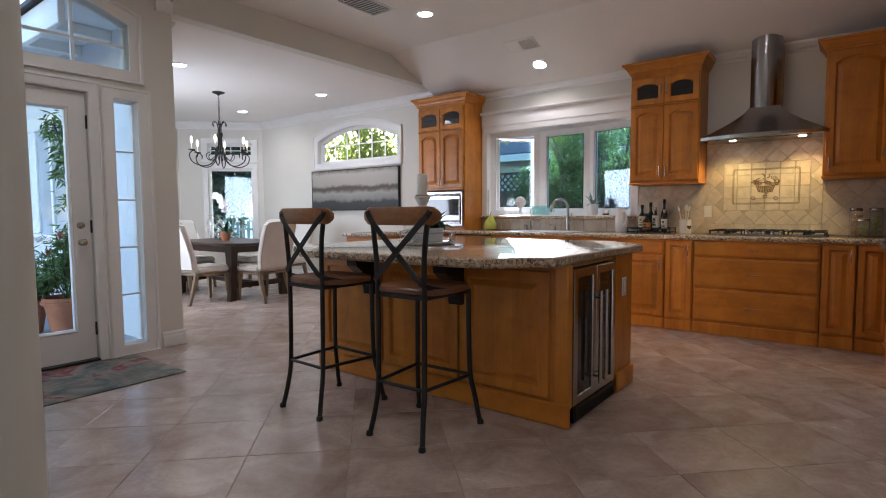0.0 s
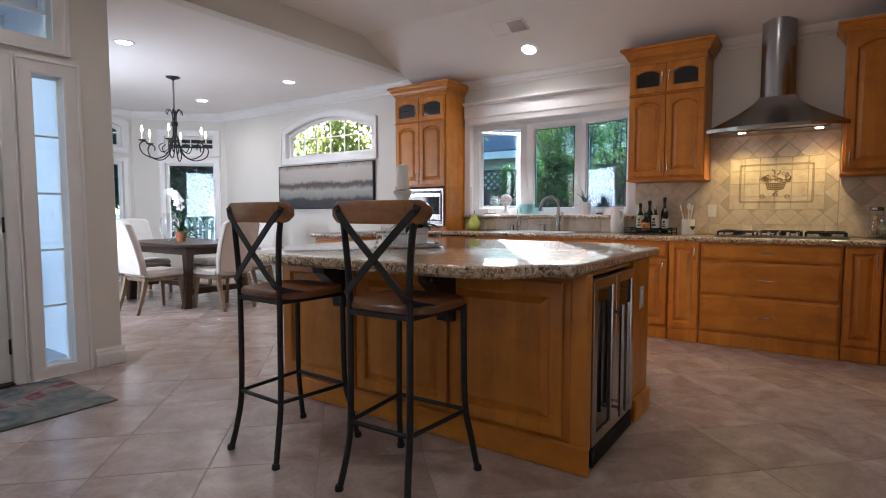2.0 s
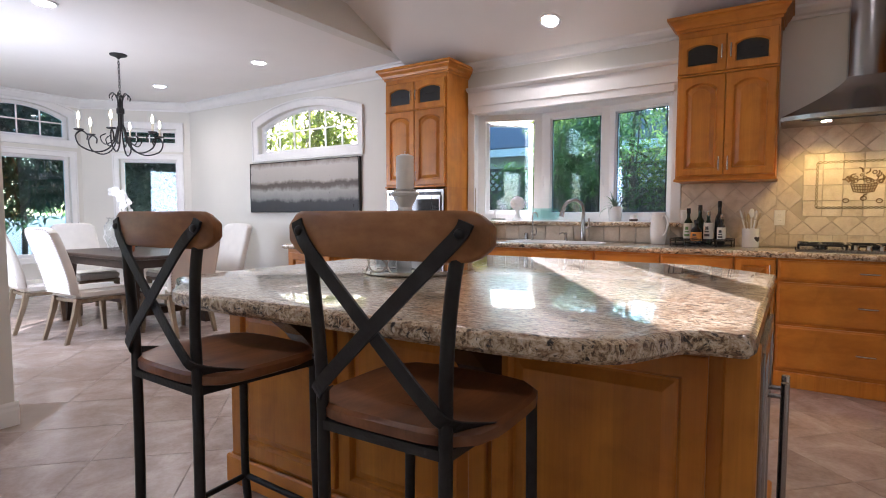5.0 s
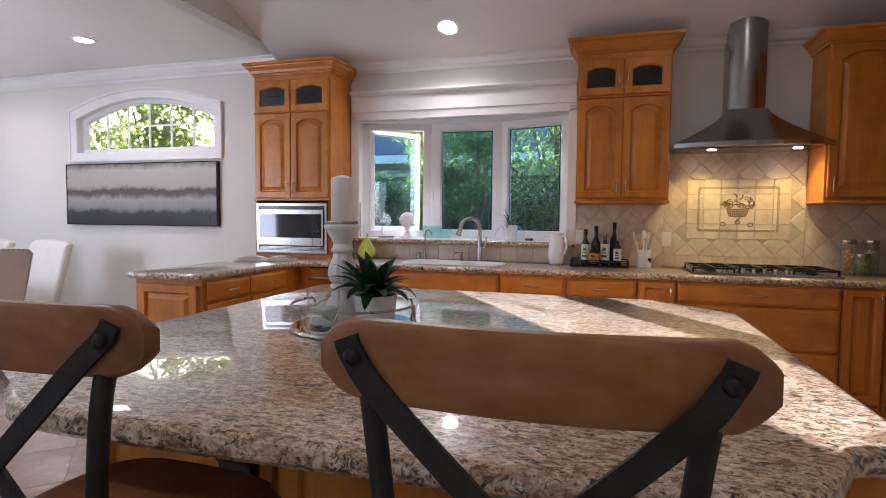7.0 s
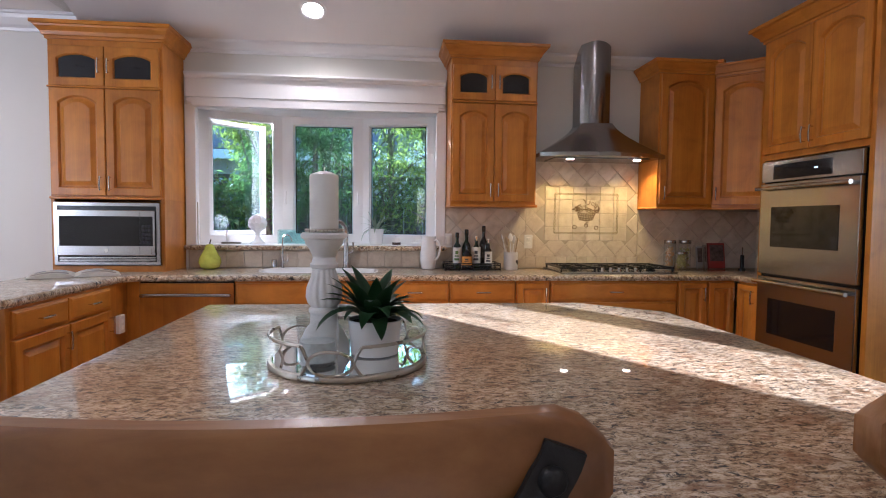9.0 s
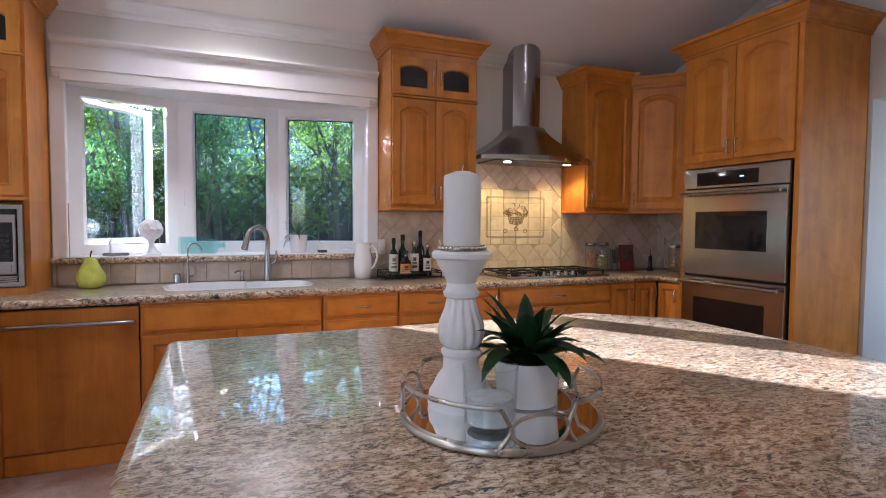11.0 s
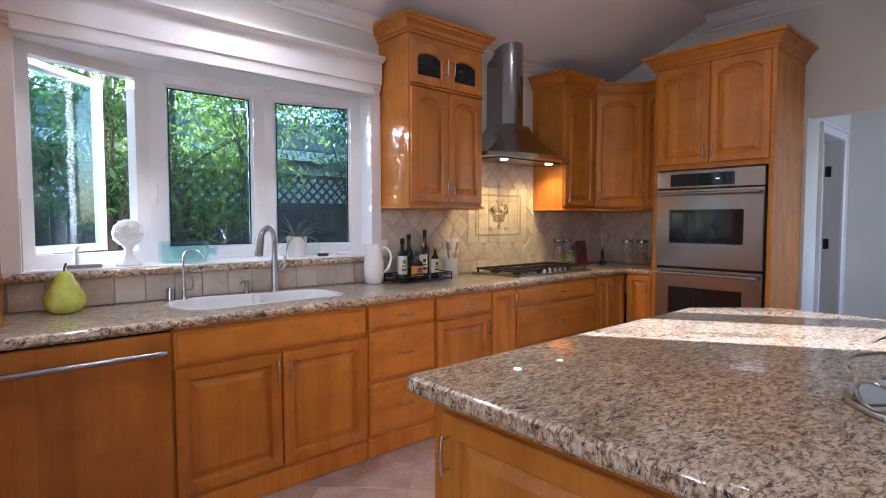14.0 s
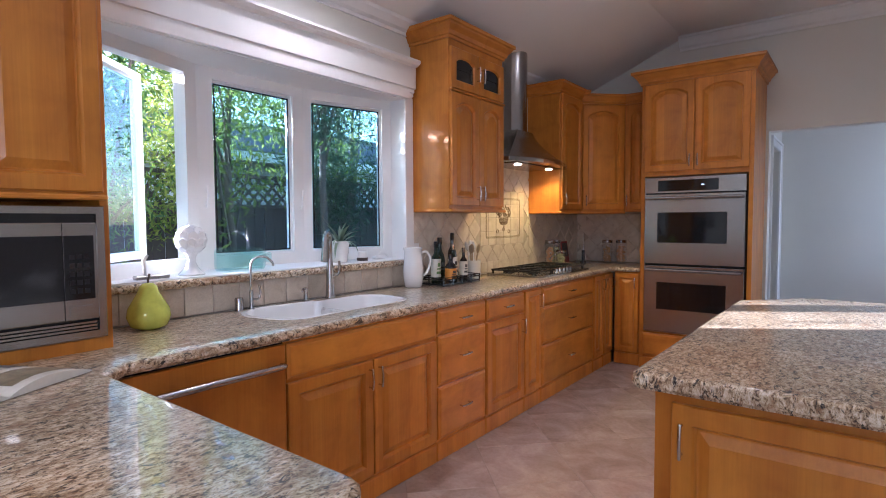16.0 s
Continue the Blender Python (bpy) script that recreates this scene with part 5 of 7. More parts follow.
for i in range(6):
    a = math.pi * 2 * (i + 0.35) / 6
    def q(r, z):
        return (r * 1.04 * math.cos(a), r * 1.04 * math.sin(a), z - 0.185)
    arm = part("arm", tube(bmesh.new(), curve([q(0.02, -0.42), q(0.03, -0.60), q(0.10, -0.78), q(0.22, -0.845), q(0.36, -0.80), q(0.40, -0.70), q(0.35, -0.645), q(0.30, -0.68), q(0.305, -0.73)], 6), 0.0075, 7), IRON, ch, smooth=60)
    part("scroll", tube(bmesh.new(), curve([q(0.02, -0.40), q(0.025, -0.28), q(0.06, -0.22), q(0.095, -0.25), q(0.09, -0.285)], 5), 0.006, 6), IRON, ch, smooth=60)
    part("inner_scroll", tube(bmesh.new(), curve([q(0.03, -0.56), q(0.07, -0.70), q(0.15, -0.76), q(0.19, -0.69), q(0.14, -0.65)], 5), 0.006, 6), IRON, ch, smooth=60)
    cup = part("drip_cup", lathe(bmesh.new(), [(0.01, -0.645), (0.042, -0.637), (0.046, -0.628), (0.012, -0.63)], 14, q(0.37, 0)), IRON, ch, smooth=50)
    part("candle_sleeve", lathe(bmesh.new(), [(0.011, -0.63), (0.011, -0.54), (0.008, -0.538)], 10, q(0.37, 0)), plain("candle_sleeve", (0.72, 0.66, 0.52), 0.5) if i == 0 else bpy.data.materials["candle_sleeve"], cup, "ivory candle sleeve", 50)
    part("bulb", lathe(bmesh.new(), [(0.006, -0.538), (0.014, -0.515), (0.012, -0.49), (0.003, -0.455)], 10, q(0.37, 0)), BULB, cup, "lit flame-shaped bulb", 60)

# ---- things on the island ----
SILVER = plain("champagne_silver", (0.50, 0.46, 0.40), 0.28, 1.0, 0.15, 20)
MIRROR = plain("mirror_plate", (0.88, 0.90, 0.90), 0.03, 1.0, 0.0)
CHALK = plain("chalk_white_paint", (0.80, 0.79, 0.77), 0.6, 0, 0.06, 14, 0.15)
WAX = plain("white_wax", (0.82, 0.80, 0.76), 0.45, 0, 0.03)
SOIL = plain("potting_soil", (0.025, 0.017, 0.012), 0.95, 0, 0.5, 40, 0.8, 60)
PLANTGREEN = leaf_mat("glossy_dark_leaf", (0.010, 0.042, 0.016), (0.042, 0.125, 0.042), 0.15)
TC = (-2.508, 3.053, 0.914)

tr = thing("mirror_tray", pose(*TC), "round mirrored tray with a silver scrollwork gallery", "tray")
R = 0.205
part("base_rim", lathe(bmesh.new(), [(R - 0.004, 0.0), (R + 0.004, 0.003), (R + 0.006, 0.010), (R + 0.002, 0.016), (R - 0.006, 0.016)], 56), SILVER, tr, smooth=50)
part("mirror", cyl(bmesh.new(), 0, 0, 0.0145, 0.0185, R - 0.006, 56), MIRROR, tr, "mirror plate")
for k in range(3):      # three wide rings between waisted uprights, joined by a raised rail
    a0 = 2 * math.pi * k / 3 + radians(-98)
    def gq(da, z):
        return (R * math.cos(a0 + da), R * math.sin(a0 + da), z)
    bm = bmesh.new()
    tube(bm, [gq(0.27 * math.cos(t), 0.046 + 0.029 * math.sin(t)) for t in [2 * math.pi * i / 28 for i in range(29)]], 0.0042, 6)
    for s in (-1, 1):
        tube(bm, curve([gq(s * 0.36, 0.017), gq(s * 0.31, 0.030), gq(s * 0.27, 0.048), gq(s * 0.31, 0.068), gq(s * 0.36, 0.085)], 4), 0.0042, 6)
    part("ring_scroll", bm, SILVER, tr, smooth=60)
    a1 = 2 * math.pi * (k + 0.5) / 3 + radians(-98)
    span = math.pi / 3 - 0.36
    part("gallery_rail", tube(bmesh.new(), [(R * math.cos(a1 + span * t), R * math.sin(a1 + span * t), 0.085) for t in [i / 8 - 1 for i in range(17)]], 0.0045, 6), SILVER, tr, smooth=60)

cs = thing("candlestick", pose(-2.578, 3.100, 0.9325) @ Matrix.Diagonal((0.84, 0.84, 0.92, 1)), "tall white turned candlestick with fluted body", "candlestick")
prof = [(0.082, 0), (0.084, 0.008), (0.080, 0.035), (0.072, 0.045), (0.069, 0.052), (0.060, 0.070), (0.046, 0.085), (0.044, 0.115), (0.050, 0.122), (0.050, 0.130), (0.043, 0.136)]
part("foot", lathe(bmesh.new(), prof, 32), CHALK, cs, smooth=40)
prof = [(0.040, 0.136), (0.052, 0.150), (0.058, 0.170), (0.055, 0.195), (0.042, 0.225), (0.036, 0.250)]
part("fluted_body", lathe(bmesh.new(), prof, 84, wave=lambda a, z: 0.045 * math.cos(14 * a + z * 14)), CHALK, cs, smooth=60)
prof = [(0.036, 0.250), (0.044, 0.254), (0.046, 0.264), (0.040, 0.270), (0.036, 0.285), (0.046, 0.305), (0.060, 0.325), (0.064, 0.338), (0.074, 0.342), (0.076, 0.352), (0.070, 0.358)]
part("cup", lathe(bmesh.new(), prof, 32), CHALK, cs, smooth=40)
bm = lathe(bmesh.new(), [(0.052, 0.358), (0.058, 0.360), (0.058, 0.368), (0.052, 0.370)], 32)
for i in range(28):
    a = 2 * math.pi * i / 28
    bmesh.ops.create_icosphere(bm, subdivisions=1, radius=0.0055, matrix=Matrix.Translation((0.058 * math.cos(a), 0.058 * math.sin(a), 0.365)))
part("bead_rim", bm, NICKEL, cs, "beaded silver rim", 60)
cn = thing("pillar_candle", pose(-2.578, 3.100, 0.9325 + 0.370 * 0.92) @ Matrix.Diagonal((0.82, 0.82, 0.90, 1)), "white pillar candle on the candlestick", "candle")
part("wax", lathe(bmesh.new(), [(0.046, 0), (0.0475, 0.002), (0.0475, 0.158), (0.045, 0.163), (0.020, 0.172), (0.003, 0.174)], 32), WAX, cn, smooth=40)
part("wick", tube(bmesh.new(), [(0, 0, 0.173), (0.001, 0, 0.182), (0.003, 0.001, 0.187)], 0.0012, 5), WAX, cn)


def blade_plant(parent, n, length, width, mat, spread=1.0, droop=0.5, seed=1, base_r=0.02, z0=0.0, stripe=None):
    """Arching strap leaves from one crown; each leaf is a mesh of its own."""
    rnd = random.Random(seed)
    for i in range(n):
        a = 2 * math.pi * i * 0.381966 + rnd.uniform(-0.2, 0.2)
        t = i / n
        L = length * (0.75 + 0.4 * rnd.random())
        lean = radians(12 + 62 * t * spread + rnd.uniform(-6, 6))
        d = droop * (0.4 + t) * rnd.uniform(0.7, 1.2)
        out = Vector((math.cos(a), math.sin(a), 0))
        side = Vector((-math.sin(a), math.cos(a), 0))
        p = out * base_r * rnd.random() + Vector((0, 0, z0))
        bm, rows, m = bmesh.new(), [], 8
        ang = lean
        for k in range(m + 1):
            u = k / m
            w = width * (math.sin(math.pi * min(1, 0.12 + 0.88 * u ** 0.8)) ** 0.8) * (1 if u < 1 else 0.05) + 0.0008
            up = out * -math.cos(ang) + Vector((0, 0, math.sin(ang)))
            tw = side
            rows.append([p - tw * w / 2 + up * w * 0.12, p, p + tw * w / 2 + up * w * 0.12])
            p = p + (out * math.sin(ang) + Vector((0, 0, math.cos(ang)))) * L / m
            ang += d / m * 1.6
        loops(bm, rows, close=False)
        bmesh.ops.solidify(bm, geom=bm.faces[:], thickness=0.0012)
        part("leaf", bm, mat, parent, smooth=60)


def tumbler_pot(parent, r0, r1, h, mat, wall=0.006, soil=0.8):
    prof = [(r0 * 0.9, 0), (r0, 0.004), (r1 - 0.002, h - 0.006), (r1, h - 0.002), (r1 - 0.002, h), (r1 - wall, h - 0.002), (r0 + (r1 - r0) * soil - wall, h * soil)]
    part("pot", lathe(bmesh.new(), prof, 32, cap1=False), mat, parent, smooth=40)
    part("soil", lathe(bmesh.new(), [(r0 + (r1 - r0) * soil - wall, h * soil), (0.01, h * soil + 0.008)], 24, cap0=False), SOIL, parent)


pp = thing("potted_plant", pose(-2.438, 3.062, 0.9325), "dark green leafy houseplant in a white pot", "plant")
tumbler_pot(pp, 0.064, 0.074, 0.098, WHITECERAMIC, soil=0.9)
blade_plant(pp, 38, 0.155, 0.046, PLANTGREEN, 0.72, 0.8, 4, 0.03, 0.092)
vt = thing("glass_votive", pose(-2.578, 2.965, 0.9325) @ Matrix.Diagonal((1.28, 1.28, 1.25, 1)), "clear glass tumbler with pale filling on the tray", "glass")
part("tumbler", lathe(bmesh.new(), [(0.034, 0), (0.038, 0.004), (0.042, 0.095), (0.040, 0.095), (0.036, 0.008), (0.002, 0.007)], 28, cap0=True, cap1=True), CLEAR, vt, smooth=40)
part("filling", cyl(bmesh.new(), 0, 0, 0.009, 0.048, 0.034, 24), plain("pale_sand", (0.55, 0.60, 0.60), 0.7, 0, 0.2, 60), vt, "pale blue-grey filling")

# ---- things on the worktop and the ledge ----
pe = thing("ceramic_pear", pose(-3.765, 5.90, 0.914) @ Matrix.Diagonal((1.12, 1.12, 1.12, 1)), "glossy green ceramic pear beside the microwave", "ornament")
GREENGLAZE = plain("green_glaze", (0.52, 0.55, 0.09), 0.08, 0, 0.2, 18)
part("body", lathe(bmesh.new(), [(0.035, 0), (0.062, 0.012), (0.074, 0.045), (0.070, 0.075), (0.050, 0.110), (0.036, 0.135), (0.030, 0.155), (0.018, 0.168), (0.004, 0.170)], 32), GREENGLAZE, pe, smooth=60)
part("stem", tube(bmesh.new(), curve([(0, 0, 0.166), (0.002, 0, 0.185), (0.008, 0.002, 0.202)], 4), 0.004, 7), plain("brown_stem", (0.06, 0.035, 0.02), 0.6), pe, smooth=60)

mg = thing("ceramic_pitcher", pose(-2.075, 5.915, 0.914, 0, 0, -42), "white ceramic pitcher with a loop handle", "pitcher")
part("body", lathe(bmesh.new(), [(0.048, 0), (0.056, 0.006), (0.066, 0.07), (0.067, 0.12), (0.060, 0.19), (0.055, 0.235), (0.060, 0.262), (0.056, 0.262), (0.050, 0.235), (0.055, 0.19), (0.05, 0.02), (0.002, 0.015)], 36, wave=lambda a, z: 0.12 * max(0, math.cos(a - math.pi * 1.02)) ** 10 * max(0, (z - 0.22) / 0.04)), WHITECERAMIC, mg, smooth=50)
part("handle", tube(bmesh.new(), curve([(0.052, 0, 0.225), (0.085, 0, 0.235), (0.112, 0, 0.20), (0.112, 0, 0.15), (0.09, 0, 0.095), (0.060, 0, 0.075)], 6), 0.0085, 10), WHITECERAMIC, mg, smooth=60)

bt = thing("bottle_tray", pose(-1.735, 5.865, 0.914, 0, 0, 0), "black wire tray holding five bottles", "tray")
part("base", B(-0.215, 0.215, -0.105, 0.105, 0.006, 0.016, bev=0.003), BLACK, bt)
bm = bmesh.new()
for z in (0.04, 0.055):
    for a, b in (((-0.215, -0.105, z), (0.215, -0.105, z)), ((0.215, -0.105, z), (0.215, 0.105, z)), ((0.215, 0.105, z), (-0.215, 0.105, z)), ((-0.215, 0.105, z), (-0.215, -0.105, z))):
        tube(bm, [a, b], 0.004, 6)
part("gallery_rail", bm, BLACK, bt)
for x in (-0.215, -0.11, 0.0, 0.11, 0.215):
    for y in (-0.105, 0.105):
        part("gallery_post", tube(bmesh.new(), [(x, y, 0.0), (x, y, 0.058)], 0.005, 6), BLACK, bt)

BOTGREEN = plain("dark_green_bottle", (0.010, 0.022, 0.008), 0.06, 0, 0.2)
BOTBLACK = plain("near_black_bottle", (0.012, 0.009, 0.008), 0.06, 0, 0.2)
PAPER = plain("label_paper", (0.66, 0.63, 0.55), 0.7, 0, 0.08, 30)
INK = plain("label_ink", (0.05, 0.045, 0.04), 0.7)
def bottle(x, y, r, h, mat, label_cols, words, z_label, neck=0.30, cap=None):
    b = thing("bottle", pose(x, y, 0.930), words, "bottle", "bottles on the tray")
    s = h * (1 - neck)
    prof = [(r * 0.85, 0), (r, 0.006), (r, s * 0.78), (r * 0.82, s * 0.90), (r * 0.42, s * 1.02), (r * 0.36, s + (h - s) * 0.3), (r * 0.36, h * 0.93), (r * 0.44, h * 0.935), (r * 0.44, h * 0.97), (r * 0.38, h)]
    part("glass", lathe(bmesh.new(), prof, 24), mat, b, smooth=40)
    part("cap", lathe(bmesh.new(), [(r * 0.42, h * 0.86), (r * 0.45, h * 0.865), (r * 0.45, h * 1.01), (r * 0.3, h * 1.015)], 16), cap or BLACK, b, "bottle cap", 40)
    z0, z1 = z_label
    lab = part("label", lathe(bmesh.new(), [(r + 0.0006, z0 * h), (r + 0.0006, z1 * h)], 24, cap0=False, cap1=False), label_cols[0], b, "printed paper label")
    for k, (a, c) in enumerate(((0.18, 0.32), (0.42, 0.50), (0.58, 0.78))):
        bm, za, zb = bmesh.new(), (z0 + (z1 - z0) * a) * h, (z0 + (z1 - z0) * c) * h
        rr = r + 0.0012
        arcp = [(-math.pi / 2 - 0.2 + (i / 6 - 0.5) * (1.2 - 0.25 * k)) for i in range(7)]
        loops(bm, [[(rr * math.cos(t), rr * math.sin(t), za) for t in arcp], [(rr * math.cos(t), rr * math.sin(t), zb) for t in arcp]], close=False)
        part("print_bar", bm, label_cols[1], lab)
ORANGE = plain("orange_label", (0.60, 0.24, 0.03), 0.6)
bottle(-1.845, 5.905, 0.034, 0.275, BOTGREEN, (PAPER, plain("green_ink", (0.12, 0.22, 0.06), 0.7)), "dark olive oil bottle with cream label", (0.12, 0.58))
bottle(-1.775, 5.83, 0.040, 0.185, BOTBLACK, (ORANGE, INK), "squat dark bottle with orange label", (0.10, 0.50), 0.30)
bottle(-1.765, 5.935, 0.036, 0.300, BOTGREEN, (BOTGREEN, INK), "tall dark green bottle with foil neck", (0.2, 0.5), 0.32)
bottle(-1.695, 5.87, 0.034, 0.250, BOTGREEN, (PAPER, INK), "dark square bottle with grey paper label", (0.14, 0.66), cap=NICKEL)
bottle(-1.625, 5.93, 0.033, 0.330, BOTBLACK, (BOTBLACK, INK), "tall slim black vinegar bottle", (0.2, 0.4), 0.30)
bottle(-1.600, 5.845, 0.029, 0.225, BOTBLACK, (PAPER, INK), "slim dark bottle with white label", (0.14, 0.58), cap=NICKEL)

cr = thing("utensil_crock", pose(-1.405, 5.895, 0.914), "white utensil crock with a dark heart, holding wooden spoons", "crock")
part("pot", lathe(bmesh.new(), [(0.054, 0), (0.058, 0.005), (0.058, 0.135), (0.060, 0.140), (0.056, 0.140), (0.053, 0.01), (0.002, 0.009)], 32), WHITECERAMIC, cr, smooth=40)
bm = bmesh.new()
hp = [(0.028 * math.sin(t) ** 3, 0.0245 * (0.8125 * math.cos(t) - 0.3125 * math.cos(2 * t) - 0.125 * math.cos(3 * t))) for t in [2 * math.pi * i / 24 for i in range(24)]]
A0 = -0.6
loops(bm, [[(r * math.cos(A0 + x / 0.058), r * math.sin(A0 + x / 0.058), 0.062 + z) for x, z in hp] for r in (0.0575, 0.0592)])
part("heart", bm, plain("chalkboard_heart", (0.03, 0.022, 0.02), 0.7), cr, "dark heart motif")
SPOON = wood("pale_spoon_wood", (0.42, 0.32, 0.20), (0.58, 0.47, 0.32), 0.6)
for i, (dx, dy, h) in enumerate(((-0.075, 0.01, 0.275), (-0.045, -0.02, 0.255), (0.03, 0.02, 0.27), (0.055, -0.015, 0.25), (0.0, 0.025, 0.285), (-0.02, 0.015, 0.24))):
    bm = tube(bmesh.new(), [(dx * 0.15, dy * 0.2, 0.02), (dx * 0.8, dy * 0.8, h * 0.76)], 0.0055, 7)
    e = Vector((dx * 0.92, dy * 0.92, h * 0.90))
    q = Vector((dx, dy, h)).normalized()
    bmesh.ops.create_uvsphere(bm, u_segments=12, v_segments=8, radius=1, matrix=Matrix.Translation(e) @ q.to_track_quat("Z", "Y").to_matrix().to_4x4() @ Matrix.Diagonal((0.019, 0.007, 0.036, 1)))
    part("spoon", bm, SPOON if i % 2 else WHITECERAMIC, cr, "wooden spoon" if i % 2 else "white spatula", 50)

wo = thing("wall_outlet", pose(-1.225, NY - 0.022, 1.135), "white double outlet on the tiled splashback", "outlet")
part("plate", B(-0.036, 0.036, -0.006, 0.0, -0.058, 0.058, bev=0.003), WHITECERAMIC, wo)
for z in (-0.022, 0.022):
    part("socket", B(-0.017, 0.017, -0.0085, -0.005, z - 0.014, z + 0.014, bev=0.002), TRIMPAINT, wo)
    for x in (-0.006, 0.006):
        part("slot", B(x - 0.001, x + 0.001, -0.0092, -0.008, z - 0.004, z + 0.005), BLACK, wo)
wo2 = thing("wall_switch", pose(-1.93, NY - 0.022, 1.14), "white double rocker switch on the tiled splashback", "switch")
part("plate", B(-0.058, 0.058, -0.006, 0.0, -0.058, 0.058, bev=0.003), WHITECERAMIC, wo2)
for x in (-0.024, 0.024):
    part("rocker", B(x - 0.016, x + 0.016, -0.010, -0.005, -0.033, 0.033, bev=0.002), TRIMPAINT, wo2)


def jar(x, y, r, h, fill, words, seed):
    j = thing("storage_jar", pose(x, y, 0.914), words, "jar", "glass storage jars")
    part("glass", lathe(bmesh.new(), [(r * 0.9, 0), (r, 0.006), (r, h * 0.86), (r * 0.94, h * 0.88), (r * 0.90, h * 0.88), (r * 0.94, h * 0.84), (r * 0.94, 0.008), (0.002, 0.007)], 24), CLEAR, j, smooth=40)
    part("lid", lathe(bmesh.new(), [(r * 0.98, h * 0.88), (r * 1.0, h * 0.885), (r * 1.0, h * 0.985), (r * 0.95, h), (0.002, h)], 24), STEEL, j, "steel lid", 40)
    bm, rnd = bmesh.new(), random.Random(seed)
    for i in range(46):
        a, rr, z = rnd.uniform(0, 6.28), r * 0.62 * math.sqrt(rnd.random()), 0.022 + rnd.random() * h * 0.62
        p = Vector((rr * math.cos(a), rr * math.sin(a), z))
        d = Vector((rnd.uniform(-1, 1), rnd.uniform(-1, 1), rnd.uniform(-1.4, 1.4))).normalized() * r * 0.27
        tube(bm, [p - d, p + Vector((0.003, 0, 0.002)), p + d], 0.006, 5)
    part("contents", bm, fill, j, "dry pasta" if fill is PASTA else "dry green pods")
PASTA = plain("dry_pasta", (0.55, 0.30, 0.12), 0.6, 0, 0.25, 40)
PODS = plain("dry_pods", (0.42, 0.40, 0.16), 0.6, 0, 0.25, 40)
jar(-0.02, 5.945, 0.048, 0.245, PASTA, "tall glass jar of dry pasta with steel lid", 1)
jar(0.12, 5.955, 0.050, 0.245, PODS, "tall glass jar of dry pods with steel lid", 2)
jar(0.03, 5.85, 0.050, 0.150, PODS, "short glass jar of green pods with steel lid", 3)
jar(0.62, 5.62, 0.052, 0.235, PASTA, "tall glass jar of brown grain near the ovens", 4)
jar(0.66, 5.49, 0.052, 0.235, PASTA, "tall glass jar of brown grain near the ovens", 5)
for k, (x, w, col, words) in enumerate(((0.285, 0.05, (0.35, 0.33, 0.30), "pale cookbook leaning on the wall"), (0.335, 0.018, (0.30, 0.27, 0.22), "thin tan cookbook leaning on the wall"), (0.44, 0.15, (0.36, 0.05, 0.04), "red cookbook with a picture cover, leaning on the wall"))):
    bk = thing("cookbook", pose(x, 5.995, 0.914, -8), words, "book", "cookbooks")
    h = 0.19 + 0.015 * k
    part("cover", B(-w / 2, w / 2, -0.012, 0.012, 0.0, h, bev=0.002), plain("book_cover_%d" % (k + 1), col, 0.4, 0, 0.15, 12), bk)
    part("cover_picture", B(-w * 0.42, w * 0.42, -0.0135, -0.0118, h * 0.28, h * 0.92), plain("cover_print_%d" % (k + 1), (0.10, 0.07, 0.06), 0.35, 0, 0.8, 30), bk)
    part("page_block", B(-w / 2 + 0.004, w / 2 - 0.002, -0.008, 0.008, 0.003, h + 0.0008), PAPER, bk)
kf = thing("sharpening_steel", pose(0.58, 5.86, 0.914), "dark upright knife sharpener on the worktop", "utensil")
part("holder", lathe(bmesh.new(), [(0.03, 0), (0.03, 0.01), (0.016, 0.016), (0.016, 0.12), (0.012, 0.125)], 14), BLACK, kf, smooth=40)
part("rod", tube(bmesh.new(), [(0, 0, 0.12), (0, 0, 0.19)], 0.005, 8), STEEL, kf, smooth=40)

# open magazine on the peninsula
ob = thing("open_magazine", pose(-4.46, 5.38, 0.914, 0, 0, 28) @ Matrix.Diagonal((1.15, 1.1, 1.5, 1)), "open magazine with curling pages on the peninsula", "magazine")
for s in (-1, 1):
    def page(x):
        u = abs(x) / 0.22
        return 0.004 + 0.020 * math.sin(math.pi * min(1, u * 1.0)) ** 0.8 * (1 - 0.35 * u)
    xs2 = [s * 0.22 * i / 10 for i in range(11)]
    bm = loops(bmesh.new(), [[(x, -0.14, 0.0015), (x, 0.14, 0.0015), (x, 0.14, page(x)), (x, -0.14, page(x))] for x in xs2])
    part("page_block", bm, PAPER, ob, "white paper pages", 40)
    for k, (a, b2, c, d2) in enumerate(((0.03, 0.20, -0.11, -0.01), (0.04, 0.12, 0.02, 0.11), (0.14, 0.19, 0.03, 0.10))):
        cols = [s * (a + (b2 - a) * i / 6) for i in range(7)]
        bm = loops(bmesh.new(), [[(x, c, page(x) + 0.0008), (x, d2, page(x) + 0.0008)] for x in cols], close=False)
        part("printed_picture", bm, plain("magazine_print_%d%s" % (k + 1, "a" if s > 0 else "b"), ((0.20, 0.16, 0.10), (0.34, 0.33, 0.31), (0.10, 0.11, 0.13))[k], 0.4, 0, 0.6, 22), ob)

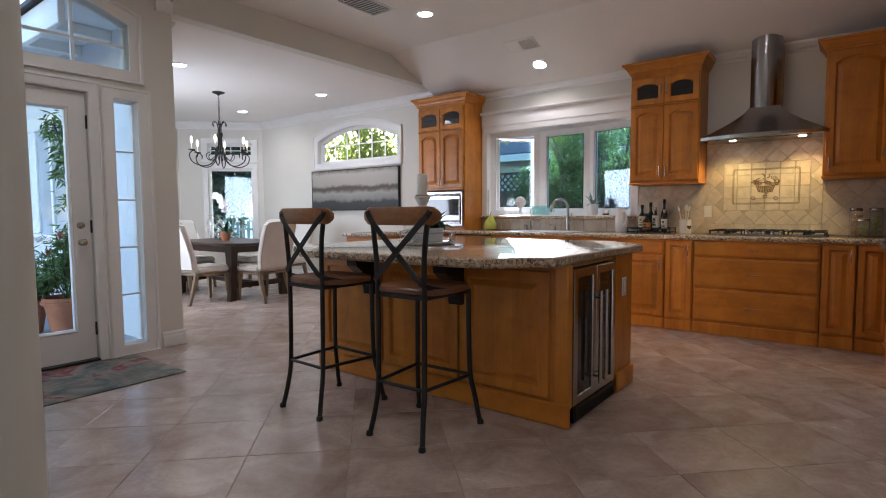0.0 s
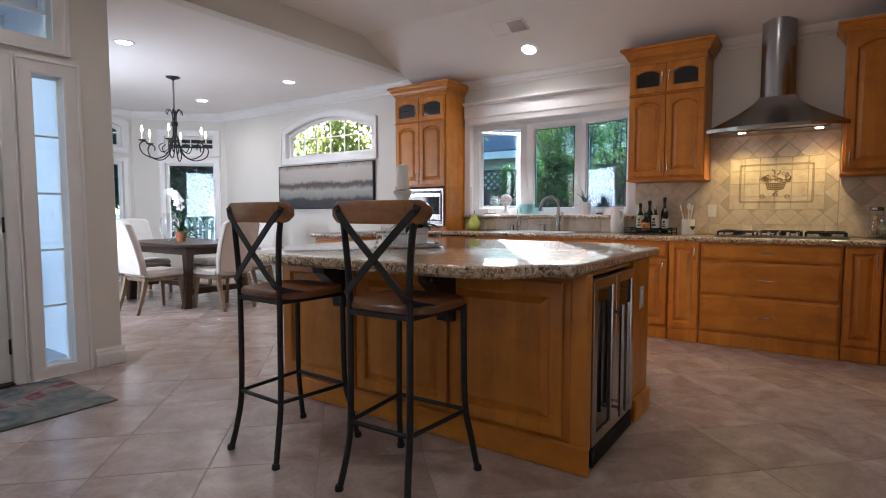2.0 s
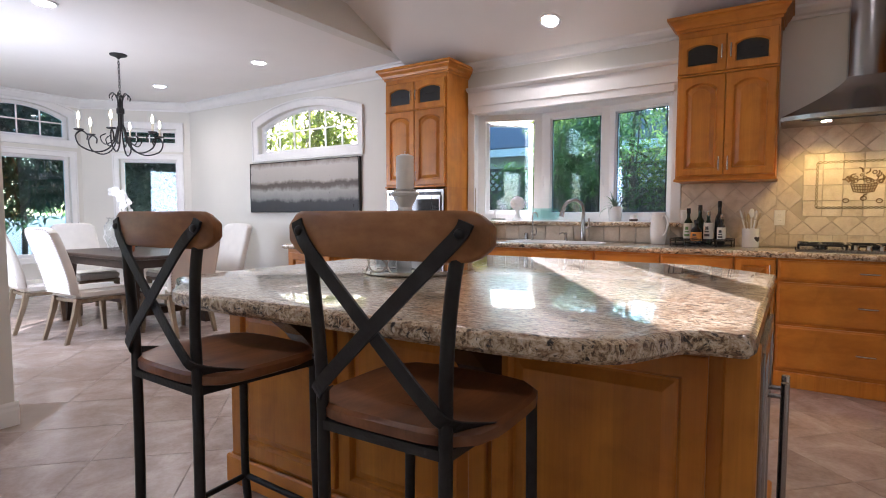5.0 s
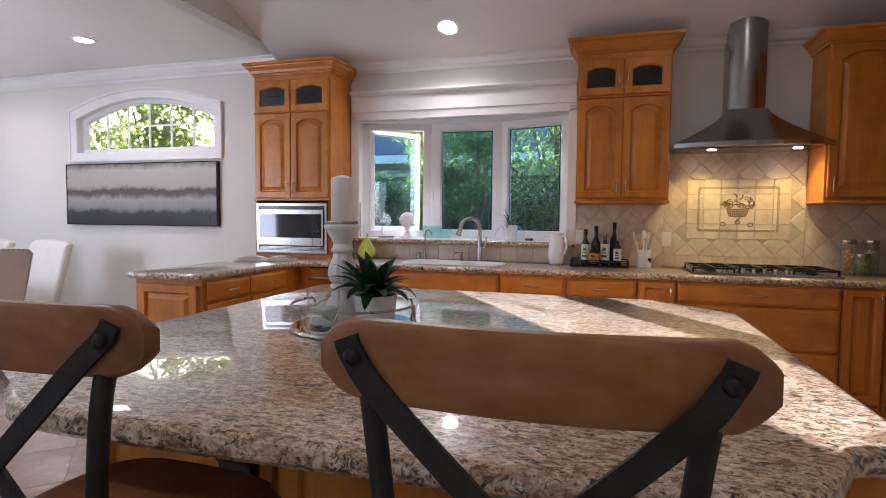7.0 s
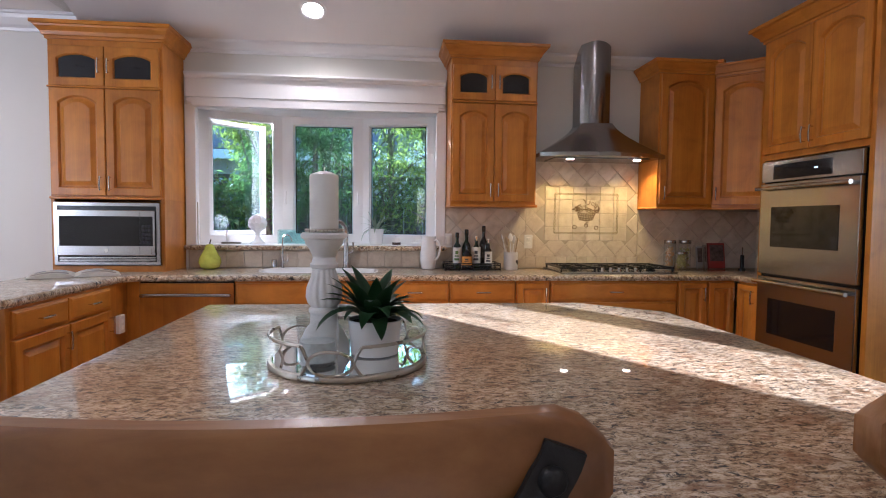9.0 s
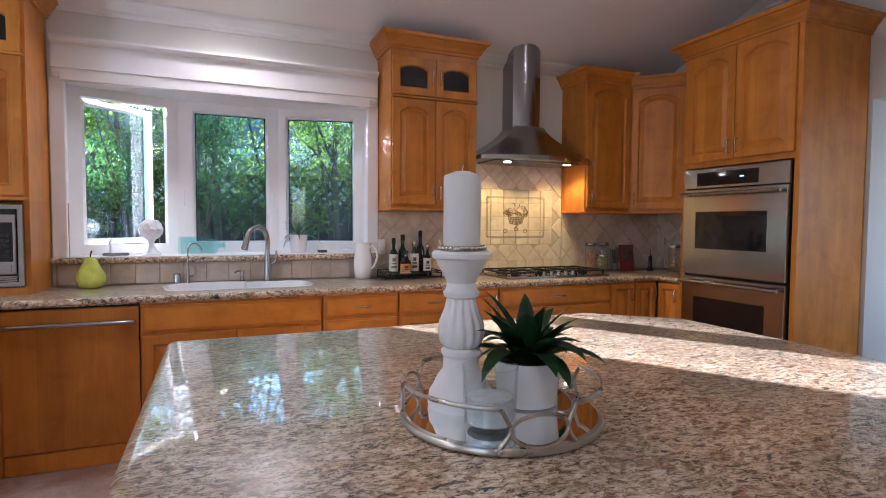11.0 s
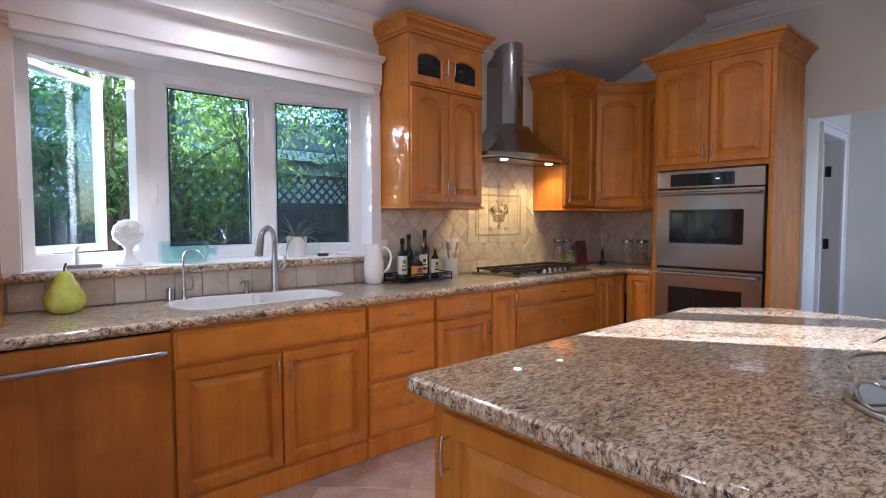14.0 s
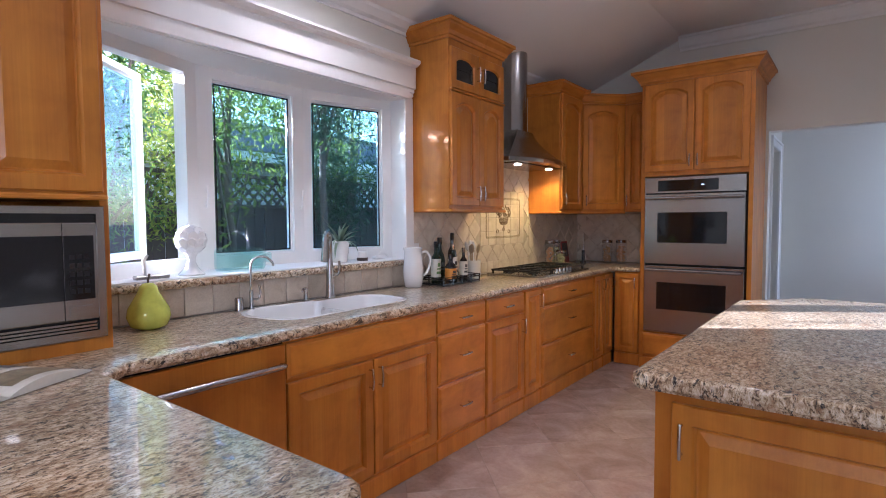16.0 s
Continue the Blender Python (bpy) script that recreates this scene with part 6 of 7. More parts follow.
# ledge ornaments
ar = thing("artichoke_finial", pose(-3.46, 6.13, 1.098), "white ceramic artichoke finial on a pedestal", "ornament")
part("pedestal", lathe(bmesh.new(), [(0.058, 0), (0.060, 0.006), (0.052, 0.014), (0.030, 0.035), (0.018, 0.065), (0.018, 0.085), (0.030, 0.105), (0.034, 0.115)], 24), WHITECERAMIC, ar, smooth=50)
bm = bmesh.new()
bmesh.ops.create_uvsphere(bm, u_segments=16, v_segments=10, radius=0.062, matrix=Matrix.Translation((0, 0, 0.168)))
part("head", bm, WHITECERAMIC, ar, smooth=60)
for row, (el, cnt, sc) in enumerate(((-42, 9, 0.030), (-14, 11, 0.033), (14, 10, 0.032), (40, 7, 0.030), (68, 4, 0.026))):
    for i in range(cnt):
        a = 2 * math.pi * (i + 0.5 * (row % 2)) / cnt
        d = Vector((math.cos(a) * math.cos(radians(el)), math.sin(a) * math.cos(radians(el)), math.sin(radians(el))))
        upv = Vector((-math.cos(a) * math.sin(radians(el)), -math.sin(a) * math.sin(radians(el)), math.cos(radians(el))))
        s = d.cross(upv)
        c = Vector((0, 0, 0.168)) + d * 0.060
        bm = bmesh.new()
        ringp = [(-0.7, -0.8, 0.0), (-0.95, 0.0, 0.002), (-0.60, 0.68, 0.003), (0, 0.98, 0.004), (0.60, 0.68, 0.003), (0.95, 0, 0.002), (0.7, -0.8, 0.0)]
        loops(bm, [[c + s * x * sc + upv * y * sc + d * (z - 0.006) for x, y, z in ringp], [c + s * x * sc * 0.8 + upv * y * sc * 0.85 + d * (z + 0.007) for x, y, z in ringp]])
        part("scale_leaf", bm, WHITECERAMIC, ar, smooth=60)

gb = thing("aqua_bottle", pose(-3.29, 6.155, 1.098, 0, 0, 3), "square aqua glass bottle lying on the ledge", "bottle")
def sq(x, h, z=0.06):
    return [(x, -h * 0.8, z - h), (x, -h, z - h * 0.8), (x, -h, z + h * 0.8), (x, -h * 0.8, z + h), (x, h * 0.8, z + h), (x, h, z + h * 0.8), (x, h, z - h * 0.8), (x, h * 0.8, z - h)]
bm = loops(bmesh.new(), [sq(-0.01, 0.05), sq(0.0, 0.06), sq(0.215, 0.06), sq(0.235, 0.045), sq(0.245, 0.022), sq(0.275, 0.020), sq(0.277, 0.026), sq(0.287, 0.026), sq(0.287, 0.014), sq(0.245, 0.014), sq(0.21, 0.053), sq(0.006, 0.053)])
part("glass", bm, AQUA, gb, smooth=30)
part("embossed_panel", loops(bmesh.new(), [[(0.03, -0.0605, 0.025), (0.19, -0.0605, 0.025), (0.19, -0.0605, 0.095), (0.03, -0.0605, 0.095)], [(0.034, -0.0625, 0.029), (0.186, -0.0625, 0.029), (0.186, -0.0625, 0.091), (0.034, -0.0625, 0.091)]], cap0=False), AQUA, gb, "raised glass panel")

sp = thing("potted_plant", pose(-2.50, 6.16, 1.098) @ Matrix.Diagonal((1.25, 1.25, 1.25, 1)), "small striped houseplant in a white pot", "plant")
tumbler_pot(sp, 0.042, 0.054, 0.105, WHITECERAMIC, soil=0.9)
VARIEG = leaf_mat("striped_leaf", (0.03, 0.10, 0.05), (0.42, 0.48, 0.36), 0.2)
blade_plant(sp, 22, 0.14, 0.014, VARIEG, 1.0, 1.0, 9, 0.02, 0.09)
cj = thing("candle_jar", pose(-2.33, 6.13, 1.098), "small white candle in a dark holder on the ledge", "candle")
part("holder", lathe(bmesh.new(), [(0.034, 0), (0.036, 0.004), (0.036, 0.018), (0.033, 0.02)], 20), plain("brown_holder", (0.06, 0.035, 0.025), 0.5), cj, smooth=40)
part("wax", cyl(bmesh.new(), 0, 0, 0.0195, 0.058, 0.031, 20), WAX, cj, smooth=40)
wo3 = thing("casement_crank", pose(-2.16, 6.15, 1.098), "white folding casement crank on the window stool", "window crank")
part("base", B(-0.05, 0.05, -0.018, 0.018, 0, 0.022, bev=0.006), TRIMPAINT, wo3)
part("arm", tube(bmesh.new(), curve([(-0.02, 0, 0.02), (0.01, -0.01, 0.045), (0.055, -0.015, 0.03), (0.075, -0.015, 0.012)], 4), 0.006, 7), TRIMPAINT, wo3, smooth=50)
wo4 = thing("casement_crank", pose(-3.66, 6.10, 1.098), "grey casement crank turned upright beside the open light", "window crank")
part("base", B(-0.075, 0.075, -0.02, 0.02, 0, 0.018, bev=0.005), STEEL, wo4)
part("arm", tube(bmesh.new(), curve([(-0.03, 0, 0.015), (-0.03, -0.006, 0.05), (-0.035, -0.008, 0.085), (-0.022, -0.010, 0.11)], 5), 0.009, 8), TRIMPAINT, wo4, smooth=50)

# ---- dining room ----
LINEN = plain("cream_linen", (0.70, 0.67, 0.62), 0.9, 0, 0.05, 8, 0.25, 300)
NAIL = plain("nailhead_metal", (0.28, 0.24, 0.20), 0.35, 1.0)

tb = thing("dining_table", pose(-7.12, 4.25, 0), "dark stained wooden dining table with trestle legs", "table")
cut = 0.16
poly = [(-0.88 + cut, -0.5), (0.88 - cut, -0.5), (0.88, -0.5 + cut), (0.88, 0.5 - cut), (0.88 - cut, 0.5), (-0.88 + cut, 0.5), (-0.88, 0.5 - cut), (-0.88, -0.5 + cut)]
def tring2(k, z):
    return [(x * (1 - k / 0.88), y * (1 - k / 0.5), z) for x, y in poly]
part("tabletop", loops(bmesh.new(), [tring2(0.02, 0.722), tring2(0.0, 0.728), tring2(0.0, 0.752), tring2(0.006, 0.758), tring2(0.016, 0.760)]), DARKWOOD, tb)
bm = bmesh.new()
for x0, x1, y0, y1 in ((-0.68, 0.68, -0.40, -0.375), (-0.68, 0.68, 0.375, 0.40), (-0.70, -0.675, -0.375, 0.375), (0.675, 0.70, -0.375, 0.375)):
    box(bm, x0, x1, y0, y1, 0.63, 0.722)
part("apron", bm, DARKWOOD, tb)
for sx in (-1, 1):
    for sy in (-1, 1):
        bm = loops(bmesh.new(), [[(sx * cx + dx, sy * cy + dy, z) for dx, dy in ((-w, -w), (w, -w), (w, w), (-w, w))] for cx, cy, z, w in ((0.66, 0.40, 0.0, 0.045), (0.66, 0.39, 0.08, 0.04), (0.66, 0.37, 0.45, 0.038), (0.66, 0.36, 0.722, 0.05))])
        part("leg", bm, DARKWOOD, tb)
    part("stretcher", B(sx * 0.66 - 0.03, sx * 0.66 + 0.03, -0.37, 0.37, 0.16, 0.23, bev=0.006), DARKWOOD, tb)
part("stretcher", B(-0.64, 0.64, -0.03, 0.03, 0.165, 0.225, bev=0.006), DARKWOOD, tb)


def dining_chair(m):
    """Faces local +y; origin on the floor under the seat."""
    c = thing("dining_chair", m, "cream upholstered dining chair with nailhead trim and wooden legs", "chair", "chairs round the dining table")
    bm = B(-0.235, 0.235, -0.22, 0.25, 0.385, 0.48, bev=0.028, seg=3)
    part("seat", bm, LINEN, c, smooth=50)
    part("seat_rail", B(-0.228, 0.228, -0.21, 0.24, 0.36, 0.392, bev=0.004), LEGWOOD, c)
    def topz(u):
        return 1.045 - 0.012 * u * u - (0.035 if abs(u) > 0.82 else 0.0) * min(1, (abs(u) - 0.82) / 0.10) if abs(u) > 0.82 else 1.045 - 0.012 * u * u
    outline = [(-0.225, 0.44)] + [(-0.235 - 0.012 * math.sin(math.pi * k / 5), 0.44 + 0.56 * k / 5) for k in range(1, 6)] + [(0.235 * (2 * i / 12 - 1), topz(2 * i / 12 - 1)) for i in range(0, 13)] + [(0.235 + 0.012 * math.sin(math.pi * k / 5), 0.44 + 0.56 * k / 5) for k in range(5, 0, -1)] + [(0.225, 0.44)]
    def back(yoff, g):
        cz = 0.74
        return [(x * (1 - g / 0.235), -0.235 + yoff - 0.16 * ((z - 0.44) / 0.6) ** 1.3, cz + (z - cz) * (1 - g / 0.31)) for x, z in outline]
    bm = loops(bmesh.new(), [back(-0.030, 0.014), back(-0.034, 0.008), back(-0.022, 0.0), back(0.022, 0.0), back(0.038, 0.010), back(0.046, 0.035)])
    part("backrest", bm, LINEN, c, smooth=50)
    bm = bmesh.new()
    pts = [Vector(p) for p in back(-0.034, 0.016)]
    for a, b in zip(pts, pts[1:]):
        for k in range(max(1, int((b - a).length / 0.022))):
            bmesh.ops.create_icosphere(bm, subdivisions=1, radius=0.0062, matrix=Matrix.Translation(a + (b - a) * k / max(1, int((b - a).length / 0.022))))
    part("nailheads", bm, NAIL, c, "row of metal nailheads", 60)
    for sx in (-1, 1):
        bm = loops(bmesh.new(), [[(sx * x + dx * w, y + dy * w, z) for dx, dy in ((-1, -1), (1, -1), (1, 1), (-1, 1))] for x, y, z, w in ((0.215, 0.235, 0, 0.015), (0.212, 0.225, 0.12, 0.018), (0.205, 0.215, 0.28, 0.023), (0.20, 0.205, 0.37, 0.025))])
        part("front_leg", bm, LEGWOOD, c)
        bm = loops(bmesh.new(), [[(sx * x + dx * w, y + dy * w, z) for dx, dy in ((-1, -1), (1, -1), (1, 1), (-1, 1))] for x, y, z, w in ((0.20, -0.31, 0, 0.015), (0.20, -0.265, 0.14, 0.018), (0.198, -0.225, 0.28, 0.022), (0.195, -0.20, 0.40, 0.024))])
        part("rear_leg", bm, LEGWOOD, c)
    return c


d0 = dining_chair(pose(-6.70, 3.60, 0, 0, 0, 3))
for x, y, a in ((-7.52, 3.53, -4), (-6.22, 4.17, 92), (-6.80, 4.93, 180), (-7.58, 4.95, 178), (-8.18, 4.25, -90)):
    copy_thing(d0, pose(x, y, 0, 0, 0, a))

va = thing("glass_vase", pose(-7.42, 4.20, 0.760), "clear glass vase with etched swirls on the dining table", "vase")
part("body", lathe(bmesh.new(), [(0.055, 0), (0.06, 0.005), (0.095, 0.10), (0.115, 0.20), (0.110, 0.27), (0.075, 0.32), (0.072, 0.345), (0.088, 0.36), (0.082, 0.36), (0.066, 0.345), (0.069, 0.32), (0.104, 0.27), (0.109, 0.20), (0.089, 0.10), (0.05, 0.012), (0.002, 0.010)], 32), CLEAR, va, smooth=50)
for k in range(6):
    a = k * math.pi / 3
    pts = []
    for i in range(14):
        t = i / 13
        r = 0.062 + 0.055 * math.sin(math.pi * (0.08 + t * 0.75)) + 0.0015
        pts.append((r * math.cos(a + 0.5 * math.sin(t * 7)), r * math.sin(a + 0.5 * math.sin(t * 7)), 0.03 + 0.26 * t))
    part("etched_swirl", tube(bmesh.new(), pts, 0.004, 5), WHITECERAMIC, va, smooth=60)

TERRA = plain("terracotta", (0.36, 0.13, 0.06), 0.8, 0, 0.18, 8, 0.3, 80)
oc = thing("potted_orchid", pose(-7.08, 4.16, 0.760), "white orchid in a terracotta pot on the dining table", "plant")
part("pot", lathe(bmesh.new(), [(0.05, 0), (0.053, 0.004), (0.066, 0.095), (0.074, 0.097), (0.076, 0.125), (0.070, 0.127), (0.062, 0.11)], 24), TERRA, oc, smooth=40)
blade_plant(oc, 7, 0.22, 0.05, PLANTGREEN, 1.0, 0.9, 12, 0.01, 0.10)
stem = curve([(0, 0, 0.10), (-0.02, 0.02, 0.30), (-0.06, 0.03, 0.50), (-0.16, 0.0, 0.64), (-0.26, -0.04, 0.66)], 6)
part("flower_stem", tube(bmesh.new(), stem, 0.004, 6), PLANTGREEN, oc, smooth=60)
PETAL = plain("white_petal", (0.82, 0.81, 0.80), 0.6, 0, 0.03)
rnd = random.Random(3)
for i in range(10):
    p = stem[11 + int(i * 1.2)] + Vector((rnd.uniform(-0.02, 0.02), rnd.uniform(-0.03, 0.03), -0.03 + rnd.uniform(-0.02, 0.03)))
    fl = part("flower", bmesh.new(), PETAL, oc, "white orchid flower")
    bm = bmesh.new()
    for k in range(5):
        a = 2 * math.pi * k / 5
        c, s = Vector((math.cos(a), 0.0, math.sin(a))), Vector((-math.sin(a), 0, math.cos(a)))
        ringp = [c * 0.006, c * 0.022 + s * 0.020, c * 0.045 + s * 0.018 + Vector((0, -0.006, 0)), c * 0.055, c * 0.045 - s * 0.018 + Vector((0, -0.006, 0)), c * 0.022 - s * 0.020]
        loops(bm, [ringp, [q + Vector((0, 0.002, 0)) for q in ringp]])
    bm.to_mesh(fl.data)
    bm.free()
    fl.matrix_local = Matrix.Translation(p) @ pose(0, 0, 0, rnd.uniform(-25, 15), 0, 40 + rnd.uniform(-35, 35))

# long painting: pale bands, dark ragged horizon, charcoal foot
def canvas_mat():
    m, nt, b = nodes_of("abstract_canvas")
    tc = nt.nodes.new("ShaderNodeTexCoord")
    sep = nt.nodes.new("ShaderNodeSeparateXYZ")
    nt.links.new(tc.outputs["Object"], sep.inputs[0])
    n1 = noise_tex(nt, 3.5, 6, 0.65, (1, 1, 1.0))
    n2 = noise_tex(nt, 14, 6, 0.7, (1.6, 1, 0.7))
    a = add(nt, "ShaderNodeMath"); a.operation = "MULTIPLY_ADD"; a.inputs[1].default_value = 0.16
    nt.links.new(n1.outputs[0], a.inputs[0]); nt.links.new(sep.outputs[2], a.inputs[2])
    c = add(nt, "ShaderNodeMath"); c.operation = "MULTIPLY_ADD"; c.inputs[1].default_value = 0.06
    nt.links.new(n2.outputs[0], c.inputs[0]); nt.links.new(a.outputs[0], c.inputs[2])
    mr = add(nt, "ShaderNodeMapRange")
    mr.inputs["From Min"].default_value, mr.inputs["From Max"].default_value = -0.215, 0.435
    nt.links.new(c.outputs[0], mr.inputs["Value"])
    r = ramp(nt, mr.outputs[0], [(0.0, (0.030, 0.030, 0.032)), (0.20, (0.045, 0.045, 0.046)), (0.27, (0.22, 0.22, 0.21)), (0.42, (0.34, 0.33, 0.30)), (0.50, (0.11, 0.09, 0.075)), (0.56, (0.09, 0.07, 0.055)), (0.63, (0.40, 0.37, 0.33)), (0.90, (0.46, 0.43, 0.39)), (1.0, (0.16, 0.12, 0.09))])
    sp2 = noise_tex(nt, 26, 3, 0.5, (1, 1, 0.55))
    k = ramp(nt, sp2.outputs[0], [(0.25, (0.12, 0.09, 0.07)), (0.32, (1, 1, 1))])
    col = mix(nt, r.outputs[0], k.outputs[0], 1.0, "MULTIPLY")
    nt.links.new(col, b.inputs["Base Color"])
    b.inputs["Roughness"].default_value = 0.5
    bump(nt, b, n2.outputs[0], 0.3, 0.003)
    return m
pt = thing("abstract_painting", pose(-6.465, NY - 0.045, 1.512), "long abstract canvas in grey bands with a dark foot", "painting")
part("canvas", B(-0.99, 0.99, -0.001, 0.04, -0.325, 0.325, bev=0.003), canvas_mat(), pt)
bm = loops(bmesh.new(), [[(-1.0 + g, y, -0.332 + g), (1.0 - g, y, -0.332 + g), (1.0 - g, y, 0.332 - g), (-1.0 + g, y, 0.332 - g)] for g, y in ((0, 0.044), (0, -0.004), (0.008, -0.004), (0.009, 0.0))], cap0=False, cap1=False)
part("frame", bm, BLACK, pt, "thin black edge frame")

# entry rug
def rug_mat():
    m, nt, b = nodes_of("painterly_rug")
    big = noise_tex(nt, 2.4, 3, 0.5, (1, 1.3, 1), distort=1.2)
    mid = noise_tex(nt, 5.5, 4, 0.6, (1, 1, 1), distort=0.6)
    r = ramp(nt, big.outputs[0], [(0.34, (0.085, 0.10, 0.09)), (0.44, (0.19, 0.20, 0.175)), (0.52, (0.29, 0.25, 0.20)), (0.58, (0.20, 0.045, 0.05)), (0.66, (0.30, 0.19, 0.16))])
    g = ramp(nt, mid.outputs[0], [(0.35, (0.6, 0.6, 0.6)), (0.65, (1.2, 1.15, 1.1))])
    c = mix(nt, r.outputs[0], g.outputs[0], 1.0, "MULTIPLY")
    nt.links.new(c, b.inputs["Base Color"])
    b.inputs["Roughness"].default_value = 0.95
    f = noise_tex(nt, 220, 2)
    bump(nt, b, f.outputs[0], 0.5, 0.004)
    return m
solo("entry_rug", B(-0.40, 0.40, -0.62, 0.62, 0.0, 0.009, bev=0.003), rug_mat(), pose(-4.21, 1.28, 0.0005, 0, 0, 1), "muted floral rug in grey, red and green by the door", "rug")

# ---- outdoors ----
# B and C carry sunlit and shaded tones of the leaf in their colour
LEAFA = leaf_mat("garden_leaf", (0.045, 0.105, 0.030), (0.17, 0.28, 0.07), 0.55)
LEAFB = leaf_mat("sunlit_toned_leaf", (0.11, 0.17, 0.03), (0.34, 0.38, 0.07), 0.55)
LEAFC = leaf_mat("shade_toned_leaf", (0.022, 0.055, 0.032), (0.075, 0.14, 0.06), 0.45)
BARK = plain("bark", (0.10, 0.075, 0.055), 0.9, 0, 0.3, 12, 0.8, 40)
PATIO = plain("patio_concrete", (0.34, 0.35, 0.36), 0.85, 0, 0.12, 2.5, 0.3, 80)
EARTH = plain("garden_earth", (0.07, 0.055, 0.04), 0.95, 0, 0.35, 1.5, 0.6, 30)
FENCE = plain("weathered_fence_wood", (0.060, 0.048, 0.040), 0.8, 0, 0.25, 5, 0.4, 60)
SIDING = plain("pale_siding_paint", (0.56, 0.58, 0.60), 0.7, 0, 0.05, 2)
ROOFING = plain("grey_shingle", (0.10, 0.10, 0.11), 0.9, 0, 0.3, 9, 0.6, 50)

tagged(part("ground", B(-400, 400, -400, 400, -0.40, -0.13), EARTH), "garden earth and distant ground", "ground", kind="structure")
tagged(part("patio", B(-9.9, -4.85, -3.0, 2.18, -0.128, 0.004), PATIO), "grey concrete entry court", "pavement", kind="structure")


def leaf_cloud(bm, rnd, centre, radii, count, size, drop=0.35, clumps=18, hollow=0.25):
    """Many small pointed leaves in uneven clumps within an ellipsoid."""
    cen = Vector(centre)
    spots = []
    for _ in range(clumps):
        v = Vector((rnd.gauss(0, 1), rnd.gauss(0, 1), rnd.gauss(0, 1))).normalized() * rnd.uniform(hollow, 1.0)
        spots.append((Vector((v.x * radii[0], v.y * radii[1], v.z * radii[2])), rnd.uniform(0.16, 0.34)))
    for i in range(count):
        s, w = spots[i % clumps]
        off = Vector((rnd.gauss(0, 1), rnd.gauss(0, 1), rnd.gauss(0, 0.8)))
        p = cen + s + Vector((off.x * radii[0], off.y * radii[1], off.z * radii[2])) * w
        d = (Vector((rnd.uniform(-1, 1), rnd.uniform(-1, 1), rnd.uniform(-0.9, 0.5) - drop))).normalized()
        n = d.cross(Vector((rnd.uniform(-1, 1), rnd.uniform(-1, 1), rnd.uniform(-1, 1)))).normalized()
        L = size * rnd.uniform(0.6, 1.3)
        W = L * rnd.uniform(0.08, 0.15)
        a, b, c, e = (bm.verts.new(p), bm.verts.new(p + d * L * 0.45 + n * W), bm.verts.new(p + d * L), bm.verts.new(p + d * L * 0.45 - n * W))
        bm.faces.new((a, b, c, e))


def tree(x, y, h, crowns, count, mat, size, label, seed, z0=-0.13, lean=0.0):
    rnd = random.Random(seed)
    t = thing("tree", pose(x, y, z0), label, "tree", "garden trees")
    bm = bmesh.new()
    top = Vector((lean, 0, h * 0.72))
    tube(bm, curve([(0, 0, 0), (lean * 0.2 + 0.04, 0.02, h * 0.25), (lean * 0.5 - 0.03, 0, h * 0.5), top], 4), 0.055, 8, taper=(1.2, 0.4))
    for k in range(9):
        f = rnd.uniform(0.25, 0.95)
        p = Vector((lean * f, 0, h * 0.72 * f))
        c = Vector(rnd.choice(crowns)[0])
        e = c + Vector((rnd.uniform(-0.5, 0.5), rnd.uniform(-0.5, 0.5), rnd.uniform(-0.4, 0.4)))
        tube(bm, curve([p, p.lerp(e, 0.5) + Vector((0, 0, 0.1)), e], 3), 0.02, 5, taper=(1, 0.25))
    part("trunk", bm, BARK, t, smooth=60)
    bm = bmesh.new()
    for c, r in crowns:
        leaf_cloud(bm, rnd, c, r, count // len(crowns), size)
    me = bpy.data.meshes.new("crown")
    bm.to_mesh(me)
    bm.free()
    me.materials.append(mat)
    new("crown", me).parent = t
    return t


def crown(h, w, n, seed):
    rnd = random.Random(seed)
    return [((rnd.uniform(-0.5, 0.5) * w, rnd.uniform(-0.4, 0.4) * w, h * (0.40 + 0.57 * i / (n - 1))), (w * rnd.uniform(0.5, 0.8), w * rnd.uniform(0.45, 0.65), h * 0.15)) for i in range(n)]


# behind the kitchen window
FEATH = "feathery green garden tree with narrow drooping leaves"
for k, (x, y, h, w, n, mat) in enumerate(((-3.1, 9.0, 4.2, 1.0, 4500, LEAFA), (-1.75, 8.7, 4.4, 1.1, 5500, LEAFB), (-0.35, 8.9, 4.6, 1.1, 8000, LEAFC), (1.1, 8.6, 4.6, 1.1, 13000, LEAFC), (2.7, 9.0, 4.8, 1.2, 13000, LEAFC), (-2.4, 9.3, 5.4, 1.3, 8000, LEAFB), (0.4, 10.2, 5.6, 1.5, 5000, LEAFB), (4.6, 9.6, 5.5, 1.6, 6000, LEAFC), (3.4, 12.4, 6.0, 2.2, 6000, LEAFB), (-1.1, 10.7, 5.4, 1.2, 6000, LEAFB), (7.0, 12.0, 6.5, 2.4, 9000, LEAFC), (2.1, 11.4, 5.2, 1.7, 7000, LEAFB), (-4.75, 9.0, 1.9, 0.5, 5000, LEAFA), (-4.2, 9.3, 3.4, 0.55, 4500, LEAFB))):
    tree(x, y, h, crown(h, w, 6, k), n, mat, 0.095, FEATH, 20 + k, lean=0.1)
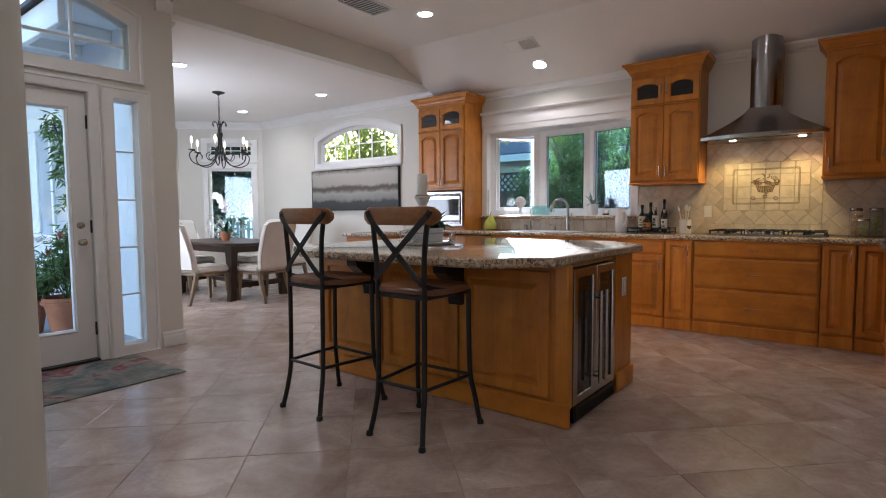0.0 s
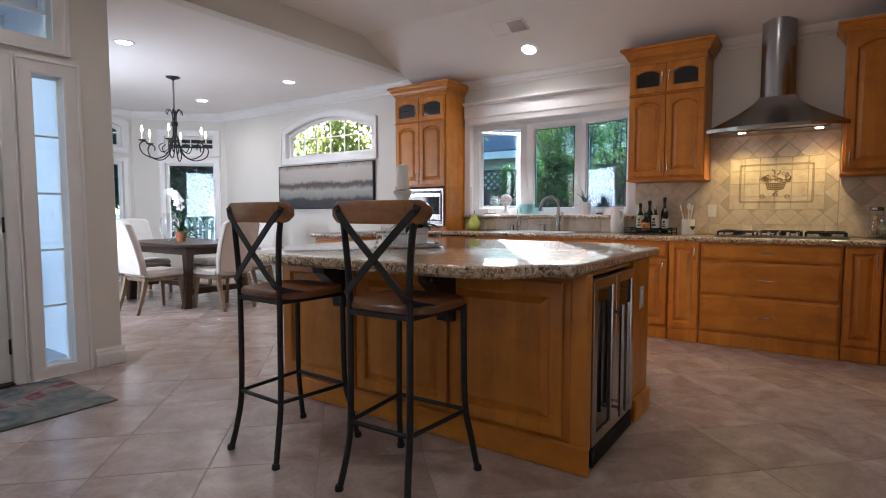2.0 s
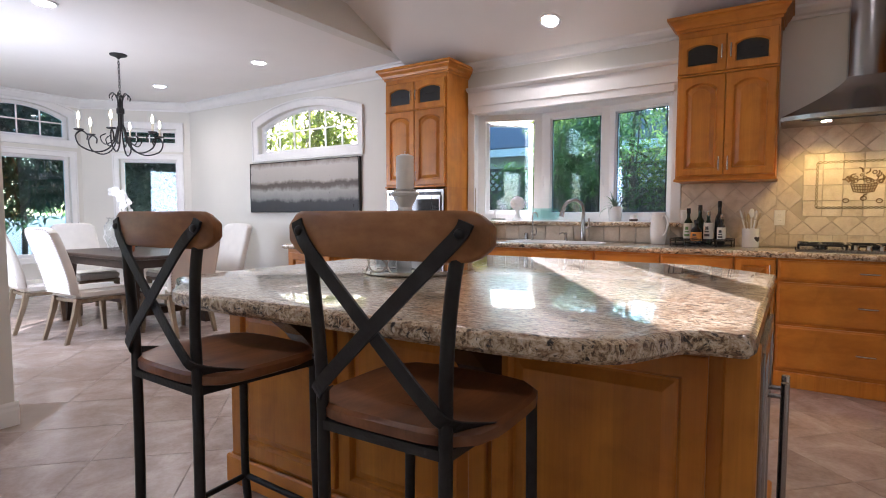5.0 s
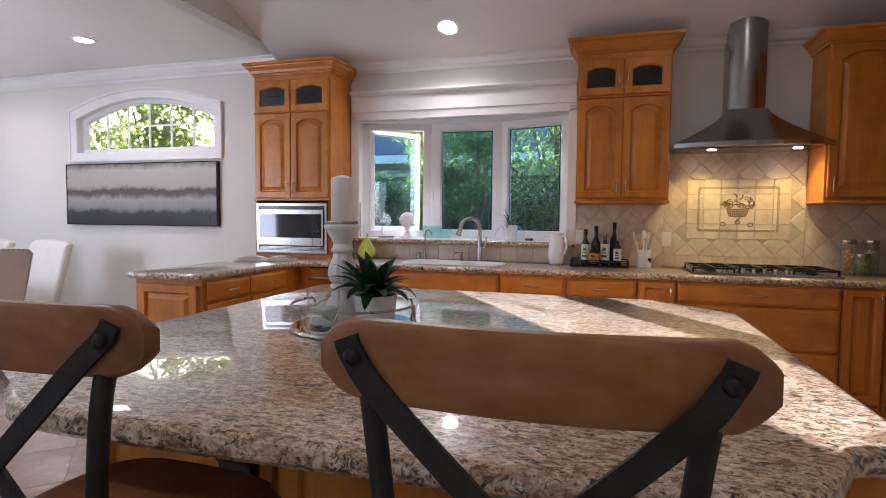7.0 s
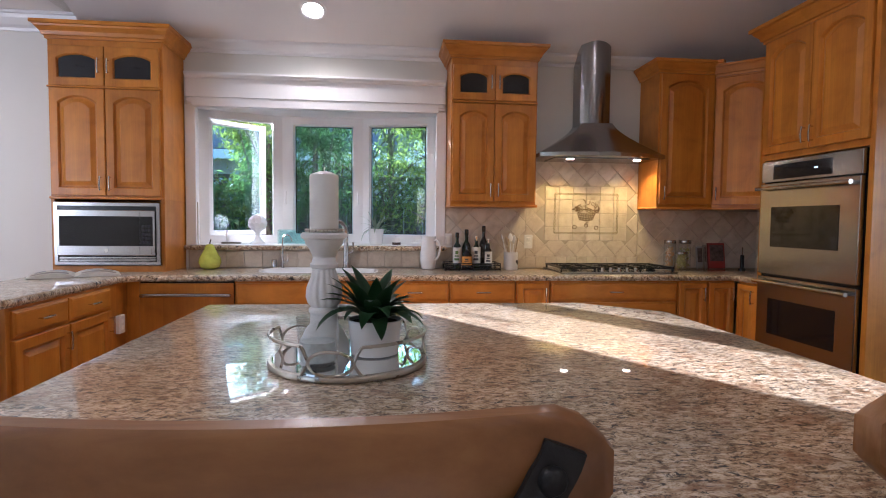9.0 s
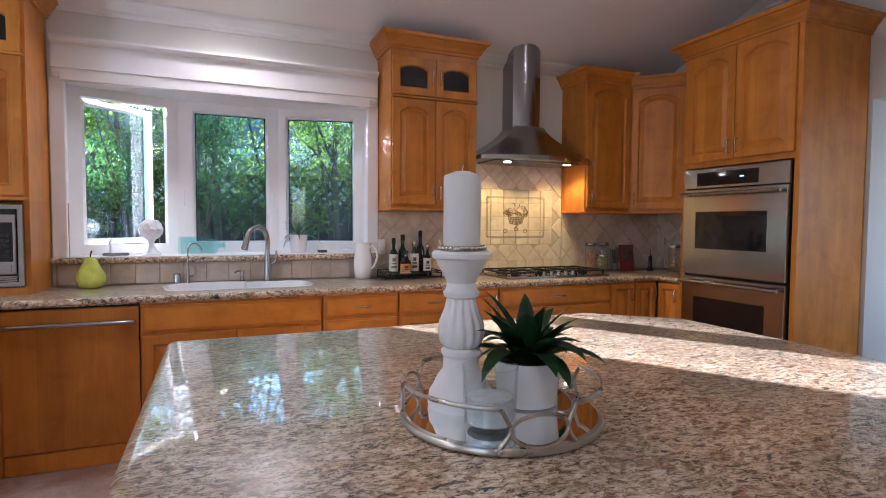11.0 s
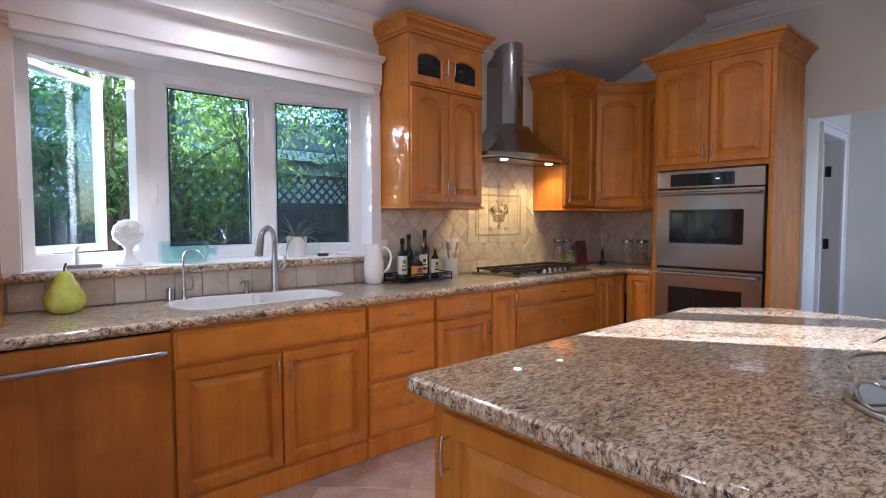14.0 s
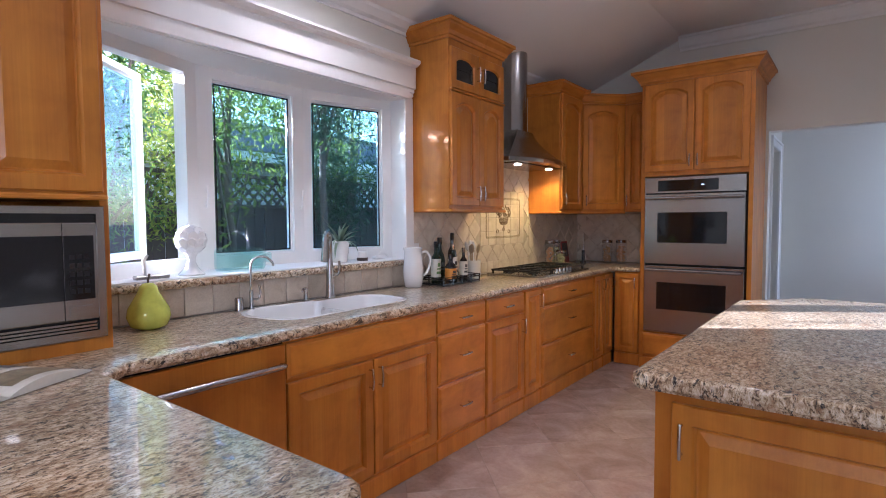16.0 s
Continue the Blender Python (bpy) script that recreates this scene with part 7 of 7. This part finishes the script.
tree(-3.80, 8.15, 3.3, [((-0.05, 0, 1.7), (0.42, 0.3, 0.35)), ((0.05, 0, 2.0), (0.36, 0.3, 0.3)), ((0.1, 0, 2.3), (0.45, 0.3, 0.35)), ((0.0, 0, 2.9), (0.42, 0.3, 0.3))], 4200, LEAFA, 0.085, FEATH, 77)
tree(-3.22, 8.0, 3.4, [((0, 0, 1.75), (0.42, 0.3, 0.35)), ((0.05, 0, 2.35), (0.42, 0.3, 0.35)), ((-0.05, 0, 2.95), (0.40, 0.3, 0.3))], 3600, LEAFA, 0.085, FEATH, 78)
bsh = thing("garden_shrub", pose(-2.95, 7.6, -0.13), "low bright green shrub below the kitchen window", "shrub")
bm = bmesh.new()
leaf_cloud(bm, random.Random(5), (0, 0, 0.75), (0.7, 0.4, 0.45), 5000, 0.11, -0.2)
part("foliage", bm, LEAFB, bsh)
part("stems", tube(bmesh.new(), [(0, 0, 0), (0.05, 0, 0.4), (0.02, 0.05, 0.8)], 0.015, 6), BARK, bsh)

fn = thing("garden_fence", pose(0, 9.75, -0.13), "dark weathered board fence with a lattice top", "fence")

mesh0 = None
for i in range(93):
    x = -8.2 + 0.142 * i
    if mesh0 is None:
        o = part("board", B(-0.068, 0.068, -0.01, 0.01, 0.0, 1.66, bev=0.003), FENCE, fn)
        mesh0 = o.data
    else:
        o = new("board", mesh0)
        o.parent = fn
    o.location = (x, (i % 3) * 0.004, 0)
for i in range(7):
    part("post", B(-7.27 + 2.02 * i, -7.17 + 2.02 * i, -0.06, 0.03, 0, 2.08, bev=0.006), FENCE, fn)
part("top_rail", B(-8.27, 5.0, -0.04, 0.02, 2.03, 2.08), FENCE, fn)
part("top_rail", B(-8.27, 5.0, -0.04, 0.02, 1.66, 1.70), FENCE, fn)
lat = None
for s in (-1, 1):
    for i in range(93):
        x = -8.1 + 0.14 * i
        if lat is None:
            o = part("lattice_slat", B(-0.017, 0.017, -0.004, 0.004, -0.235, 0.235), FENCE, fn)
            lat = o.data
        else:
            o = new("lattice_slat", lat)
            o.parent = fn
        o.matrix_local = pose(x, -0.004 * s, 1.865, 0, 45 * s, 0)

nh = thing("neighbour_house", pose(0, 13.2, -0.13), "pale neighbouring house with lap siding and grey roof", "house")
for i in range(16):
    part("siding_board", prism(bmesh.new(), [(0.0, 0.17 * i), (-0.035, 0.17 * i), (-0.012, 0.17 * (i + 1)), (0.0, 0.17 * (i + 1))], -9.4, 6.0, "x"), SIDING, nh)
part("wall", B(-9.4, 6.0, 0.0, 3.0, 0, 2.72), SIDING, nh)
for x in (-9.4, -5.6, 5.9):
    part("corner_board", B(x, x + 0.14, -0.06, 0.0, 0, 2.72, bev=0.006), TRIMPAINT, nh)
part("fascia", B(-9.8, 6.4, -0.55, -0.50, 2.62, 2.80, bev=0.006), TRIMPAINT, nh, "white fascia board")
part("roof", prism(bmesh.new(), [(-0.5, 2.74), (-0.5, 2.84), (1.5, 3.75), (3.5, 2.84), (3.5, 2.74)], -9.8, 6.4, "x"), ROOFING, nh)

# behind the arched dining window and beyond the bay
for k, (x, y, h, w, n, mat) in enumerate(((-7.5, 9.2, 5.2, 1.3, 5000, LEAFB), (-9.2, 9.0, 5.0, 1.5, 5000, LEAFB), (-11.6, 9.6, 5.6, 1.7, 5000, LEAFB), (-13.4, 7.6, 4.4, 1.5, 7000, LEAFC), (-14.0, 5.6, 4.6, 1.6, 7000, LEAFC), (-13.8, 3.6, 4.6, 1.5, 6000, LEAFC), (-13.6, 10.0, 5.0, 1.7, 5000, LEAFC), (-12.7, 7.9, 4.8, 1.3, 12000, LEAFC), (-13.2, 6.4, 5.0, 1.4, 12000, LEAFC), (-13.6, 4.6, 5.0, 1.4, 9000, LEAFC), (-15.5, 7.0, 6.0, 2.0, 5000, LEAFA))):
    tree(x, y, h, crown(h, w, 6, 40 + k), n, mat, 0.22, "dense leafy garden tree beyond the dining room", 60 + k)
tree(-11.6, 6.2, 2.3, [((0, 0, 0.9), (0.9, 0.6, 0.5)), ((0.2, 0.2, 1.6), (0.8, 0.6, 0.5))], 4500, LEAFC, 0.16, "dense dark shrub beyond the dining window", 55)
pf = thing("picket_fence", pose(-12.4, 7.2, -0.13, 0, 0, 45), "low white picket fence beyond the dining window", "fence")
part("rail", B(-0.9, 0.9, -0.02, 0.02, 0.30, 0.36), TRIMPAINT, pf)
part("rail", B(-0.9, 0.9, -0.02, 0.02, 0.86, 0.92), TRIMPAINT, pf)
for i in range(15):
    part("picket", B(-0.9 + 0.125 * i, -0.83 + 0.125 * i, -0.035, -0.02, 0.02, 1.08, bev=0.004), TRIMPAINT, pf)

# entry court: house wall, its window, lantern, eave, pots
cw = thing("court_wall", pose(-4.86, 2.188, 0), "blue-white stucco house wall beside the entry court", "wall", kind="structure")
part("stucco_face", B(-4.26, 0.0, -0.022, -0.001, 0.0, 2.9), STUCCO, cw)
part("corner_board", B(-4.34, -4.26, -0.05, 0.0, 0.0, 2.9, bev=0.006), TRIMPAINT, cw)
ew = thing("window_court", pose(-7.15, 2.166, 0), "white framed window with moulded sill on the court wall", "window", kind="structure")
bm = bmesh.new()
for a, b, c, d in ((-0.62, -0.46, 0.92, 2.10), (0.46, 0.62, 0.92, 2.10), (-0.70, 0.70, 2.10, 2.26)):
    box(bm, a, b, -0.045, 0.0, c, d, bev=0.01)
part("window_frame", bm, TRIMPAINT, ew)
part("window_sill", sweep(bmesh.new(), [(0.72, 0, 0.78), (-0.72, 0, 0.78)], [(0, 0), (0.03, 0.0), (0.035, 0.04), (0.06, 0.05), (0.065, 0.09), (0.10, 0.10), (0.10, 0.14), (0, 0.14)], right=False), TRIMPAINT, ew)
# opaque pane, its base colour lightened to stand for the pale reflection
part("pane", B(-0.46, 0.46, -0.012, -0.001, 0.92, 2.10), plain("reflection_toned_glass", (0.42, 0.46, 0.50), 0.08, 0, 0.12, 2), ew, "window glass with its pale reflection put into the colour")
part("mullion", B(-0.03, 0.03, -0.035, -0.012, 0.92, 2.10, bev=0.004), TRIMPAINT, ew)

rf = thing("dining_roof", pose(0, 0, 0), "roof over the dining room with a white eave", "roof", kind="structure")
part("fascia", B(-11.0, -4.86, 1.55, 1.60, 2.60, 2.83, bev=0.006), TRIMPAINT, rf, "white fascia board")
part("soffit", B(-11.0, -4.86, 1.60, 2.165, 2.815, 2.835), STUCCO, rf)
part("roof_slope", prism(bmesh.new(), [(1.50, 2.835), (1.50, 2.87), (4.2, 3.9), (6.9, 2.99), (6.9, 2.95), (4.2, 3.8)], -11.0, -4.86, "x"), ROOFING, rf)
for i in range(8):
    part("rafter_tail", B(-10.6 + 0.72 * i, -10.52 + 0.72 * i, 1.60, 2.165, 2.72, 2.815, bev=0.004), TRIMPAINT, rf)

ln = thing("wall_lantern", pose(-8.40, 2.166, 2.15), "black iron wall lantern on a scrolled arm", "lantern")
part("back_plate", B(-0.05, 0.05, -0.022, 0.0, -0.15, 0.13, bev=0.006), IRON, ln)
part("arm", tube(bmesh.new(), curve([(0, -0.02, -0.05), (-0.05, -0.10, 0.05), (-0.05, -0.16, 0.32), (-0.05, -0.26, 0.40), (-0.05, -0.32, 0.30)], 6), 0.010, 7), IRON, ln, smooth=60)
part("hood", lathe(bmesh.new(), [(0.13, 0.18), (0.12, 0.20), (0.05, 0.26), (0.015, 0.30)], 20, (-0.05, -0.32, 0)), IRON, ln, "black metal hood", 50)
part("lantern_glass", lathe(bmesh.new(), [(0.055, 0.0), (0.065, 0.02), (0.07, 0.18)], 16, (-0.05, -0.32, 0)), CLEAR, ln, "clear lantern glass", 50)
part("base_cup", lathe(bmesh.new(), [(0.01, -0.05), (0.06, -0.01), (0.06, 0.005)], 16, (-0.05, -0.32, 0)), IRON, ln, smooth=50)

RED = plain("geranium_red", (0.55, 0.02, 0.05), 0.6, 0, 0.2)
PALE = plain("white_blossom", (0.75, 0.75, 0.78), 0.6, 0, 0.05)
def flower_pot(x, y, r, h, blooms, words, seed, tall=0.5, mat=None):
    rnd = random.Random(seed)
    p = thing("flower_pot", pose(x, y, 0.004), words, "plant pot", "terracotta pots")
    part("pot", lathe(bmesh.new(), [(r * 0.66, 0), (r * 0.68, 0.005), (r * 0.92, h * 0.80), (r * 1.04, h * 0.81), (r * 1.06, h * 0.90), (r * 1.0, h * 0.91), (r * 1.02, h), (r * 0.94, h), (r * 0.88, h * 0.86)], 28, cap1=False), TERRA, p, smooth=35)
    part("soil", lathe(bmesh.new(), [(r * 0.89, h * 0.86), (0.01, h * 0.88)], 20, cap0=False), SOIL, p)
    bm = bmesh.new()
    leaf_cloud(bm, rnd, (0, 0, h + tall * 0.40), (r * 1.15, r * 1.15, tall * 0.42), 2600, 0.075, 0.0)
    part("foliage", bm, mat or LEAFA, p)
    bm = bmesh.new()
    for _ in range(14):
        a = rnd.uniform(0, 6.28)
        tube(bm, [(0, 0, h * 0.86), (r * 0.7 * math.cos(a), r * 0.7 * math.sin(a), h + tall * rnd.uniform(0.3, 0.8))], 0.004, 5)
    part("stems", bm, LEAFA, p)
    for _ in range(blooms):
        a, q = rnd.uniform(0, 6.28), rnd.uniform(0.3, 1.15)
        c = Vector((r * q * math.cos(a), r * q * math.sin(a), h + tall * rnd.uniform(0.6, 1.05)))
        bm = bmesh.new()
        for k in range(14):
            o = Vector((rnd.gauss(0, 1), rnd.gauss(0, 1), rnd.gauss(0, 0.7))).normalized() * 0.024
            bmesh.ops.create_icosphere(bm, subdivisions=1, radius=0.013, matrix=Matrix.Translation(c + o))
        part("blossom", bm, RED if rnd.random() > 0.25 else PALE, p)
flower_pot(-5.98, 1.86, 0.20, 0.36, 5, "terracotta pot of tall green shrub and red geraniums", 1, 0.66)
flower_pot(-6.30, 1.62, 0.18, 0.33, 8, "terracotta pot of leafy flowers in the entry court", 2, 0.50)
flower_pot(-7.25, 1.75, 0.20, 0.30, 6, "wide terracotta pot with red and white flowers", 3, 0.40)
vn = thing("climbing_vine", pose(-6.55, 2.06, 0.004), "climbing vine with pointed leaves beside the court window", "vine")
part("stem", tube(bmesh.new(), curve([(0.25, -0.05, 0.0), (0.18, 0, 0.5), (0.22, 0.02, 1.1), (0.05, 0.0, 1.7), (-0.15, -0.02, 2.15)], 6), 0.008, 6), BARK, vn, smooth=60)
bm = bmesh.new()
rnd = random.Random(8)
for z, x in ((0.6, 0.2), (0.75, 0.22), (1.0, 0.2), (1.3, 0.16), (1.55, 0.1), (1.7, 0.04), (1.85, -0.02), (2.0, -0.08), (2.12, -0.14)):
    leaf_cloud(bm, rnd, (x, -0.03, z), (0.20, 0.08, 0.11), 70, 0.10, 0.3, 6)
part("foliage", bm, LEAFA, vn)
for k, (x, y, h) in enumerate(((-11.8, 0.9, 4.2), (-12.6, -0.6, 4.6), (-11.6, 2.4, 3.6), (-13.0, -2.2, 5.0))):
    tree(x, y, h, crown(h, 1.4, 5, 80 + k), 4500, LEAFA, 0.2, "leafy tree beyond the entry court", 90 + k)

# ---- splashback tiles ----
def clip(poly, x0, x1, z0, z1):
    """Cuts a flat outline to a rectangle."""
    for ax, lim, sg in ((0, x0, 1), (0, x1, -1), (1, z0, 1), (1, z1, -1)):
        out = []
        for i, p in enumerate(poly):
            q = poly[i - 1]
            a, b = (q[ax] - lim) * sg, (p[ax] - lim) * sg
            if (a >= 0) != (b >= 0):
                t = a / (a - b)
                out.append((q[0] + (p[0] - q[0]) * t, q[1] + (p[1] - q[1]) * t))
            if b >= 0:
                out.append(p)
        poly = out
        if len(poly) < 3:
            return []
    return poly


def shrink(poly, g):
    cx, cz = sum(p[0] for p in poly) / len(poly), sum(p[1] for p in poly) / len(poly)
    out = []
    for x, z in poly:
        d = math.hypot(x - cx, z - cz)
        k = max(0.0, 1 - g / d) if d else 1
        out.append((cx + (x - cx) * k, cz + (z - cz) * k))
    return out


splash = tagged(part("wall_splashback", bmesh.new(), SPLASHGROUT), "tumbled beige stone splashback tiles laid on the diagonal", "splashback", kind="structure")
bm = bmesh.new()
box(bm, -2.005, 0.845, NY - 0.012, NY - 0.0005, 0.914, 1.43)
box(bm, -1.25, -0.27, NY - 0.012, NY - 0.0005, 1.43, 1.82)
box(bm, -3.975, -2.005, NY - 0.012, NY - 0.0005, 0.914, 1.054)
box(bm, -3.972, -3.90, NY - 0.012, NY - 0.0005, 1.095, 1.43)
box(bm, EX - 0.012, EX - 0.0005, 5.16, NY - 0.012, 0.914, 1.43)
bm.to_mesh(splash.data)
bm.free()


def wall_tile(poly, name="tile", mat=None, proud=0.0, east=False):
    poly = shrink(poly, 0.0022)
    if len(poly) < 3:
        return
    area2 = abs(sum(poly[i - 1][0] * p[1] - p[0] * poly[i - 1][1] for i, p in enumerate(poly)))
    if area2 < 0.0005:
        return
    cx, cz = sum(p[0] for p in poly) / len(poly), sum(p[1] for p in poly) / len(poly)
    y = NY - 0.012
    bm = loops(bmesh.new(), [[(x - cx, 0, z - cz) for x, z in poly], [(x - cx, -0.006 - proud, z - cz) for x, z in poly], [(x - cx, -0.0085 - proud, z - cz) for x, z in shrink(poly, 0.003)]], cap0=False)
    o = part(name, bm, mat or SPLASHTILE, splash)
    o.matrix_local = pose(EX - 0.012, cx, cz, 0, 0, -90) if east else pose(cx, y, cz)


def diagonal_field(x0, x1, z0, z1, pitch=0.108, ox=0.0, oz=0.0, hole=None, east=False):
    s = pitch / math.sqrt(2)
    for i in range(-60, 60):
        for j in range(-60, 60):
            cx, cz = ox + (i + j) * s, oz + (i - j) * s
            if x0 - s < cx < x1 + s and z0 - s < cz < z1 + s:
                p = clip([(cx - s, cz), (cx, cz - s), (cx + s, cz), (cx, cz + s)], x0, x1, z0, z1)
                if not p:
                    continue
                if hole:
                    hx0, hx1, hz0, hz1 = hole
                    mx, mz = sum(q[0] for q in p) / len(p), sum(q[1] for q in p) / len(p)
                    if hx0 < mx < hx1 and hz0 < mz < hz1:
                        continue
                    if hx0 < cx < hx1:
                        p = clip(p, x0, x1, hz1, z1) if cz > (hz0 + hz1) / 2 else clip(p, x0, x1, z0, hz0)
                    elif hz0 < cz < hz1:
                        p = clip(p, hx1, x1, z0, z1) if cx > (hx0 + hx1) / 2 else clip(p, x0, hx0, z0, z1)
                if p:
                    wall_tile(p, east=east)


MUR = (-1.085, -0.365, 1.145, 1.605)
for i in range(11):      # border course of squares along the worktop
    wall_tile([(-1.25 + 0.0895 * i, 0.918), (-1.25 + 0.0895 * (i + 1), 0.918), (-1.25 + 0.0895 * (i + 1), 1.01), (-1.25 + 0.0895 * i, 1.01)])
diagonal_field(-1.25, -0.27, 1.01, 1.815, 0.125, -0.725, 1.375, MUR)
for i in range(6):      # square tiles of the mural
    for j in range(4):
        w, h = (MUR[1] - MUR[0]) / 6, (MUR[3] - MUR[2]) / 4
        wall_tile([(MUR[0] + w * i, MUR[2] + h * j), (MUR[0] + w * (i + 1), MUR[2] + h * j), (MUR[0] + w * (i + 1), MUR[2] + h * (j + 1)), (MUR[0] + w * i, MUR[2] + h * (j + 1))])
diagonal_field(-2.005, -1.25, 0.916, 1.41, 0.145, -1.63, 1.165)
diagonal_field(-0.265, 0.84, 0.916, 1.41, 0.145, 0.2, 1.165)
diagonal_field(5.17, 6.04, 0.916, 1.41, 0.145, 5.6, 1.165, east=True)
for i in range(14):     # upright course below the ledge
    x = -3.965 + 0.14 * i
    wall_tile([(x, 0.916), (x + 0.14, 0.916), (x + 0.14, 1.05), (x, 1.05)])
for j in range(3):
    wall_tile([(-3.968, 1.1 + 0.108 * j), (-3.992 + 0.085, 1.1 + 0.108 * j), (-3.992 + 0.085, 1.1 + 0.108 * (j + 1)), (-3.968, 1.1 + 0.108 * (j + 1))])

# painted basket of fruit and twisted border on the mural tiles
SEPIA = plain("sepia_glaze", (0.16, 0.095, 0.035), 0.5, 0, 0.4, 60)
OLIVE = plain("olive_glaze", (0.20, 0.16, 0.06), 0.5, 0, 0.4, 60)
mu = thing("tile_mural", pose(-0.725, NY - 0.0215, 1.375), "sepia mural of a fruit basket inside a twisted border", "mural")
bm = bmesh.new()
def rope(p, q, turns):
    p, q = Vector(p), Vector(q)
    d = (q - p)
    nrm = Vector((-d.z, 0, d.x)).normalized()
    for ph in (0, math.pi):
        tube(bm, [p + d * t + nrm * 0.008 * math.sin(turns * math.pi * t + ph) for t in [i / (turns * 3) for i in range(turns * 3 + 1)]], 0.0024, 4)
X, Z = 0.275, 0.165
for a, b, k in (((-X, 0, -Z), (X, 0, -Z), 18), ((-X, 0, Z), (X, 0, Z), 18), ((-X, 0, -Z), (-X, 0, Z), 11), ((X, 0, -Z), (X, 0, Z), 11)):
    rope(a, b, k)
part("twisted_border", bm, OLIVE, mu)
bm = bmesh.new()
rnd = random.Random(6)
for i in range(10):      # basket weave
    x = -0.075 + 0.15 * i / 9
    tube(bm, [(x * 0.75, 0, -0.055), (x, 0, 0.0)], 0.0032, 4)
for z in (-0.055, -0.035, -0.015, 0.002):
    w = 0.06 + (z + 0.055) * 0.35
    tube(bm, curve([(-w, 0, z + 0.004), (0, 0, z - 0.004), (w, 0, z + 0.004)], 4), 0.0032, 4)
part("painted_basket", bm, SEPIA, mu)
bm = bmesh.new()
for i in range(30):
    a = rnd.uniform(-0.15, math.pi + 0.15)
    r = rnd.uniform(0.02, 0.115)
    c = Vector((r * 1.15 * math.cos(a), 0, 0.015 + 0.085 * rnd.random() * math.sin(max(0.15, a % math.pi))))
    if i % 2:
        q = rnd.uniform(0.008, 0.016)
        tube(bm, [c + Vector((q * math.cos(t), 0, q * math.sin(t))) for t in [2 * math.pi * k / 10 for k in range(11)]], 0.0028, 4)
    else:
        b2 = rnd.uniform(-0.4, math.pi + 0.4)
        tube(bm, curve([c, c + Vector((0.025 * math.cos(b2), 0, 0.022 * math.sin(b2))), c + Vector((0.045 * math.cos(b2 + 0.4), 0, 0.04 * math.sin(b2 + 0.4)))], 3), 0.0042, 4)
part("painted_fruit", bm, SEPIA, mu)
for x, z in ((-0.10, -0.115), (0.0, -0.10), (0.09, -0.118)):
    bm = tube(bmesh.new(), [(x + 0.017 * math.cos(t), 0, z + 0.014 * math.sin(t)) for t in [2 * math.pi * k / 12 for k in range(13)]], 0.0032, 4)
    if x == 0.0:
        tube(bm, curve([(-0.01, 0, -0.10), (0.005, 0, -0.075), (0.02, 0, -0.07)], 3), 0.0036, 4)
    part("painted_fruit", bm, SEPIA, mu)

# ---- floor tiles on the diagonal ----
PU, PV, U0, V0 = 0.4775, 0.455, -0.126, 2.578
def tile_mesh():
    bm = bmesh.new()
    a, b = PU / 2 - 0.002, PV / 2 - 0.002
    loops(bm, [[(x * (a - g), y * (b - g), z) for x, y in ((-1, -1), (1, -1), (1, 1), (-1, 1))] for g, z in ((0, -0.004), (0, -0.0014), (0.002, 0.0))], cap0=False)
    me = bpy.data.meshes.new("tile")
    bm.to_mesh(me)
    bm.free()
    me.materials.append(FLOORTILE)
    return me
TILE = tile_mesh()
rest = bmesh.new()
for i in range(-26, 24):
    for j in range(-26, 40):
        u, v = U0 + (i + 0.5) * PU, V0 + (j + 0.5) * PV
        x, y = (u - v) / math.sqrt(2), (u + v) / math.sqrt(2)
        kitchen = -4.75 < x < 0.95 and -0.2 < y < 5.55 and not (x < -1.3 and y < 0.25)
        dining = -9.9 < x <= -4.75 and 2.35 < y < 5.95 and y - x < 15.2
        hall = 0.95 <= x < 2.5 and 2.45 < y < 4.35
        back = -1.6 < x < 0.95 and -2.3 < y <= -0.2
        inside_island = -2.85 < x < -1.6 and 2.95 < y < 3.7
        if inside_island:
            continue
        if kitchen or (dining and x > -7.6):
            o = new("tile", TILE)
            o.parent = floor
            o.matrix_local = pose(x, y, 0, 0, 0, 45)
        elif dining or hall or back:
            m = pose(x, y, 0, 0, 0, 45)
            vs = [rest.verts.new(m @ vv.co) for vv in TILE.vertices]
            for p in TILE.polygons:
                rest.faces.new([vs[k] for k in p.vertices])
tagged(part("floor_tiles_far", rest, FLOORTILE), "stone-look ceramic floor tiles laid on the diagonal", "floor tiles", kind="stuff")
